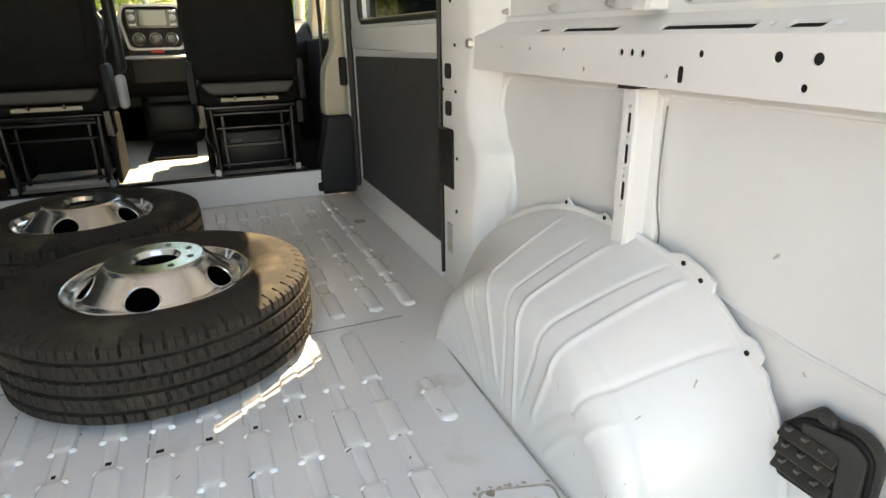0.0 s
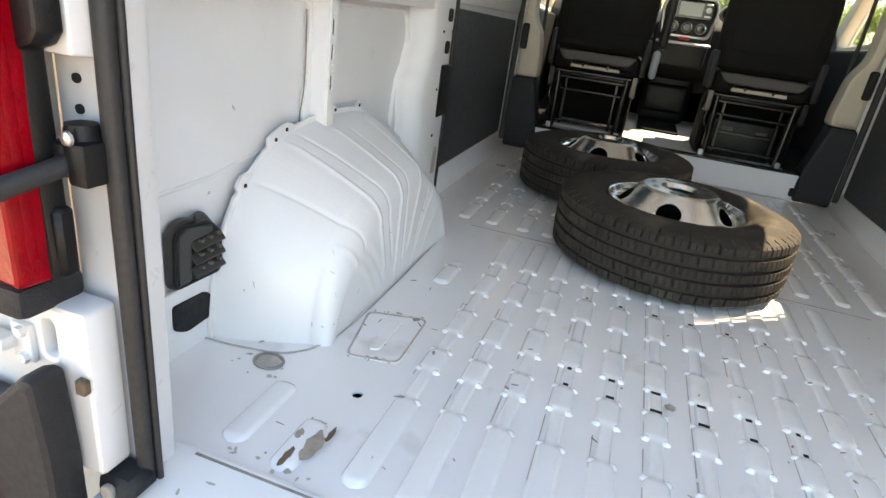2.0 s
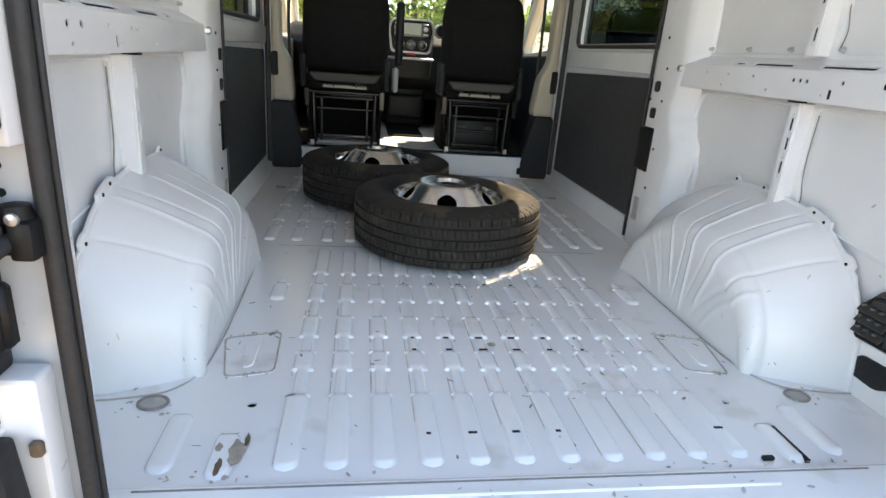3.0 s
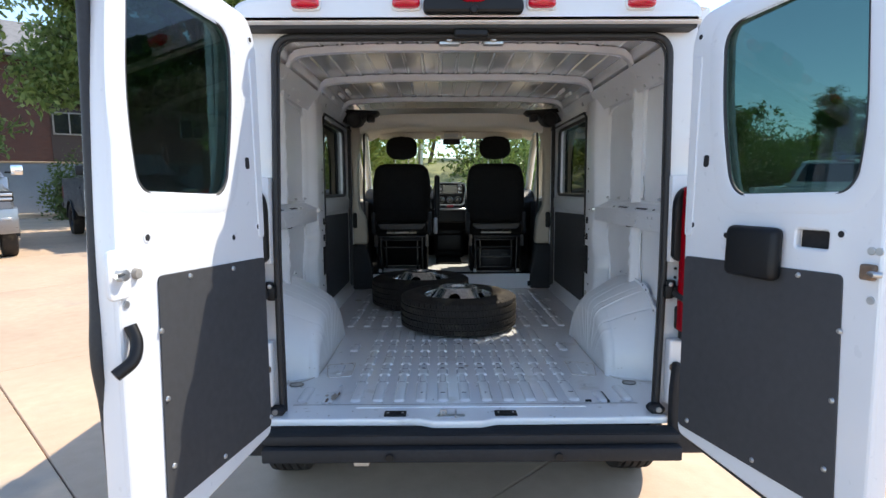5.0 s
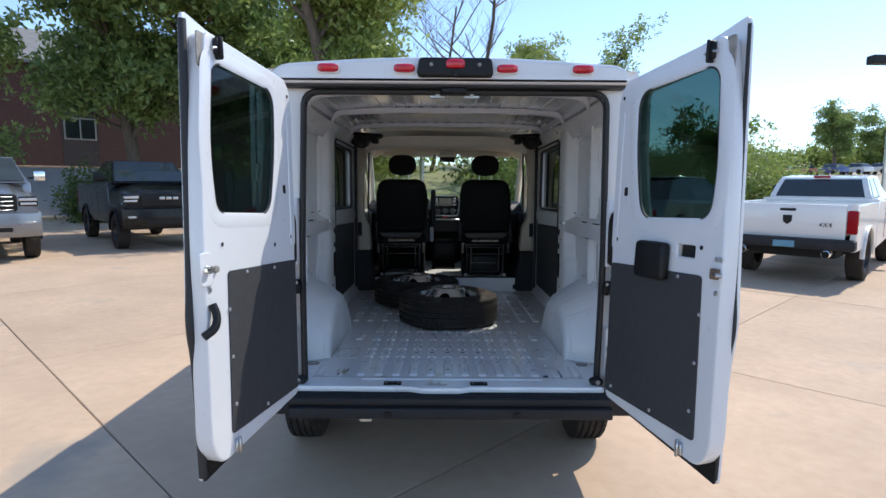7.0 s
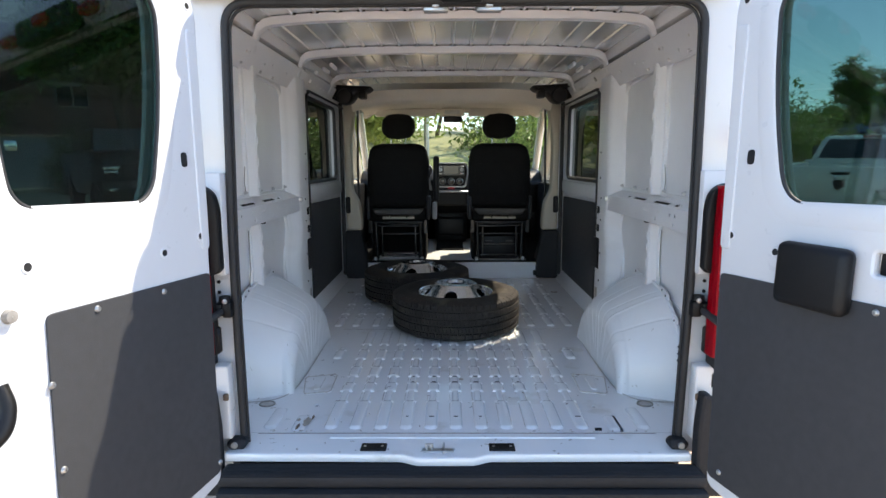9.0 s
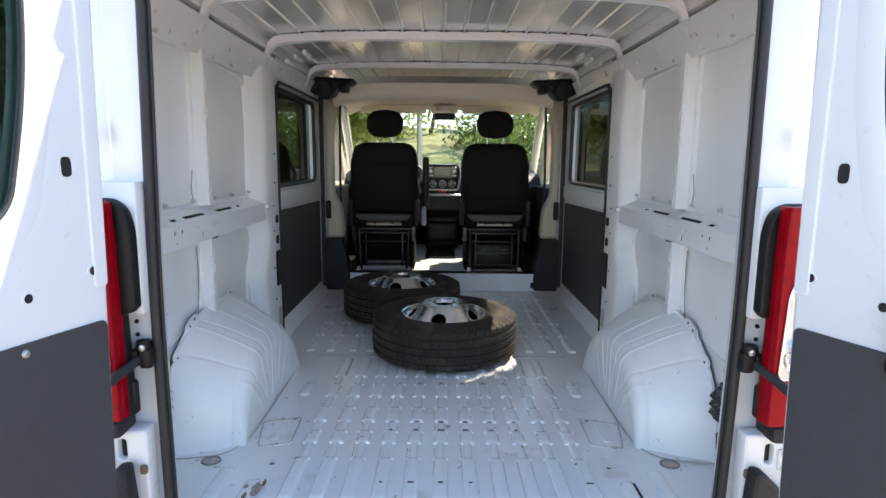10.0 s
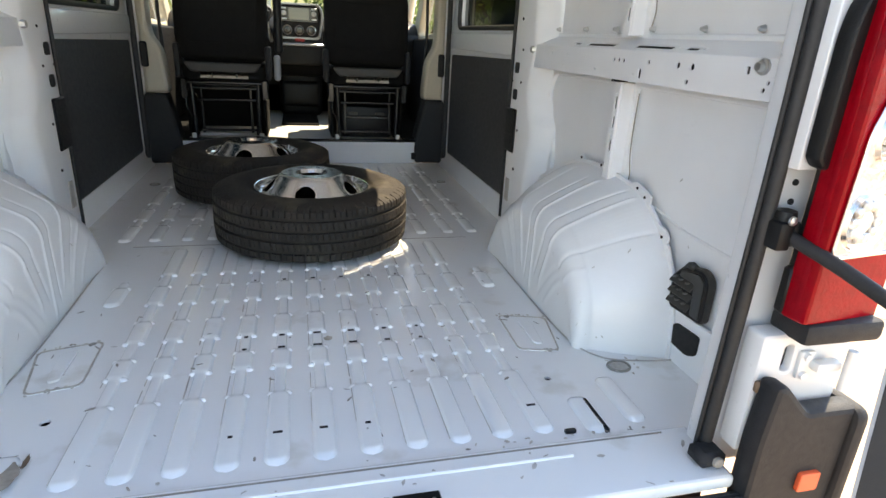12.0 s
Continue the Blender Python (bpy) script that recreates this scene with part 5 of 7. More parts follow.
# ---- tail lamps and body edge at the rear ----
def lamp_side(s):
    m = side_m(s)
    m = Matrix.Translation((0.014, 0, 0)) @ m
    lm = m @ Matrix.Translation((0.792, 0, 0)) @ pose(0, 0, 0, 0, 0, 8)
    xm = Matrix.Translation((0.008, 0, 0)) @ side_m(s) @ Matrix.Translation((0.792, 0, 0)) @ pose(0, 0, 0, 0, 0, 8)
    side = rounded([(0.03, 0.90), (0.20, 0.90), (0.20, 1.475), (0.04, 1.475), (0.005, 1.45), (-0.008, 1.40), (-0.008, 1.20), (0.006, 1.185), (0.030, 1.178), (0.026, 0.98), (0.022, 0.92)],
                   [0.01, 0.01, 0.02, 0.02, 0.03, 0.03, 0.004, 0.004, 0.004, 0.004, 0.01])
    part("lamp_return", at(plate(rounded([(0.775, 0.04), (0.783, 0.012), (0.787, -0.008), (0.90, -0.008), (0.90, 0.04)], 0.004), (), 0.34, 0.004), on_z(1.345)), WHITE, van, "white body edge beside the lamp", m)
    hous = part("tail_lamp", at(plate(side, (), 0.03, 0.006), on_y(-0.026)), PLASTIC, van, "tall tail lamp with red and clear lenses", lm)
    part("red_lens", at(plate(rounded([(0.024, 0.905), (0.225, 0.895), (0.225, 1.472), (0.030, 1.47), (0.025, 1.36), (0.024, 1.02)], 0.010), (), 0.05, 0.007), on_y(-0.052)), REDLENS, hous, "red lens", xm)
    part("lens_ridge", at(plate(rounded([(0.0225, 0.94), (0.0255, 0.94), (0.0265, 1.44), (0.0235, 1.44)], 0.001), (), 0.012, 0.001), on_y(-0.056)), REDLENS, hous, "", xm)
    glow = rounded([(0.036, 1.035), (0.228, 1.035), (0.228, 1.315), (0.070, 1.315), (0.046, 1.25)], 0.016)
    part("clear_lens", at(plate(glow, (), 0.022, 0.006), on_y(-0.070)), CLEARLENS, hous, "clear lens with round reflectors", xm)
    part("lens_bezel", tube([(x, -0.081, z) for x, z in glow], 0.0035, closed=True), CHROME, hous, "bright lens bezel", xm)
    for xx, zz in ((0.096, 1.098), (0.118, 1.240)):
        part("lamp_reflector", at(lathe([(0.056, 0.0), (0.052, 0.007), (0.045, 0.003), (0.025, -0.001), (0.012, 0.006), (0.001, 0.007)], 24), Matrix.Translation((xx, -0.081, zz)) @ pose(0, 0, 0, 90, 0, 0)), CHROME, hous, "", xm)
        for k in range(10):
            part("reflector_facet", at(dome(0.010, 0.010, 0.006), Matrix.Translation((xx + 0.030 * math.cos(0.628 * k), -0.083, zz + 0.030 * math.sin(0.628 * k)))), CLEARLENS, hous, "", xm)
    part("lamp_shelf", boxes([(0.838, 1.02, -0.072, 0.02, 0.858, 0.903)], 0.012, 2), BUMPERM, van, "dark trim below the lamp", m)
    part("check_strap_base", join([boxes([(0.772, 0.802, -0.020, 0.035, 1.030, 1.083)], 0.006, 2), boxes([(0.806, 0.832, -0.016, 0.035, 1.036, 1.078)], 0.006, 2), boxes([(0.776, 0.828, -0.008, 0.035, 1.034, 1.080)], 0.003)]), PLASTIC, van, "black door check bracket", m)
    part("check_knob", at(lathe([(0.001, 0.024), (0.018, 0.02), (0.022, 0.0)], 12), Matrix.Translation((0.800, 0.006, 1.080))), PLASTIC, van, "", m)
    part("check_strap", tube(smooth_path([(0.806, -0.005, 1.055), (0.832, -0.12, 1.025), (0.868, -0.30, 0.968)]), 0.0125), RUBBER, van, "black rubber check strap", m)
    part("strap_screw", at(lathe([(0.001, 0.006), (0.008, 0.004), (0.009, 0.0)], 10), Matrix.Translation((0.790, -0.021, 1.088)) @ pose(0, 0, 0, 90, 0, 0)), STEEL, van, "", m)
    part("door_switch", boxes([(0.812, 0.85, -0.030, -0.004, 0.908, 1.000)], 0.006), PLASTIC, van, "", m)
    for z in (1.109, 1.145):
        part("body_hole", at(plate(circle(0.826, z, 0.006, 10), (), 0.004, 0), on_y(0.0285)), DARK, van, "", m)
    low = part("lower_body_panel", at(plate(rounded([(0.79, 0.60), (1.0, 0.60), (1.0, 0.865), (0.79, 0.865)], 0.01), [rect(0.848, 0.868, 0.783, 0.838, 0.009)], 0.05, 0.008), on_y(-0.005)), WHITE, van, "white body panel with an oblong hole", m)
    part("body_slot", boxes([(0.84, 0.876, -0.012, -0.006, 0.775, 0.846)], 0), DARK, low, "dark oblong hole", m)
    for z in (0.80, 1.64):
        hin = part("door_hinge", join([boxes([(0.878, 0.912, -0.040, -0.028, z - 0.032, z + 0.028)], 0.005, 2), boxes([(0.90, 0.962, -0.062, -0.036, z - 0.010, z + 0.012)], 0.008, 2), tube([(0.955, -0.075, z - 0.04), (0.955, -0.075, z + 0.045)], 0.010)]), WHITE, van, "white door hinge", m)
        for dz in (-0.022, 0.018):
            part("hinge_bolt", at(lathe([(0.001, 0.008), (0.008, 0.007), (0.009, 0.0)], 6), Matrix.Translation((0.89, -0.04, z + dz)) @ pose(0, 0, 0, 90, 0, 0)), WHITE, hin, "", m)
    part("lower_check", boxes([(0.792, 0.810, -0.042, -0.028, 0.745, 0.770)], 0.004), RUST, van, "rusty joint clip", m)


for s in (1, -1):
    lamp_side(s)


# ---- rear doors, standing open ----
def rear_door(s, a, b, lean, label):
    """a, b: hinge edge and tip in plan, 1.2 m up; lean: how the leaf tilts per metre of height."""
    a, b = Vector((*a, 0)), Vector((*b, 0))
    u = (b - a).normalized()
    n = Vector((u.y, -u.x, 0))
    n = n if n.x * s < 0 else -n
    M = Matrix(((u.x, lean[0], n.x, a.x - 1.2 * lean[0]), (u.y, lean[1], n.y, a.y - 1.2 * lean[1]), (0, 1, 0, 0), (0, 0, 0, 1)))

    def p(name, geo, material, parent, label="", w=0.0, o=(0, 0), **kw):
        return part(name, at(geo, Matrix.Translation((*o, w))), material, parent, label, M, **kw)
    if s > 0:
        wp, wr = [(0.185, 1.435), (0.585, 1.445), (0.602, 1.63), (0.574, 2.03), (0.105, 1.995), (0.124, 1.70)], [0.09, 0.08, 0.15, 0.09, 0.09, 0.2]
    else:
        wp, wr = [(0.198, 1.442), (0.575, 1.455), (0.597, 1.69), (0.560, 2.03), (0.118, 1.99), (0.134, 1.72)], [0.09, 0.07, 0.15, 0.08, 0.09, 0.2]
    cx, cz = sum(q[0] for q in wp) / len(wp), sum(q[1] for q in wp) / len(wp)
    win = rounded(wp, wr, 8)
    wide = rounded([(cx + (x - cx) * 1.15, cz + (z - cz) * 1.10) for x, z in wp], wr, 8)
    ring = rounded([(cx + (x - cx) * 1.14, cz + (z - cz) * 1.09) for x, z in wp], wr, 8)
    inner_o = rounded([(0.03, 0.62), (0.63, 0.55), (0.68, 0.63), (0.67, 1.3), (0.645, 1.8), (0.59, 2.13), (0.50, 2.12), (0.0, 2.062), (-0.04, 1.98), (0.0, 1.2)], [0.03, 0.08, 0.08, 0.2, 0.2, 0.08, 0.08, 0.06, 0.06, 0.2])
    core = rounded([(0.06, 0.66), (0.60, 0.63), (0.64, 0.70), (0.635, 1.3), (0.60, 2.05), (0.04, 1.99), (0.04, 1.2)], 0.05)
    inner_h = [win] + ([rect(0.431, 0.524, 1.302, 1.349, 0.008)] if s > 0 else [])
    d = p("rear_door", join([at(plate(inner_o, inner_h, 0.022, 0.008), Matrix.Translation((0, 0, 0.024))), at(plate(inner_o, [core], 0.07, 0.012), Matrix.Translation((0, 0, -0.002)))]), WHITE, van, label, -0.035)
    skin = rounded([(0.01, 0.57), (0.655, 0.488), (0.66, 0.9), (0.68, 1.07), (0.665, 1.3), (0.63, 2.15), (0.615, 2.195), (0.50, 2.165), (-0.03, 2.05)], [0.02, 0.02, 0.05, 0.05, 0.1, 0.02, 0.02, 0.03, 0.05])
    p("door_skin", plate(skin, [wide], 0.016, 0.004), WHITE, d, "white outer door skin", -0.078)
    p("window_pane", plate(win, (), 0.004, 0), TINT, d, "dark tinted rear window", -0.014).visible_shadow = False
    p("window_seal", tube([(x, z, -0.006) for x, z in win], 0.0055, True), RUBBER, d, "black window seal")
    p("window_surround", at(tube([(x, z, 0) for x, z in ring], 0.034, True, 5), Matrix.Diagonal((1, 1, 0.13, 1))), WHITE, d, "rounded pressed surround of the window", -0.003, smooth=60)
    p("pressed_ridge", plate(rounded([(-0.005, 1.30), (0.03, 1.30), (0.015, 1.92), (-0.028, 1.92)], 0.015), (), 0.008, 0.0038), WHITE, d, "", 0.0)
    e = 0.04 if s < 0 else 0.0
    bd = p("lining_board", plate(rounded([(0.037, 0.652), (0.602 - e, 0.637), (0.575 - e, 1.243), (0.008, 1.232)], 0.018), (), 0.005, 0.0015), BOARD, d, "dark grey lining board", 0.0025)
    for x, z in ((0.58, 1.10), (0.57, 0.74), (0.575, 0.92), (0.45, 1.225), (0.24, 1.218), (0.08, 0.68), (0.35, 0.665)):
        p("rivet", lathe([(0.008, 0), (0.006, 0.004), (0.001, 0.005)], 10), STEEL, bd, "", 0.005, (x - e, z))
    p("oval_hole", plate(rect(0.059, 0.081, 1.536, 1.576, 0.011), (), 0.003, 0), DARK, d, "oval hole", 0.0012)
    for x, z in ((0.03, 1.34), (0.18, 1.315), (0.56, 1.345), (0.0, 1.985)):
        ho = p("round_hole", lathe([(0.014, 0.0), (0.013, 0.002), (0.009, 0.0022), (0.008, -0.004)], 14), WHITE, d, "", 0.0, (x, z))
        p("hole_dark", plate(circle(x, z, 0.009, 12), (), 0.003, 0), DARK, ho, "", 0.0008)
    for x, z in ((0.64, 1.31), (0.66, 1.31), (0.648, 1.19)):
        p("plug", plate(circle(x, z, 0.010, 12), (), 0.004, 0.001), STEEL, d, "", 0.002)
    top = p("top_latch", boxes([(0.525, 0.552, 2.045, 2.110, 0.0, 0.022), (0.531, 0.543, 2.03, 2.116, 0.0, 0.036)], 0.005), PLASTIC, d, "black upper latch")
    p("latch_rod", tube([(0.505, 2.07, 0.012), (0.53, 2.078, 0.018), (0.565, 2.068, 0.012)], 0.006), STEEL, top)
    p("corner_bracket", plate(rounded([(0.602, 1.99), (0.632, 1.99), (0.63, 2.12), (0.575, 2.115), (0.59, 2.08)], 0.015), (), 0.006, 0.002), DIRT, d, "grey corner bracket", -0.012)
    p("lower_striker", boxes([(0.515, 0.552, 0.565, 0.61, 0.0, 0.012), (0.526, 0.542, 0.555, 0.62, 0.01, 0.02)], 0.004), STEEL, d, "steel lower striker")
    p("tip_corner", plate(rounded([(0.54, 0.508), (0.652, 0.492), (0.657, 0.62), (0.63, 0.62), (0.62, 0.565), (0.55, 0.54)], 0.008), (), 0.01, 0.003), PLASTIC, d, "black corner piece", -0.064)
    edge = [(0.625, 2.16, -0.068), (0.658, 1.3, -0.068), (0.675, 1.07, -0.068), (0.657, 0.9, -0.068), (0.65, 0.51, -0.068)]
    p("edge_seal", tube(smooth_path(edge), 0.007 if s > 0 else 0.016), RUBBER, d, "black rubber edge seal")
    p("hinge_edge_seal", tube([(0.03, 0.60, -0.068), (0.0, 1.2, -0.068), (-0.035, 2.0, -0.068)], 0.007), RUBBER, d)
    p("lower_seal", tube([(0.02, 0.58, -0.068), (0.645, 0.50, -0.068)], 0.009), RUBBER, d)
    if s > 0:
        lb = p("lock_box", boxes([(0.215, 0.40, 1.20, 1.352, 0.0, 0.045)], 0.02, 3), PLASTIC, d, "black lock cover")
        p("cavity", plate(rect(0.425, 0.53, 1.295, 1.355), (), 0.004, 0), DARK, d, "dark opening", -0.03)
        lk = p("lock", boxes([(0.625, 0.66, 1.24, 1.278, 0.0, 0.02)], 0.004), RUST, d, "door lock catch")
        p("lock_tongue", tube([(0.645, 1.258, 0.012), (0.665, 1.256, 0.02), (0.675, 1.256, 0.01)], 0.008), STEEL, lk)
    else:
        lk = p("lock_plate", plate(rounded([(0.635, 1.205), (0.705, 1.205), (0.705, 1.325), (0.635, 1.325)], 0.02), (), 0.012, 0.004), WHITE, d, "white lock plate with a chrome latch", 0.004)
        p("lock_tongue", lathe([(0.016, 0), (0.014, 0.018), (0.001, 0.02)], 14), STEEL, lk, "", 0.01, (0.672, 1.265))
        p("lock_bar", tube([(0.655, 1.267, 0.02), (0.705, 1.267, 0.03)], 0.006), CHROME, lk)
        p("pull_handle", tube(smooth_path([(0.650, 1.14, 0.010), (0.652, 1.10, 0.026), (0.672, 1.062, 0.030), (0.708, 1.035, 0.010)]), 0.015), PLASTIC, d, "black curved inside handle")
        p("lock_button", lathe([(0.014, 0), (0.012, 0.012), (0.001, 0.013)], 12), DIRT, d, "", 0.0, (0.61, 1.26))
    return d


rear_door(1, (0.748, -0.262), (0.978, -0.985), (0.07, 0.07), "white rear door, open, with tinted window and dark lining")
rear_door(-1, (-0.722, -0.245), (-0.898, -1.0), (-0.055, 0.07), "white rear door, open, with tinted window, lock and handle")


# ---- outdoors: concrete lot, sloping gently up ahead of the van ----
LOT = Matrix.Translation((0, 0.6, -0.06)) @ pose(0, 0, 0, 1.5, 0, 0)
CONCRETE = mat("sunny_concrete", (0.56, 0.40, 0.272), 0.85, var=0.2, scale=0.7, bump=0.15, bscale=60, stain=(0.38, 0.31, 0.24), stain_scale=0.8, stain_cut=0.60)
slab_nt = CONCRETE.node_tree
slab_in = slab_nt.nodes["Principled BSDF"].inputs["Base Color"]
slab_from = slab_in.links[0].from_socket
slab_rnd, slab_map, slab_mix = slab_nt.nodes.new("ShaderNodeObjectInfo"), slab_nt.nodes.new("ShaderNodeMapRange"), slab_nt.nodes.new("ShaderNodeMix")
slab_mix.data_type, slab_mix.blend_type = "RGBA", "MULTIPLY"
slab_mix.inputs[0].default_value = 1.0
slab_map.inputs[3].default_value, slab_map.inputs[4].default_value = 0.84, 1.06
slab_nt.links.new(slab_rnd.outputs["Random"], slab_map.inputs[0])
slab_nt.links.new(slab_from, slab_mix.inputs[6])
slab_nt.links.new(slab_map.outputs[0], slab_mix.inputs[7])
slab_nt.links.new(slab_mix.outputs[2], slab_in)
EARTH = mat("dry_ground", (0.46, 0.38, 0.29), 0.95, var=0.2, scale=0.4, bump=0.3, bscale=8, stain=(0.26, 0.24, 0.14), stain_scale=0.25, stain_cut=0.6)
JOINT = mat("joint_dirt", (0.06, 0.05, 0.045), 0.95, var=0.3, scale=20)
BARK = mat("tree_bark", (0.13, 0.10, 0.075), 0.95, var=0.4, scale=9, bump=0.8, bscale=40, stretch=(1, 1, 0.25))


def leaf_mat(name, c, c2):
    m = bpy.data.materials.new(name)
    m.use_nodes = True
    N, L = m.node_tree.nodes, m.node_tree.links
    b = N["Principled BSDF"]
    g, x = N.new("ShaderNodeNewGeometry"), N.new("ShaderNodeMix")
    x.data_type = "RGBA"
    x.inputs[6].default_value, x.inputs[7].default_value = (*c, 1), (*c2, 1)
    L.new(g.outputs["Random Per Island"], x.inputs[0])
    L.new(x.outputs[2], b.inputs["Base Color"])
    b.inputs["Roughness"].default_value = 0.38
    tl, ad = N.new("ShaderNodeBsdfTranslucent"), N.new("ShaderNodeMixShader")
    L.new(x.outputs[2], tl.inputs[0])
    ad.inputs[0].default_value = 0.5
    L.new(b.outputs[0], ad.inputs[1])
    L.new(tl.outputs[0], ad.inputs[2])
    L.new(ad.outputs[0], N["Material Output"].inputs[0])
    return m


LEAF = leaf_mat("ash_leaves", (0.12, 0.20, 0.05), (0.36, 0.44, 0.15))
LEAF_Y = leaf_mat("yellow_green_leaves", (0.20, 0.28, 0.06), (0.36, 0.41, 0.13))
LEAF_D = leaf_mat("dark_leaves", (0.07, 0.12, 0.03), (0.15, 0.20, 0.06))


def lift(x, y):
    """Height of the ground above the lot's plane, far off."""
    r = math.hypot(x - 4, y)
    return 0.049 * max(0.0, r - 32) if x + y > 5 else 0.02 * max(0.0, r - 40)


def ground_fn(u, v):
    a = 2 * math.pi * u
    r = 2600 * v ** 4
    x, y = r * math.cos(a), r * math.sin(a)
    return (x, y, -0.05 + min(7.0, lift(x, y)))


gr = part("ground", grid(ground_fn, 96, 60, wrap=True), EARTH)
gr.matrix_world = LOT
tagged(gr, "dry earth and grass ground reaching the horizon", "ground", kind="structure")
pave = thing("pavement", "sunlit tan concrete slabs with dark joints", "pavement", LOT, kind="structure")
bed = part("joint_bed", boxes([(-40, 40, -26, 40, -0.06, -0.018)], 0), JOINT, pave)
SLAB = boxes([(-2.161, 2.161, -2.046, 2.046, -0.12, 0.0)], 0.006)
slab_me = bpy.data.meshes.new("slab")
SLAB.to_mesh(slab_me)
SLAB.free()
finish(slab_me, CONCRETE, 0)
r2 = math.sqrt(0.5)
for i in range(-5, 8):
    for j in range(-6, 9):
        pc, qc = -1.45 + 4.33 * (i + 0.5), -0.2 + 4.1 * (j + 0.5)
        x, y = (pc - qc) * r2, (pc + qc) * r2
        if math.hypot(x, y - 6) > 27:
            continue
        ob = new("slab", slab_me)
        ob.parent = pave
        ob.matrix_basis = pose(x, y, 0.004 * (random.random() - 0.5), 0, 0, 45)


# ---- trees ----
def tree(x, y, h, spread, leaves, size, seed, label, leafm=None, trunk=0.22, fork=0.3, limbs=9, droop=0.2, name="tree", base=None):
    rnd = random.Random(seed)
    g = LOT @ Vector((x, y, min(7.0, lift(x, y)) - 0.05))
    t = thing(name, label, "tree", Matrix.Translation(g))
    segs, tips = [], []

    def grow(p, d, length, r, depth):
        pts, rad = [p.copy()], [r]
        steps = 5
        for k in range(steps):
            d = (d + Vector((rnd.uniform(-1, 1), rnd.uniform(-1, 1), rnd.uniform(-0.5, 0.7))) * 0.16).normalized()
            p = p + d * length / steps
            pts.append(p.copy())
            rad.append(r * (1 - 0.6 * (k + 1) / steps))
            if depth >= 2 or (depth == 1 and k >= 2):
                tips.append((p.copy(), length))
        segs.append((pts, rad))
        if depth < 3:
            for k in range(limbs if depth == 0 else (5 if depth == 1 else 4)):
                f = rnd.uniform(fork if depth == 0 else 0.3, 1.0)
                i = min(steps - 1, int(f * steps))
                q = pts[i].lerp(pts[i + 1], f * steps - i)
                a = rnd.uniform(0, 2 * math.pi)
                out = Vector((math.cos(a), math.sin(a), rnd.uniform(0.15, 0.9) - droop * depth))
                nl = (spread if depth == 0 else length * 0.6) * rnd.uniform(0.6, 1.1)
                grow(q, (out + d * 0.3).normalized(), nl, rad[i] * 0.5, depth + 1)
    grow(Vector((0, 0, 0)), Vector((0, 0, 1)), h * 0.75, trunk, 0)
    big = [tube([tuple(q) for q in pts], 1.0, taper=rad, res=1) for pts, rad in segs if rad[0] > trunk * 0.11]
    part("trunk", join(big), BARK, t, "grey brown bark", smooth=70)
    if not leaves:
        tw = [tube([tuple(q) for q in pts], 1.0, taper=[max(0.006, v) for v in rad], res=0) for pts, rad in segs if rad[0] <= trunk * 0.11]
        if tw:
            part("twig_spray", join(tw), BARK, t, "bare twigs", smooth=0)
        return t
    nr = np.random.RandomState(seed)
    tp = np.array([tuple(q) for q, _ in tips])
    sprays = max(1, leaves // 18)
    mid = tp[nr.randint(0, len(tp), sprays)] + nr.normal(0, 1, (sprays, 3)) * spread * np.array((0.095, 0.095, 0.075))
    hang = nr.normal(0, 1, (sprays, 3)) * np.array((1, 1, 0.45)) - np.array((0, 0, 0.35))
    hang /= np.linalg.norm(hang, axis=1)[:, None]
    idx = nr.randint(0, sprays, leaves)
    c = mid[idx] + hang[idx] * nr.uniform(-1, 1, (leaves, 1)) * size * 4.2 + nr.normal(0, 1, (leaves, 3)) * size * 1.0
    c[:, 2] = np.maximum(c[:, 2], 0.05 * h if base is None else base)
    d1 = nr.normal(0, 1, (leaves, 3))
    d1[:, 2] -= 0.5
    d1 /= np.linalg.norm(d1, axis=1)[:, None]
    d2 = nr.normal(0, 1, (leaves, 3))
    d2 = np.cross(d1, d2)
    d2 /= np.linalg.norm(d2, axis=1)[:, None]
    sz = size * nr.uniform(0.6, 1.3, (leaves, 1))
    v = np.stack((c - d1 * sz, c + d2 * sz * 0.42, c + d1 * sz, c - d2 * sz * 0.42), axis=1).reshape(-1, 3)
    me = bpy.data.meshes.new("crown")
    me.from_pydata(v.tolist(), [], np.arange(leaves * 4).reshape(-1, 4).tolist())
    part("crown", me, leafm or LEAF, t, "leafy crown", smooth=0)
    return t


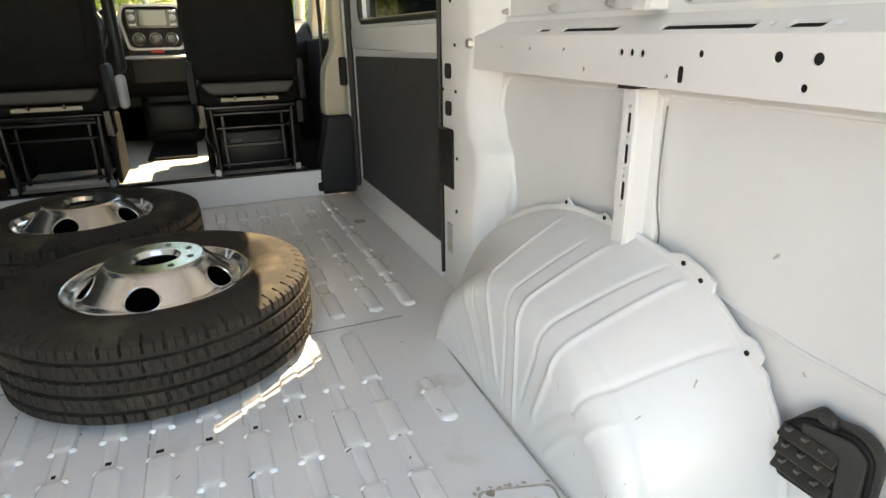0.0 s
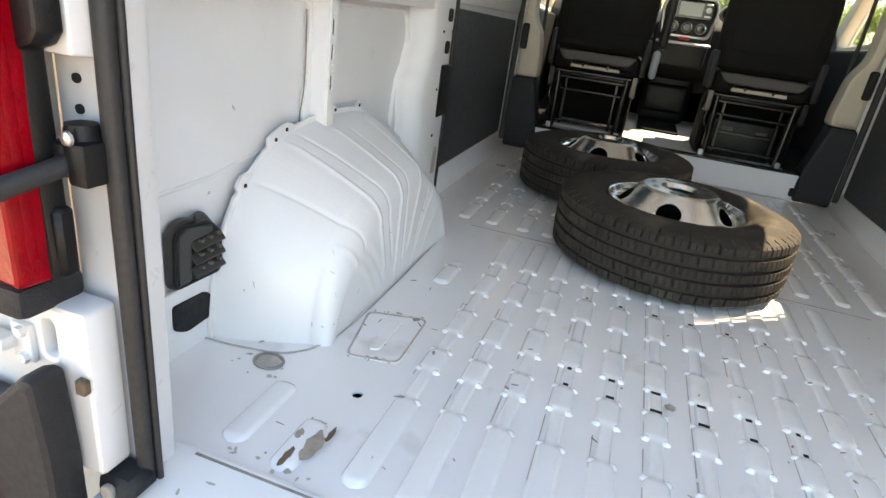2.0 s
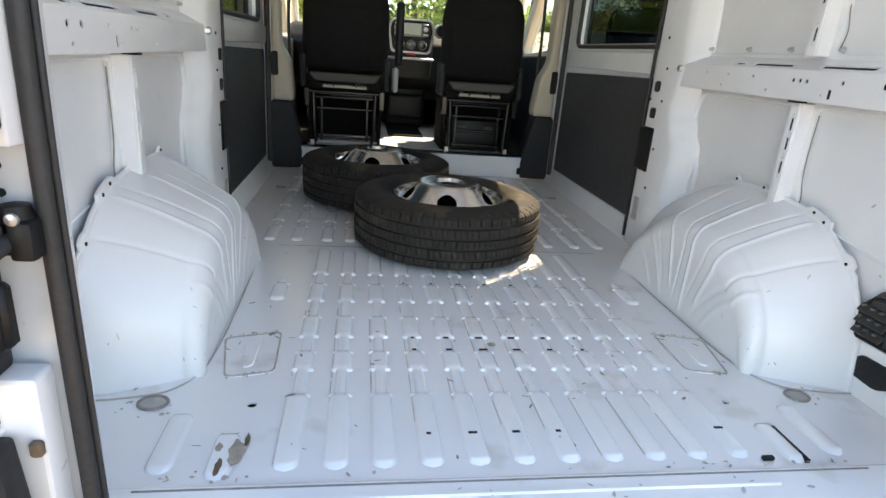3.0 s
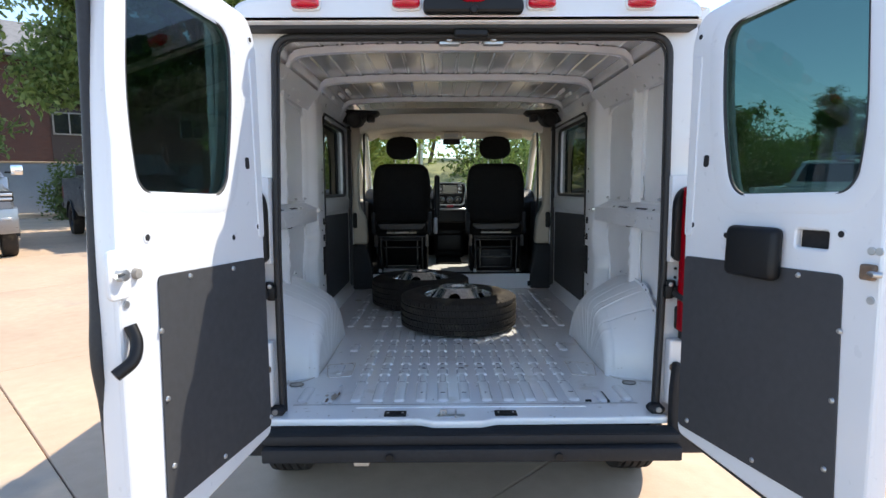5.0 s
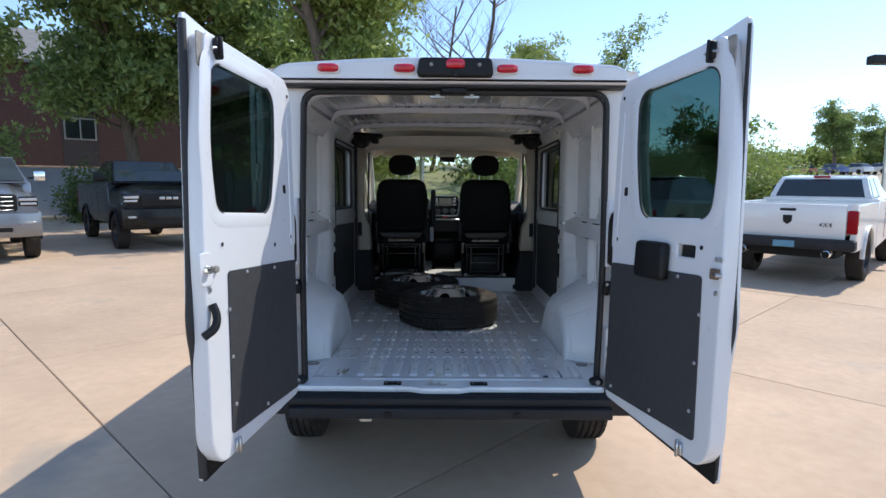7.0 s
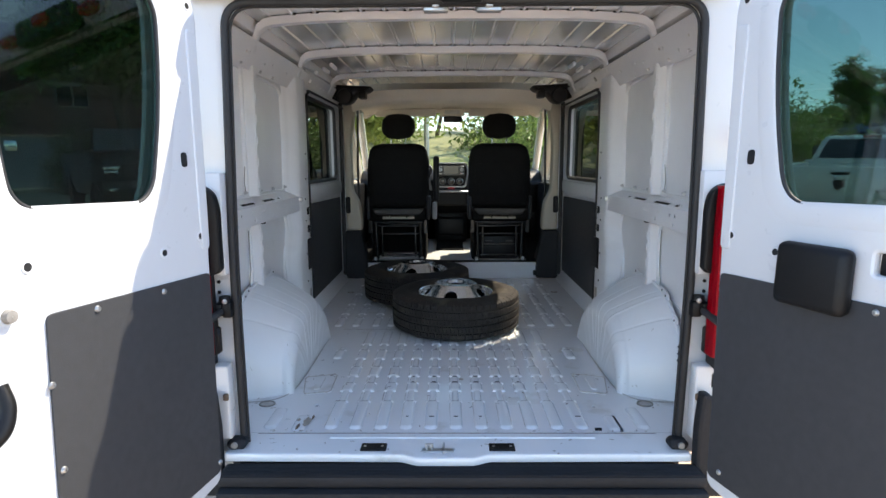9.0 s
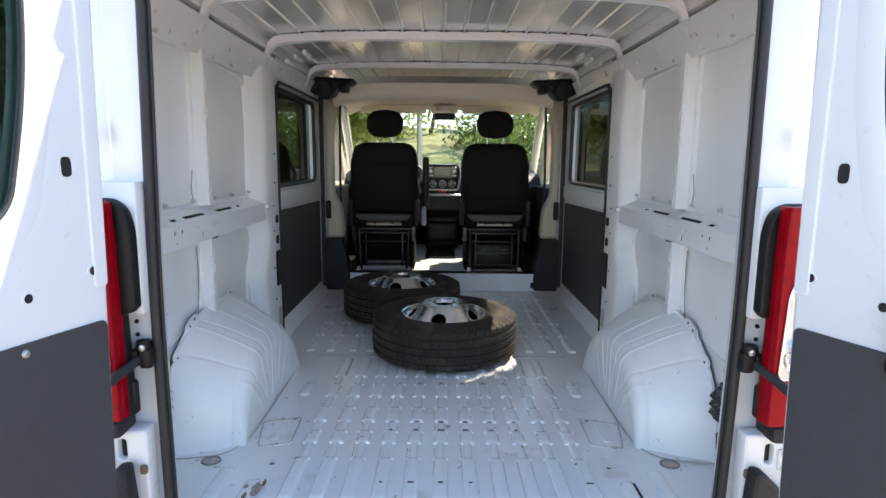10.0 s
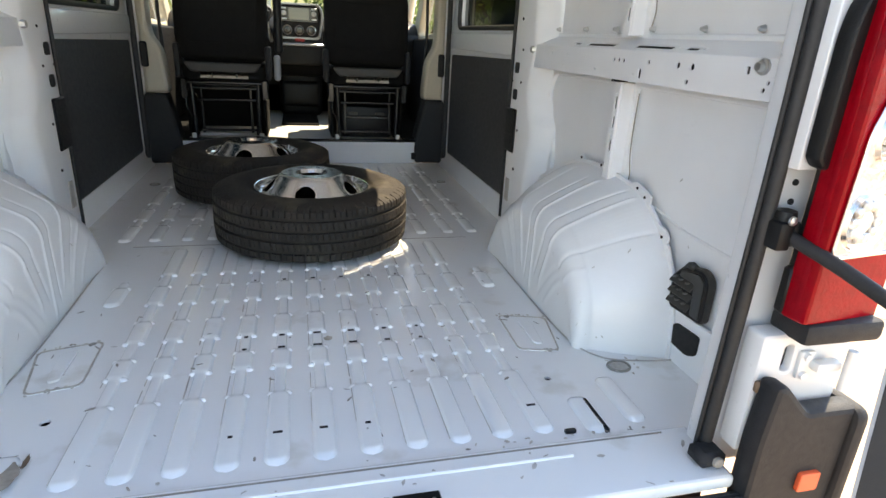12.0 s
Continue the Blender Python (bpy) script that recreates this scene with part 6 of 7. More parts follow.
def shrub(x, y, rx, ry, h, n, size, seed, label, leafm=None, name="bush"):
    """A leafy bush: leaves gathered on many short stems."""
    g = LOT @ Vector((x, y, min(7.0, lift(x, y)) - 0.05))
    t = thing(name, label, "bush", Matrix.Translation(g))
    nr = np.random.RandomState(seed)
    k = 150
    a = nr.uniform(0, 2 * np.pi, k)
    rr = np.sqrt(nr.uniform(0, 1, k))
    tip = np.stack((rx * rr * np.cos(a), ry * rr * np.sin(a), h * (1 - 0.55 * rr ** 2) * nr.uniform(0.55, 1.05, k)), axis=1)
    stems = [tube([(p[0] * 0.3, p[1] * 0.3, 0), (p[0] * 0.7, p[1] * 0.7, p[2] * 0.5), tuple(p)], 0.015, res=0) for p in tip[:30] * 0.8]
    part("stems", join(stems), BARK, t, smooth=0)
    i = nr.randint(0, k, n)
    f = nr.uniform(0.15, 1.0, (n, 1))
    c = tip[i] * np.concatenate((0.3 + 0.7 * f, 0.3 + 0.7 * f, f), axis=1) + nr.normal(0, 1, (n, 3)) * np.array((0.13 * rx, 0.13 * ry, 0.09 * h))
    c[:, 2] = np.maximum(c[:, 2], 0.03)
    d1 = nr.normal(0, 1, (n, 3))
    d1 /= np.linalg.norm(d1, axis=1)[:, None]
    d2 = np.cross(d1, nr.normal(0, 1, (n, 3)))
    d2 /= np.linalg.norm(d2, axis=1)[:, None]
    sz = size * nr.uniform(0.6, 1.3, (n, 1))
    v = np.stack((c - d1 * sz, c + d2 * sz * 0.45, c + d1 * sz, c - d2 * sz * 0.45), axis=1).reshape(-1, 3)
    me = bpy.data.meshes.new("foliage")
    me.from_pydata(v.tolist(), [], np.arange(n * 4).reshape(-1, 4).tolist())
    part("foliage", me, leafm or LEAF, t, smooth=0)
    return t


# ---- pickup trucks ----
def car_paint(name, c, metal=0.0, rough=0.3):
    return mat(name, c, rough, metal=metal, var=0.06, scale=3, coat=0.8)


P_WHITE = car_paint("truck_white", (0.72, 0.71, 0.68))
P_BLACK = mat("truck_black", (0.009, 0.009, 0.0092), 0.28, var=0.1, scale=3, spec=0.25, coat=0.1)
P_SILVER = car_paint("truck_silver", (0.24, 0.25, 0.265), 0.6)
P_GREY = car_paint("suv_grey", (0.22, 0.24, 0.25), 0.5)
SCREEN = mat("windscreen_glass", (0.045, 0.052, 0.046), 0.05, var=0.3, scale=2, spec=0.4)
GLASSDARK = mat("car_glass", (0.02, 0.025, 0.025), 0.04, var=0.1, spec=0.9)


def road_wheel(parent, x, y, r=0.43, rim_m=None):
    w = part("wheel", at(lathe([(r * 0.6, 0.10), (r * 0.66, 0.13), (r * 0.9, 0.135), (r * 0.97, 0.12), (r, 0.09), (r, -0.09), (r * 0.97, -0.12), (r * 0.9, -0.135), (r * 0.6, -0.12)], 40),
                           Matrix.Translation((x, y, r)) @ pose(0, 0, 0, 0, 90, 0)), TYRE, parent, "black truck tyre")
    rim = part("rim", at(lathe([(r * 0.62, 0.10), (r * 0.58, 0.11), (r * 0.52, 0.06), (r * 0.25, 0.085), (r * 0.12, 0.10), (0.001, 0.10)], 30),
                         Matrix.Translation((x, y, r)) @ pose(0, 0, 0, 0, 90 if x > 0 else -90, 0)), rim_m or STEEL, w, "wheel rim")
    for k in range(6):
        a = 2 * math.pi * k / 6
        part("rim_opening", at(lathe([(0.05, 0.0), (0.045, 0.004), (0.001, 0.003)], 10), Matrix.Translation((x, y, r)) @ pose(0, 0, 0, 0, 90 if x > 0 else -90, 0) @ Matrix.Translation((r * 0.38 * math.cos(a), r * 0.38 * math.sin(a), 0.085))), DARK, rim)


def lettering(text, size, depth):
    cu = bpy.data.curves.new("text", "FONT")
    cu.body, cu.size, cu.extrude, cu.space_character = text, size, depth, 1.15
    ob = bpy.data.objects.new("text", cu)
    me = bpy.data.meshes.new_from_object(ob)
    bpy.data.objects.remove(ob)
    bpy.data.curves.remove(cu)
    return me


def pickup(m, paint, label, heavy=False, trim=None, group="parked pickup trucks"):
    """A crew cab pickup: rear axle at the origin, front towards +y."""
    t = thing("pickup_truck", label, "pickup truck", m, group)
    trim = trim or CHROME
    wb = 3.75 if heavy else 3.55
    up = 0.14 if heavy else 0.06
    tall = 1.0 if heavy else 0.80
    half = 0.91 if heavy else 0.87
    lift_up = 0.11 if heavy else 0.0

    def wheel_arch_pts(c, z):
        return [(c + 0.52 * math.cos(a), z + 0.52 * math.sin(a)) for a in [math.pi - math.pi * i / 10 for i in range(11)]]
    lowz = 0.48 + up
    # bed
    bed = [(-1.18, lowz + 0.05), *[(yy, zz) for yy, zz in wheel_arch_pts(0, 0.42) if zz > lowz], (0.98, lowz), (0.98, 1.30 + up + lift_up), (-1.20, 1.30 + up + lift_up)]
    part("bed", join([at(plate(bed, (), 0.10, 0.03), on_x(0.93)), at(plate(bed, (), 0.10, 0.03), on_x(-0.93)), boxes([(-0.9, 0.9, -1.1, 0.95, 0.80 + up, 0.86 + up), (-0.9, 0.9, 0.90, 0.98, 0.8 + up, 1.28 + up)], 0.01)]), paint, t, "truck bed")
    tg = part("tailgate", boxes([(-0.83, 0.83, -1.235, -1.16, 0.72 + up, 1.29 + up)], 0.02, 2), paint, t, "tailgate")
    part("gate_handle", boxes([(-0.12, 0.12, -1.245, -1.23, 1.17 + up, 1.215 + up)], 0.008), PLASTIC, tg, "black tailgate handle")
    part("gate_badge", at(plate(rounded([(-0.07, 1.10), (0.07, 1.10), (0.065, 0.99), (0, 0.94), (-0.065, 0.99)], 0.01), (), 0.012, 0.003), Matrix.Translation((0, 0, up)) @ on_y(-1.24)), PLASTIC, tg, "dark shield badge")
    part("gate_lettering", at(lettering("4X4", 0.10, 0.006), Matrix.Translation((0.46, 0, 0.92 + up)) @ on_y(-1.238)), PLASTIC, tg, "dark lettering", smooth=0)
    rb = part("rear_bumper", boxes([(-1.0, 1.0, -1.38, -1.18, 0.55 + up, 0.73 + up)], 0.04, 2), BUMPERM if not heavy else trim, t, "dark rear bumper")
    part("plate_panel", boxes([(-0.16, 0.16, -1.388, -1.375, 0.57 + up, 0.68 + up)], 0.004), mat("plate_blue", (0.12, 0.28, 0.38), 0.5), rb, "blue registration plate")
    for sx in (-1, 1):
        part("tail_light", boxes([(sx * 0.91 - 0.075, sx * 0.91 + 0.075, -1.225, -1.10, 0.82 + up, 1.20 + up)], 0.025, 2), REDLENS, t, "red tail light")
        part("exhaust_tip", at(lathe([(0.055, 0.0), (0.065, 0.01), (0.068, 0.02), (0.065, 0.22)], 18), Matrix.Translation((sx * 0.62, -1.44, 0.49 + up)) @ pose(0, 0, 0, -90, 0, 0)), CHROME, t, "chrome exhaust tip")
    # cab and nose
    fr = wb + 0.95
    body = [(1.0, lowz - 0.06), *[(yy, zz) for yy, zz in wheel_arch_pts(wb, 0.44) if zz > lowz - 0.06], (fr - 0.10, lowz), (fr - 0.06, 0.75 + up), (fr - 0.06, 0.98 + up), (wb - 0.50, 0.98 + up), (wb - 0.58, 1.35 + up + lift_up), (1.0, 1.35 + up + lift_up)]
    shell = at(plate(body, (), 1.98, 0.05), on_x(0.0))
    for q in shell.vertices:
        k = max(0.0, (q.co.y - wb - 0.45) / 0.5)
        q.co.x *= 1 - 0.085 * k * k
    part("body", shell, paint, t, "cab body and nose")

    def hood(u, v):
        yy = wb - 0.62 + (fr - wb + 0.62) * v
        top = 1.37 + 0.7 * lift_up - (0.10 + 0.7 * lift_up) * v - (0.14 - 0.55 * lift_up) * max(0.0, v - 0.8) / 0.2 * max(0.0, v - 0.8) / 0.2
        side = 0.985 - 0.07 * max(0.0, v - 0.5) / 0.5 * max(0.0, v - 0.5) / 0.5
        q = 2 * u - 1
        k = max(0.0, 1 - abs(q) ** 7) ** 0.5
        bulge = 0.035 * max(0.0, min(1.0, (0.62 - abs(q)) / 0.08)) * min(1.0, v * 6)
        return (side * q, yy, 0.90 + up + (top - 0.90) * (0.62 * k + 0.38 * (k > 0)) + bulge - 0.05 * q * q)
    part("bonnet", grid(hood, 48, 24), paint, t, "bonnet with a raised centre", smooth=60)
    front = grid(lambda u, v: (hood(u, 1.0)[0], fr + 0.012 * (1 - (2 * u - 1) ** 2), 0.86 + up + (hood(u, 1.0)[2] - 0.86 - up) * v), 32, 4)
    part("nose_panel", front, paint, t, smooth=60)

    def cabin(u, v):
        prof = [(1.02, 1.33), (1.10, 1.60), (1.28, 1.86), (1.9, 1.92), (2.6, 1.90), (wb - 0.75, 1.62), (wb - 0.25, 1.34)]
        i = round(v * 6)
        yy, zz = prof[i]
        zz = 1.33 + (zz - 1.33) * tall
        w = half - 0.20 * max(0, (zz - 1.33)) / 0.59
        return ((2 * u - 1) * w, yy, zz + up + lift_up)
    roofm = join([grid(cabin, 8, 6)])
    for sx in (-1, 1):
        side = [cabin(0 if sx < 0 else 1, k / 6) for k in range(7)]
        vs = [roofm.verts.new(q) for q in side]
        roofm.faces.new(vs)
    part("cabin", roofm, paint, t, "crew cab roof", smooth=30)

    def on_side(pts, sx):
        me = bpy.data.meshes.new("pane")
        vv = []
        for yy, zz in pts:
            zz = 1.33 + (zz - 1.33) * tall
            w = half - 0.20 * max(0, (zz - 1.33)) / 0.59 + 0.008
            vv.append((sx * w, yy, zz + up + lift_up))
        me.from_pydata(vv, [], [list(range(len(vv)))])
        return me
    for sx in (-1, 1):
        part("side_window", on_side([(1.22, 1.40), (1.85, 1.40), (1.85, 1.85), (1.38, 1.80)], sx), GLASSDARK, t, "dark side window", smooth=0)
        part("side_window", on_side([(1.93, 1.40), (wb - 0.55, 1.40), (wb - 0.95, 1.70), (2.55, 1.84), (1.93, 1.86)], sx), GLASSDARK, t, "", smooth=0)
        for yy in (1.89, wb - 0.62):
            part("door_gap", boxes([(sx * 0.99 - 0.004, sx * 0.99 + 0.004, yy - 0.006, yy + 0.006, lowz + 0.1, 1.34 + up + lift_up)], 0.001), DARK, t)
        for yy in (1.78, 2.75):
            part("door_handle", boxes([(sx * 1.0 - 0.015, sx * 1.0 + 0.015, yy - 0.09, yy + 0.03, 1.16 + up, 1.19 + up)], 0.008), paint, t, "door handle")
        mi = part("side_mirror", boxes([(sx * 1.15 - 0.11, sx * 1.15 + 0.11, wb - 0.72, wb - 0.60, 1.38 + up + lift_up, 1.60 + up + lift_up)], 0.03, 2), PLASTIC if not heavy else trim, t, "side mirror")
        part("mirror_arm", boxes([(sx * 1.0 - 0.06, sx * 1.0 + 0.06, wb - 0.68, wb - 0.63, 1.42 + up + lift_up, 1.46 + up + lift_up)], 0.01), PLASTIC, mi)
        part("headlight", boxes([(sx * 0.775 - 0.165, sx * 0.775 + 0.165, fr - 0.22, fr + 0.025, 0.985 + up, 1.185 + up)], 0.04, 3), PLASTIC, t, "dark headlight housing")
        part("headlight_lens", boxes([(sx * 0.785 - 0.14, sx * 0.785 + 0.165, fr - 0.12, fr + 0.034, 1.095 + up, 1.155 + up), (sx * 0.795 - 0.12, sx * 0.795 + 0.15, fr - 0.12, fr + 0.034, 1.015 + up, 1.07 + up)], 0.014, 2), CLEARLENS, t, "clear headlight lens")
        part("fog_light", boxes([(sx * 0.80 - 0.09, sx * 0.80 + 0.09, fr - 0.01, fr + 0.05, 0.70 + up - 0.5 * lift_up, 0.75 + up - 0.5 * lift_up)], 0.01), CLEARLENS, t)
        for yy, rr in ((0, 0.50), (wb, 0.50)):
            fl = [(yy + (rr + 0.05) * math.cos(a), 0.43 + (rr + 0.05) * math.sin(a)) for a in [math.pi * i / 14 for i in range(15)]] + [(yy + rr * math.cos(a), 0.43 + rr * math.sin(a)) for a in [math.pi - math.pi * i / 14 for i in range(15)]]
            part("wheel_flare", at(plate(fl, (), 0.07, 0.01), on_x(sx * 0.985)), PLASTIC if heavy else paint, t, "wheel arch flare")
            road_wheel(t, sx * 0.86, yy, rim_m=BLACKSTEEL if trim is PLASTIC or not heavy else STEEL)
    rw = bpy.data.meshes.new("rear_window")
    rw.from_pydata([(sx, yy, 1.33 + (zz - 1.33) * tall + up + lift_up) for yy, zz, w in ((1.028, 1.39, half - 0.12), (1.090, 1.60, half - 0.17), (1.235, 1.81, half - 0.22)) for sx in (-w, w)], [], [(0, 1, 3, 2), (2, 3, 5, 4)])
    part("rear_window", rw, GLASSDARK, t, "dark rear window", smooth=0)
    part("roof_brake_light", boxes([(-0.14, 0.14, 1.20, 1.26, 1.33 + 0.52 * tall + up + lift_up, 1.33 + 0.565 * tall + up + lift_up)], 0.008), REDLENS, t, "red cab brake light")
    wsn = bpy.data.meshes.new("windscreen")
    y0, y1 = wb - 0.29, wb - 0.75
    wsn.from_pydata([(0.05 - half, y0, 1.33 + 0.055 * tall + up + lift_up), (half - 0.05, y0, 1.33 + 0.055 * tall + up + lift_up), (half - 0.13, y1, 1.33 + 0.315 * tall + up + lift_up), (0.13 - half, y1, 1.33 + 0.315 * tall + up + lift_up), (half - 0.20, 2.68, 1.33 + 0.55 * tall + up + lift_up), (0.20 - half, 2.68, 1.33 + 0.55 * tall + up + lift_up)], [], [(1, 0, 3, 2), (2, 3, 5, 4)])
    part("windscreen", wsn, SCREEN, t, "dark windscreen", smooth=0)
    gl = part("grille", boxes([(-0.60, 0.60, fr - 0.06, fr + 0.04, 0.89 + up, 1.235 + up)], 0.06, 4), PLASTIC, t, "black grille")
    part("grille_bar", boxes([(-0.21 + 0.15 * k, -0.09 + 0.15 * k, fr + 0.038, fr + 0.056, 1.07 + up, 1.135 + up) for k in range(3)], 0.012, 2), STEEL, gl, "pale badge bar")
    for k in range(4):
        part("grille_slat", boxes([(-0.53, 0.53, fr + 0.03, fr + 0.046, 0.915 + up + 0.085 * k, 0.93 + up + 0.085 * k)], 0.003), trim, gl)
    fb = part("front_bumper", at(grid(lambda u, v: ((2 * u - 1) * 0.99, fr + 0.09 - 0.16 * abs(2 * u - 1) ** 4 - (0.05, 0.0, 0.0, 0.02, 0.10)[round(v * 4)], ((0.38, 0.44, 0.66, 0.85, 0.885) if heavy else (0.50, 0.55, 0.74, 0.86, 0.885))[round(v * 4)] + up), 32, 4), IDENT), paint if heavy else trim, t, "front bumper")
    part("bumper_intake", boxes([(-0.5, 0.5, fr + 0.07, fr + 0.094, 0.60 + up - lift_up, 0.70 + up - lift_up)], 0.02), PLASTIC, fb)
    part("underbody", boxes([(-0.7, 0.7, -1.0, fr - 0.3, 0.38 + up, 0.60 + up)], 0.03), DARK, t)
    return t


def placed(x, y, hx, hy):
    """A pose on the lot at x, y, heading along hx, hy."""
    return LOT @ Matrix.Translation((x, y - 0.6, 0)) @ pose(0, 0, 0, 0, 0, math.degrees(math.atan2(-hx, hy)))


pickup(placed(6.68, 7.74, 0.69, 0.72), P_WHITE, "white four-wheel-drive pickup seen from behind, parked on the lot")
hx, hy = 0.65, -0.76
pickup(placed(-7.83 + 0.86 * 0.76 - 3.75 * hx, 11.02 + 0.86 * 0.65 - 3.75 * hy, hx, hy), P_BLACK, "black heavy pickup with a black grille, parked under the trees", True, PLASTIC)
pickup(placed(-8.86 - 0.86 * 0.76 - 3.75 * hx, 9.41 - 0.86 * 0.65 - 3.75 * hy, hx, hy), P_SILVER, "silver grey heavy pickup with chrome trim, parked on the lot", True, CHROME)


def passenger_car(x, y, yaw, paint, label, big=1.0, name="car"):
    g = LOT @ Vector((x, y, min(7.0, lift(x, y))))
    t = thing(name, label, "car", Matrix.Translation(g) @ pose(0, 0, 0, 0, 0, yaw) @ Matrix.Scale(big, 4), "parked cars far off")
    low = [(-2.2, 0.35), (-1.75, 0.35), *[(-1.4 + 0.36 * math.cos(a), 0.33 + 0.36 * math.sin(a)) for a in [math.pi - math.pi * i / 8 for i in range(9)]],
           *[(1.4 + 0.36 * math.cos(a), 0.33 + 0.36 * math.sin(a)) for a in [math.pi - math.pi * i / 8 for i in range(9)]], (2.2, 0.35), (2.25, 0.6), (2.1, 0.85), (1.0, 0.98), (-2.1, 1.0), (-2.25, 0.7)]
    part("body", at(plate(low, (), 1.76, 0.06), on_x(0)), paint, t)
    prof = [(-2.0, 0.98), (-1.5, 1.42), (-0.9, 1.5), (0.2, 1.48), (1.15, 0.97)]
    cab = grid(lambda u, v: ((2 * u - 1) * (0.84 - 0.2 * (prof[round(v * 4)][1] - 0.97) / 0.53), prof[round(v * 4)][0], prof[round(v * 4)][1]), 4, 4)
    bm = join([cab])
    for u in (0, 1):
        bm.faces.new([bm.verts.new(((2 * u - 1) * (0.84 - 0.2 * (z - 0.97) / 0.53), yy, z)) for yy, z in prof])
    part("cabin", bm, GLASSDARK, t, "dark car windows", smooth=0)
    part("roof", boxes([(-0.66, 0.66, -1.4, 0.2, 1.475, 1.52)], 0.02), paint, t)
    for sx in (-1, 1):
        for yy in (-1.4, 1.4):
            part("wheel", at(lathe([(0.001, 0.1), (0.2, 0.1), (0.32, 0.1), (0.33, 0.0), (0.32, -0.1)], 18), Matrix.Translation((sx * 0.8, yy, 0.33)) @ pose(0, 0, 0, 0, 90 * sx, 0)), TYRE, t)
    return t


P_RED = car_paint("car_red", (0.35, 0.02, 0.03))
P_BLUE = car_paint("car_blue", (0.05, 0.08, 0.25))
for x, yaw, paint, label in ((49.4, 75, P_RED, "dark red parked car far across the lot"), (54.0, 10, P_BLUE, "blue parked car far across the lot"), (57.4, 12, P_WHITE, "white parked car far across the lot"),
                            (60.8, 8, P_WHITE, "white parked car before the far trees"), (65.0, 14, P_SILVER, "silver parked car far across the lot")):
    passenger_car(x, 77.0, yaw, paint, label)
passenger_car(6.8, 13.4, -48, P_GREY, "grey sport utility vehicle parked ahead of the white pickup", 1.2, "sport_utility")

# trees round the lot
tree(-9.5, 21.0, 11.5, 4.6, 36000, 0.145, 11, "large leafy ash tree behind the parked pickups", LEAF, 0.34, 0.25, 12)
tree(-12.4, 20.0, 11.6, 3.0, 20000, 0.15, 12, "leafy ash tree overhanging the lot wall", LEAF, 0.3, 0.38, 11, 0.16)
tree(-3.4, 14.6, 9.6, 3.1, 40000, 0.105, 13, "dense drooping leafy tree behind the van", LEAF_Y, 0.34, 0.2, 14, 0.5)
tree(-7.0, 27.0, 13.0, 5.0, 24000, 0.19, 19, "tall leafy tree far behind the van", LEAF, 0.34, 0.25, 12)
tree(-17.6, 16.6, 8.6, 2.8, 11000, 0.13, 52, "leafy ash tree overhanging the parked pickups", LEAF, 0.26, 0.3, 10)
tree(2.2, 27.0, 17.0, 4.6, 0, 0.1, 14, "bare leafless tree behind the van", None, 0.17, 0.3, 12, -0.35)
tree(-0.8, 29.0, 16.0, 4.0, 0, 0.1, 24, "bare leafless tree with thin twigs", None, 0.14, 0.3, 11, -0.35)
tree(9.0, 34.0, 12.4, 2.6, 7000, 0.10, 15, "thin half-bare tree against the sky", LEAF, 0.2, 0.4, 9)
tree(6.0, 34.0, 12.4, 2.2, 6000, 0.11, 17, "small leafy tree behind the van", LEAF_Y, 0.16, 0.4, 8, -0.2)
tree(62.0, 88.0, 10.2, 3.2, 20000, 0.17, 16, "round leafy tree beyond the far cars", LEAF, 0.3, 0.25, 12)
tree(72.0, 90.0, 9.0, 4.0, 22000, 0.18, 18, "leafy tree beyond the far cars", LEAF, 0.3, 0.2, 11)
tree(14.1, 27.5, 4.9, 2.0, 9000, 0.14, 51, "leafy tree at the lot's far side", LEAF, 0.16, 0.25, 10)
shrub(11.2, 17.0, 1.8, 1.8, 3.4, 24000, 0.055, 21, "tall green shrub beside the white pickup", LEAF_Y)
shrub(8.6, 18.5, 2.2, 2.0, 3.3, 24000, 0.060, 22, "tall green shrub seen past the open door", LEAF)
shrub(14.5, 20.0, 2.6, 2.2, 2.6, 15000, 0.065, 23, "green shrub at the lot's edge", LEAF_Y)
for k, (x, y, w, h) in enumerate(((50, 98, 7, 4.6), (59, 99, 7, 4.2), (67, 98, 6, 5.0), (76, 99, 7, 6.5), (84, 99, 7, 7.0), (41, 100, 8, 4.6), (30, 100, 9, 4.6))):
    shrub(x, y, w, 4, h, 9000, 0.26, 30 + k, "distant clump of green trees beyond the lot", LEAF if k % 2 else LEAF_Y)
# dry grass bank ahead of the van
GRASS = mat("dry_yellow_grass", (0.42, 0.40, 0.22), 0.95, var=0.3, scale=0.8, bump=0.6, bscale=14, stain=(0.20, 0.24, 0.09), stain_scale=0.5, stain_cut=0.52)


def bank_fn(u, v):
    x, f = -10 + 18 * u, v * v * (3 - 2 * v)
    end = min(1.0, 5 * u, 5 * (1 - u))
    return (x, 18 + 15 * v, -0.08 + (2.7 * f + 0.12 * noise.noise((x * 0.5, v * 6, 1))) * end)


bank = part("grass_bank", grid(bank_fn, 60, 40), GRASS)
bank.matrix_world = LOT
tagged(bank, "pale dry grass bank rising beyond the lot", "ground", kind="structure")
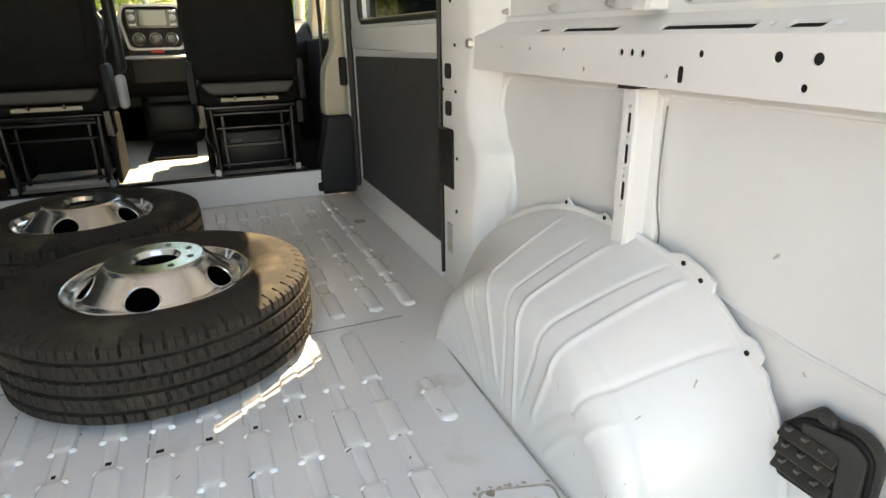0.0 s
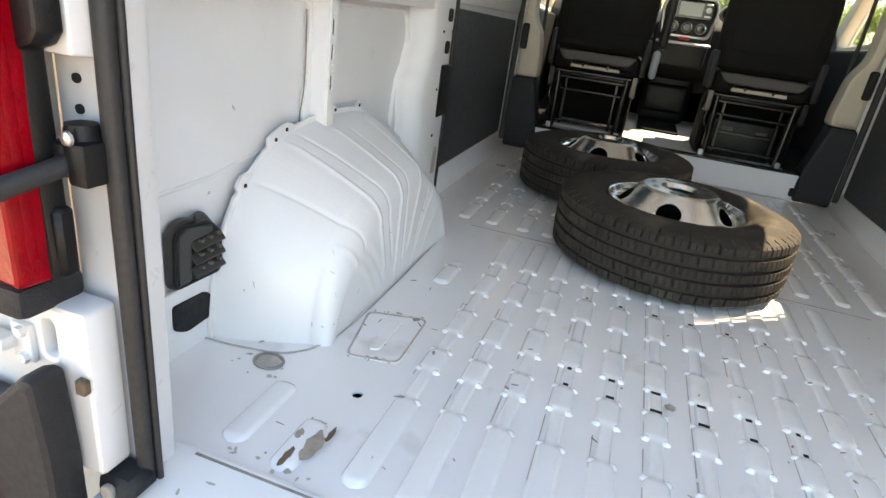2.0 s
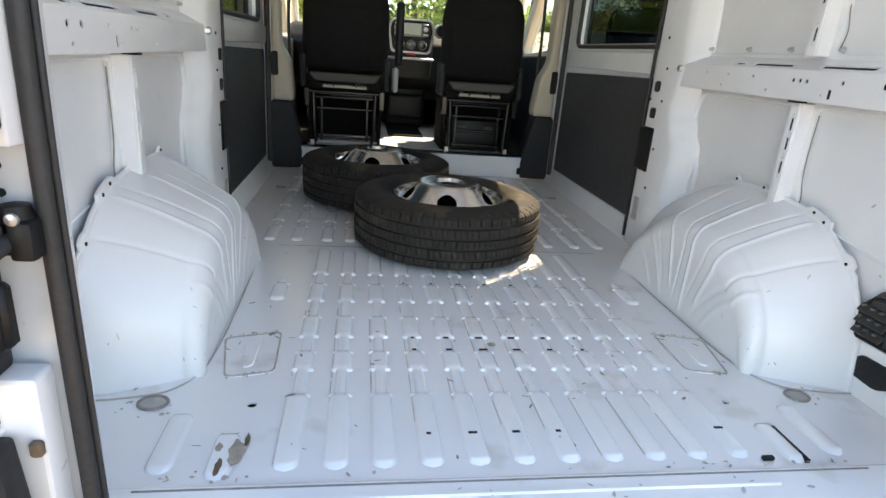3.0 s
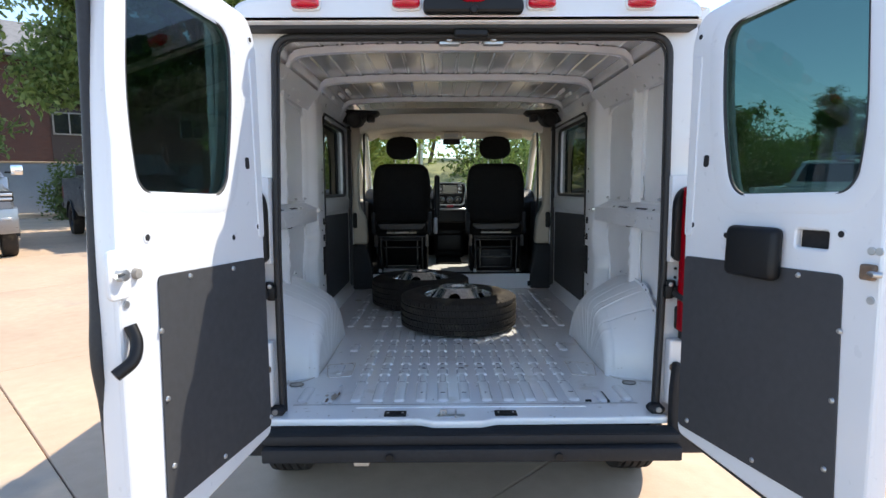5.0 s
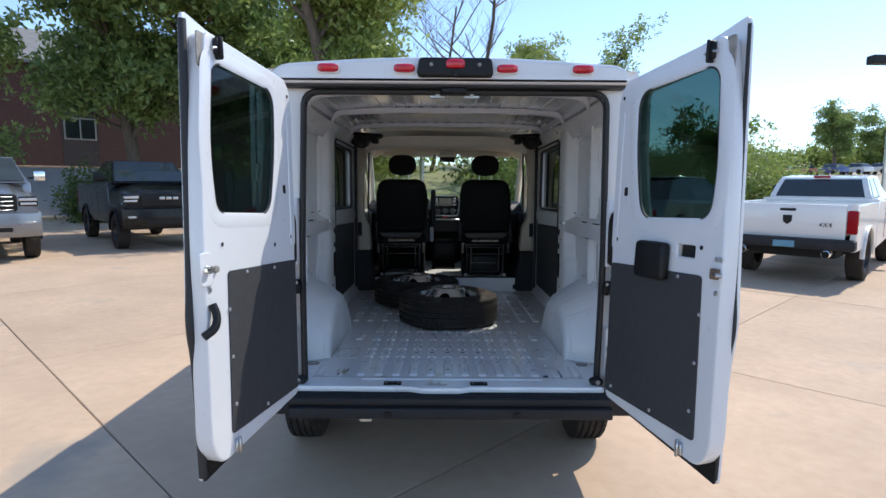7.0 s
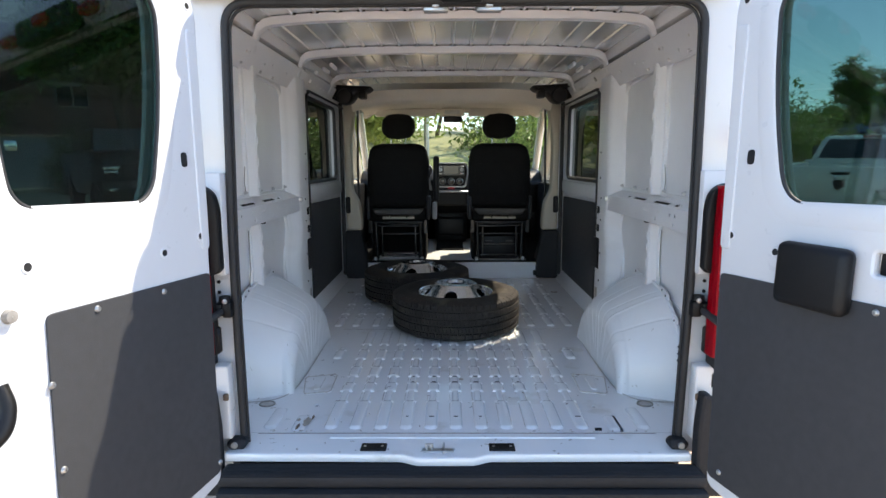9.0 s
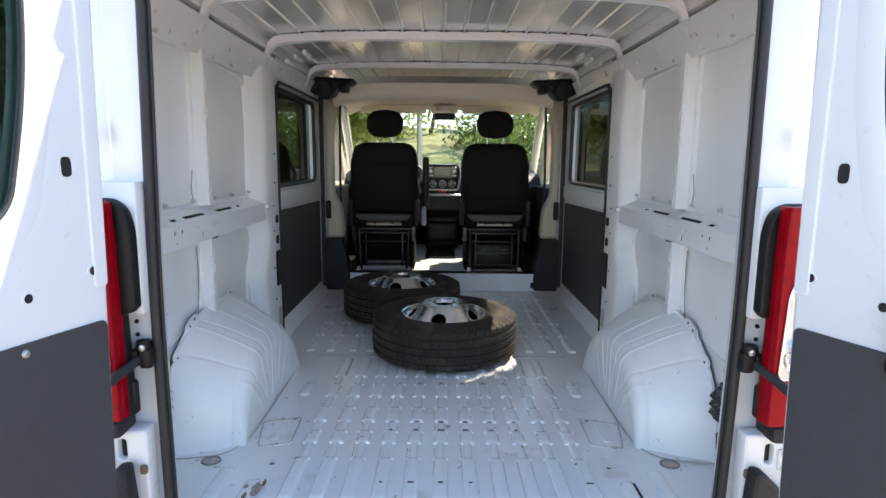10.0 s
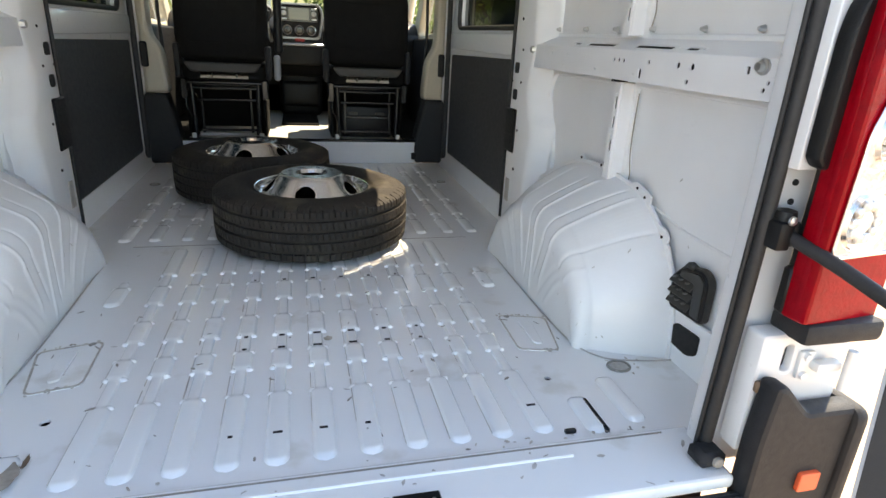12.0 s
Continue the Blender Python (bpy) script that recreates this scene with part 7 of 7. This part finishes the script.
# bushes seen through the windscreen
shrub(0.5, 9.6, 0.75, 0.6, 0.95, 4000, 0.045, 41, "clipped dark green bush ahead of the van", LEAF_D)
shrub(-4.5, 29.0, 4.5, 1.8, 6.2, 5000, 0.15, 44, "yellow green trees above the grass bank", LEAF_Y)
shrub(3.6, 27.0, 3.6, 1.8, 6.0, 5000, 0.15, 46, "dark leafy trees above the grass bank", LEAF_D)
shrub(-2.0, 17.4, 1.9, 0.9, 1.0, 3500, 0.07, 42, "yellow green hedge across the lot", LEAF_Y)
shrub(2.2, 13.0, 1.8, 1.2, 3.6, 11000, 0.060, 43, "leafy bush ahead of the van", LEAF)
shrub(-13.7, 18.9, 1.3, 1.0, 2.6, 5000, 0.08, 45, "dark green bush before the grey wall", LEAF_D)

# light poles
lp = thing("street_lamp", "grey steel lot lamp on a tall pole", "street lamp", LOT @ Matrix.Translation((-0.75, 17.0, 0)), "lot lamps")
part("pole", tube([(0, 0, -0.02), (0, 0, 4.4)], 0.085), STEEL, lp)
part("head", boxes([(-0.3, 0.3, -0.2, 0.2, 4.35, 4.45)], 0.02), STEEL, lp)
lp2 = thing("street_lamp", "dark lamp head on a lot pole", "street lamp", LOT @ Matrix.Translation((15.55, 17.4, 0)), "lot lamps")
part("pole", tube([(0.4, 0, -0.02), (0.4, 0, 6.0)], 0.07), STEEL, lp2)
part("head", boxes([(-0.5, 0.5, -0.2, 0.2, 5.9, 6.2)], 0.02), BUMPERM, lp2)

# brick building and grey wall to the left
BRICK = bpy.data.materials.new("red_brown_brick")
BRICK.use_nodes = True
bn, bl = BRICK.node_tree.nodes, BRICK.node_tree.links
bt, btc = bn.new("ShaderNodeTexBrick"), bn.new("ShaderNodeTexCoord")
bt.inputs["Color1"].default_value, bt.inputs["Color2"].default_value, bt.inputs["Mortar"].default_value = (0.105, 0.042, 0.030, 1), (0.078, 0.034, 0.026, 1), (0.11, 0.085, 0.072, 1)
bt.inputs["Scale"].default_value = 1.0
bt.inputs["Brick Width"].default_value, bt.inputs["Row Height"].default_value, bt.inputs["Mortar Size"].default_value = 0.22, 0.075, 0.006
bmap = bn.new("ShaderNodeMapping")
bmap.inputs["Rotation"].default_value = (radians(90), 0, 0)
bl.new(btc.outputs["Object"], bmap.inputs["Vector"])
bl.new(bmap.outputs[0], bt.inputs["Vector"])
bl.new(bt.outputs["Color"], bn["Principled BSDF"].inputs["Base Color"])
bn["Principled BSDF"].inputs["Roughness"].default_value = 0.9
SHINGLE = mat("grey_shingles", (0.22, 0.21, 0.20), 0.9, var=0.25, scale=4, bump=0.5, bscale=14)
GREYWALL = mat("blue_grey_block_wall", (0.28, 0.31, 0.36), 0.9, var=0.12, scale=1.2, bump=0.3, bscale=30)
ang = math.degrees(math.atan2(0.65, 0.76))
wm = LOT @ Matrix.Translation((-16.5, 22.2, 0)) @ pose(0, 0, 0, 0, 0, ang)
gw = thing("block_wall", "low blue grey block wall along the lot", "wall", wm)
for k in range(10):
    part("wall_panel", boxes([(-18 + 3.6 * k, -14.44 + 3.6 * k, -0.1, 0.1, -0.3, 2.15)], 0.01), GREYWALL, gw)
part("wall_coping", boxes([(-18, 18, -0.14, 0.14, 2.15, 2.23)], 0.01), CONCRETE, gw)
part("planting_bed", boxes([(-18, 18, -2.2, -0.1, -0.2, 0.08)], 0.05), EARTH, gw)
part("kerb", boxes([(-18, 18, -2.4, -2.2, -0.2, 0.14)], 0.03), CONCRETE, gw)
hm = LOT @ Matrix.Translation((-21.0, 30.5, 0)) @ pose(0, 0, 0, 0, 0, ang)
house = thing("apartment_building", "two-storey red brown brick building with a shingle roof", "building", hm)
part("wall", boxes([(-14, 14, 0, 10, -0.5, 8.0)], 0.02), BRICK, house)
part("roof", at(plate([(-0.7, 7.9), (5, 10.6), (10.7, 7.9), (10.7, 8.05), (5, 10.85), (-0.7, 8.05)], (), 29.5, 0.01), Matrix.Translation((0, 0, 0)) @ on_x(0)), SHINGLE, house, "grey shingle roof")
part("wall_infill", boxes([(-1.0, 0.8, -0.05, 0.0, 0.0, 7.9)], 0.01), mat("dark_brown_panel", (0.06, 0.045, 0.04), 0.8), house, "dark brown panel strip")
for x in (-7.5, -0.1, 6.6):
    for z in (1.7, 4.55, 7.1):
        w = part("window", boxes([(x - 0.74, x + 0.74, -0.10, -0.05, z - 0.58, z + 0.58)], 0.01), GLASSDARK, house, "aluminium sliding window")
        part("window_frame", boxes([(x - 0.80, x + 0.80, -0.13, -0.06, z + 0.55, z + 0.63), (x - 0.80, x + 0.80, -0.13, -0.06, z - 0.63, z - 0.55), (x - 0.81, x - 0.73, -0.13, -0.06, z - 0.62, z + 0.62),
                                    (x + 0.73, x + 0.81, -0.13, -0.06, z - 0.62, z + 0.62), (x - 0.035, x + 0.035, -0.13, -0.06, z - 0.6, z + 0.6)], 0.004), STEEL, w, "pale aluminium frame")

# tag the small structure left
for ob in (bpy.data.objects["sun"],):
    ob["kind"] = "structure"
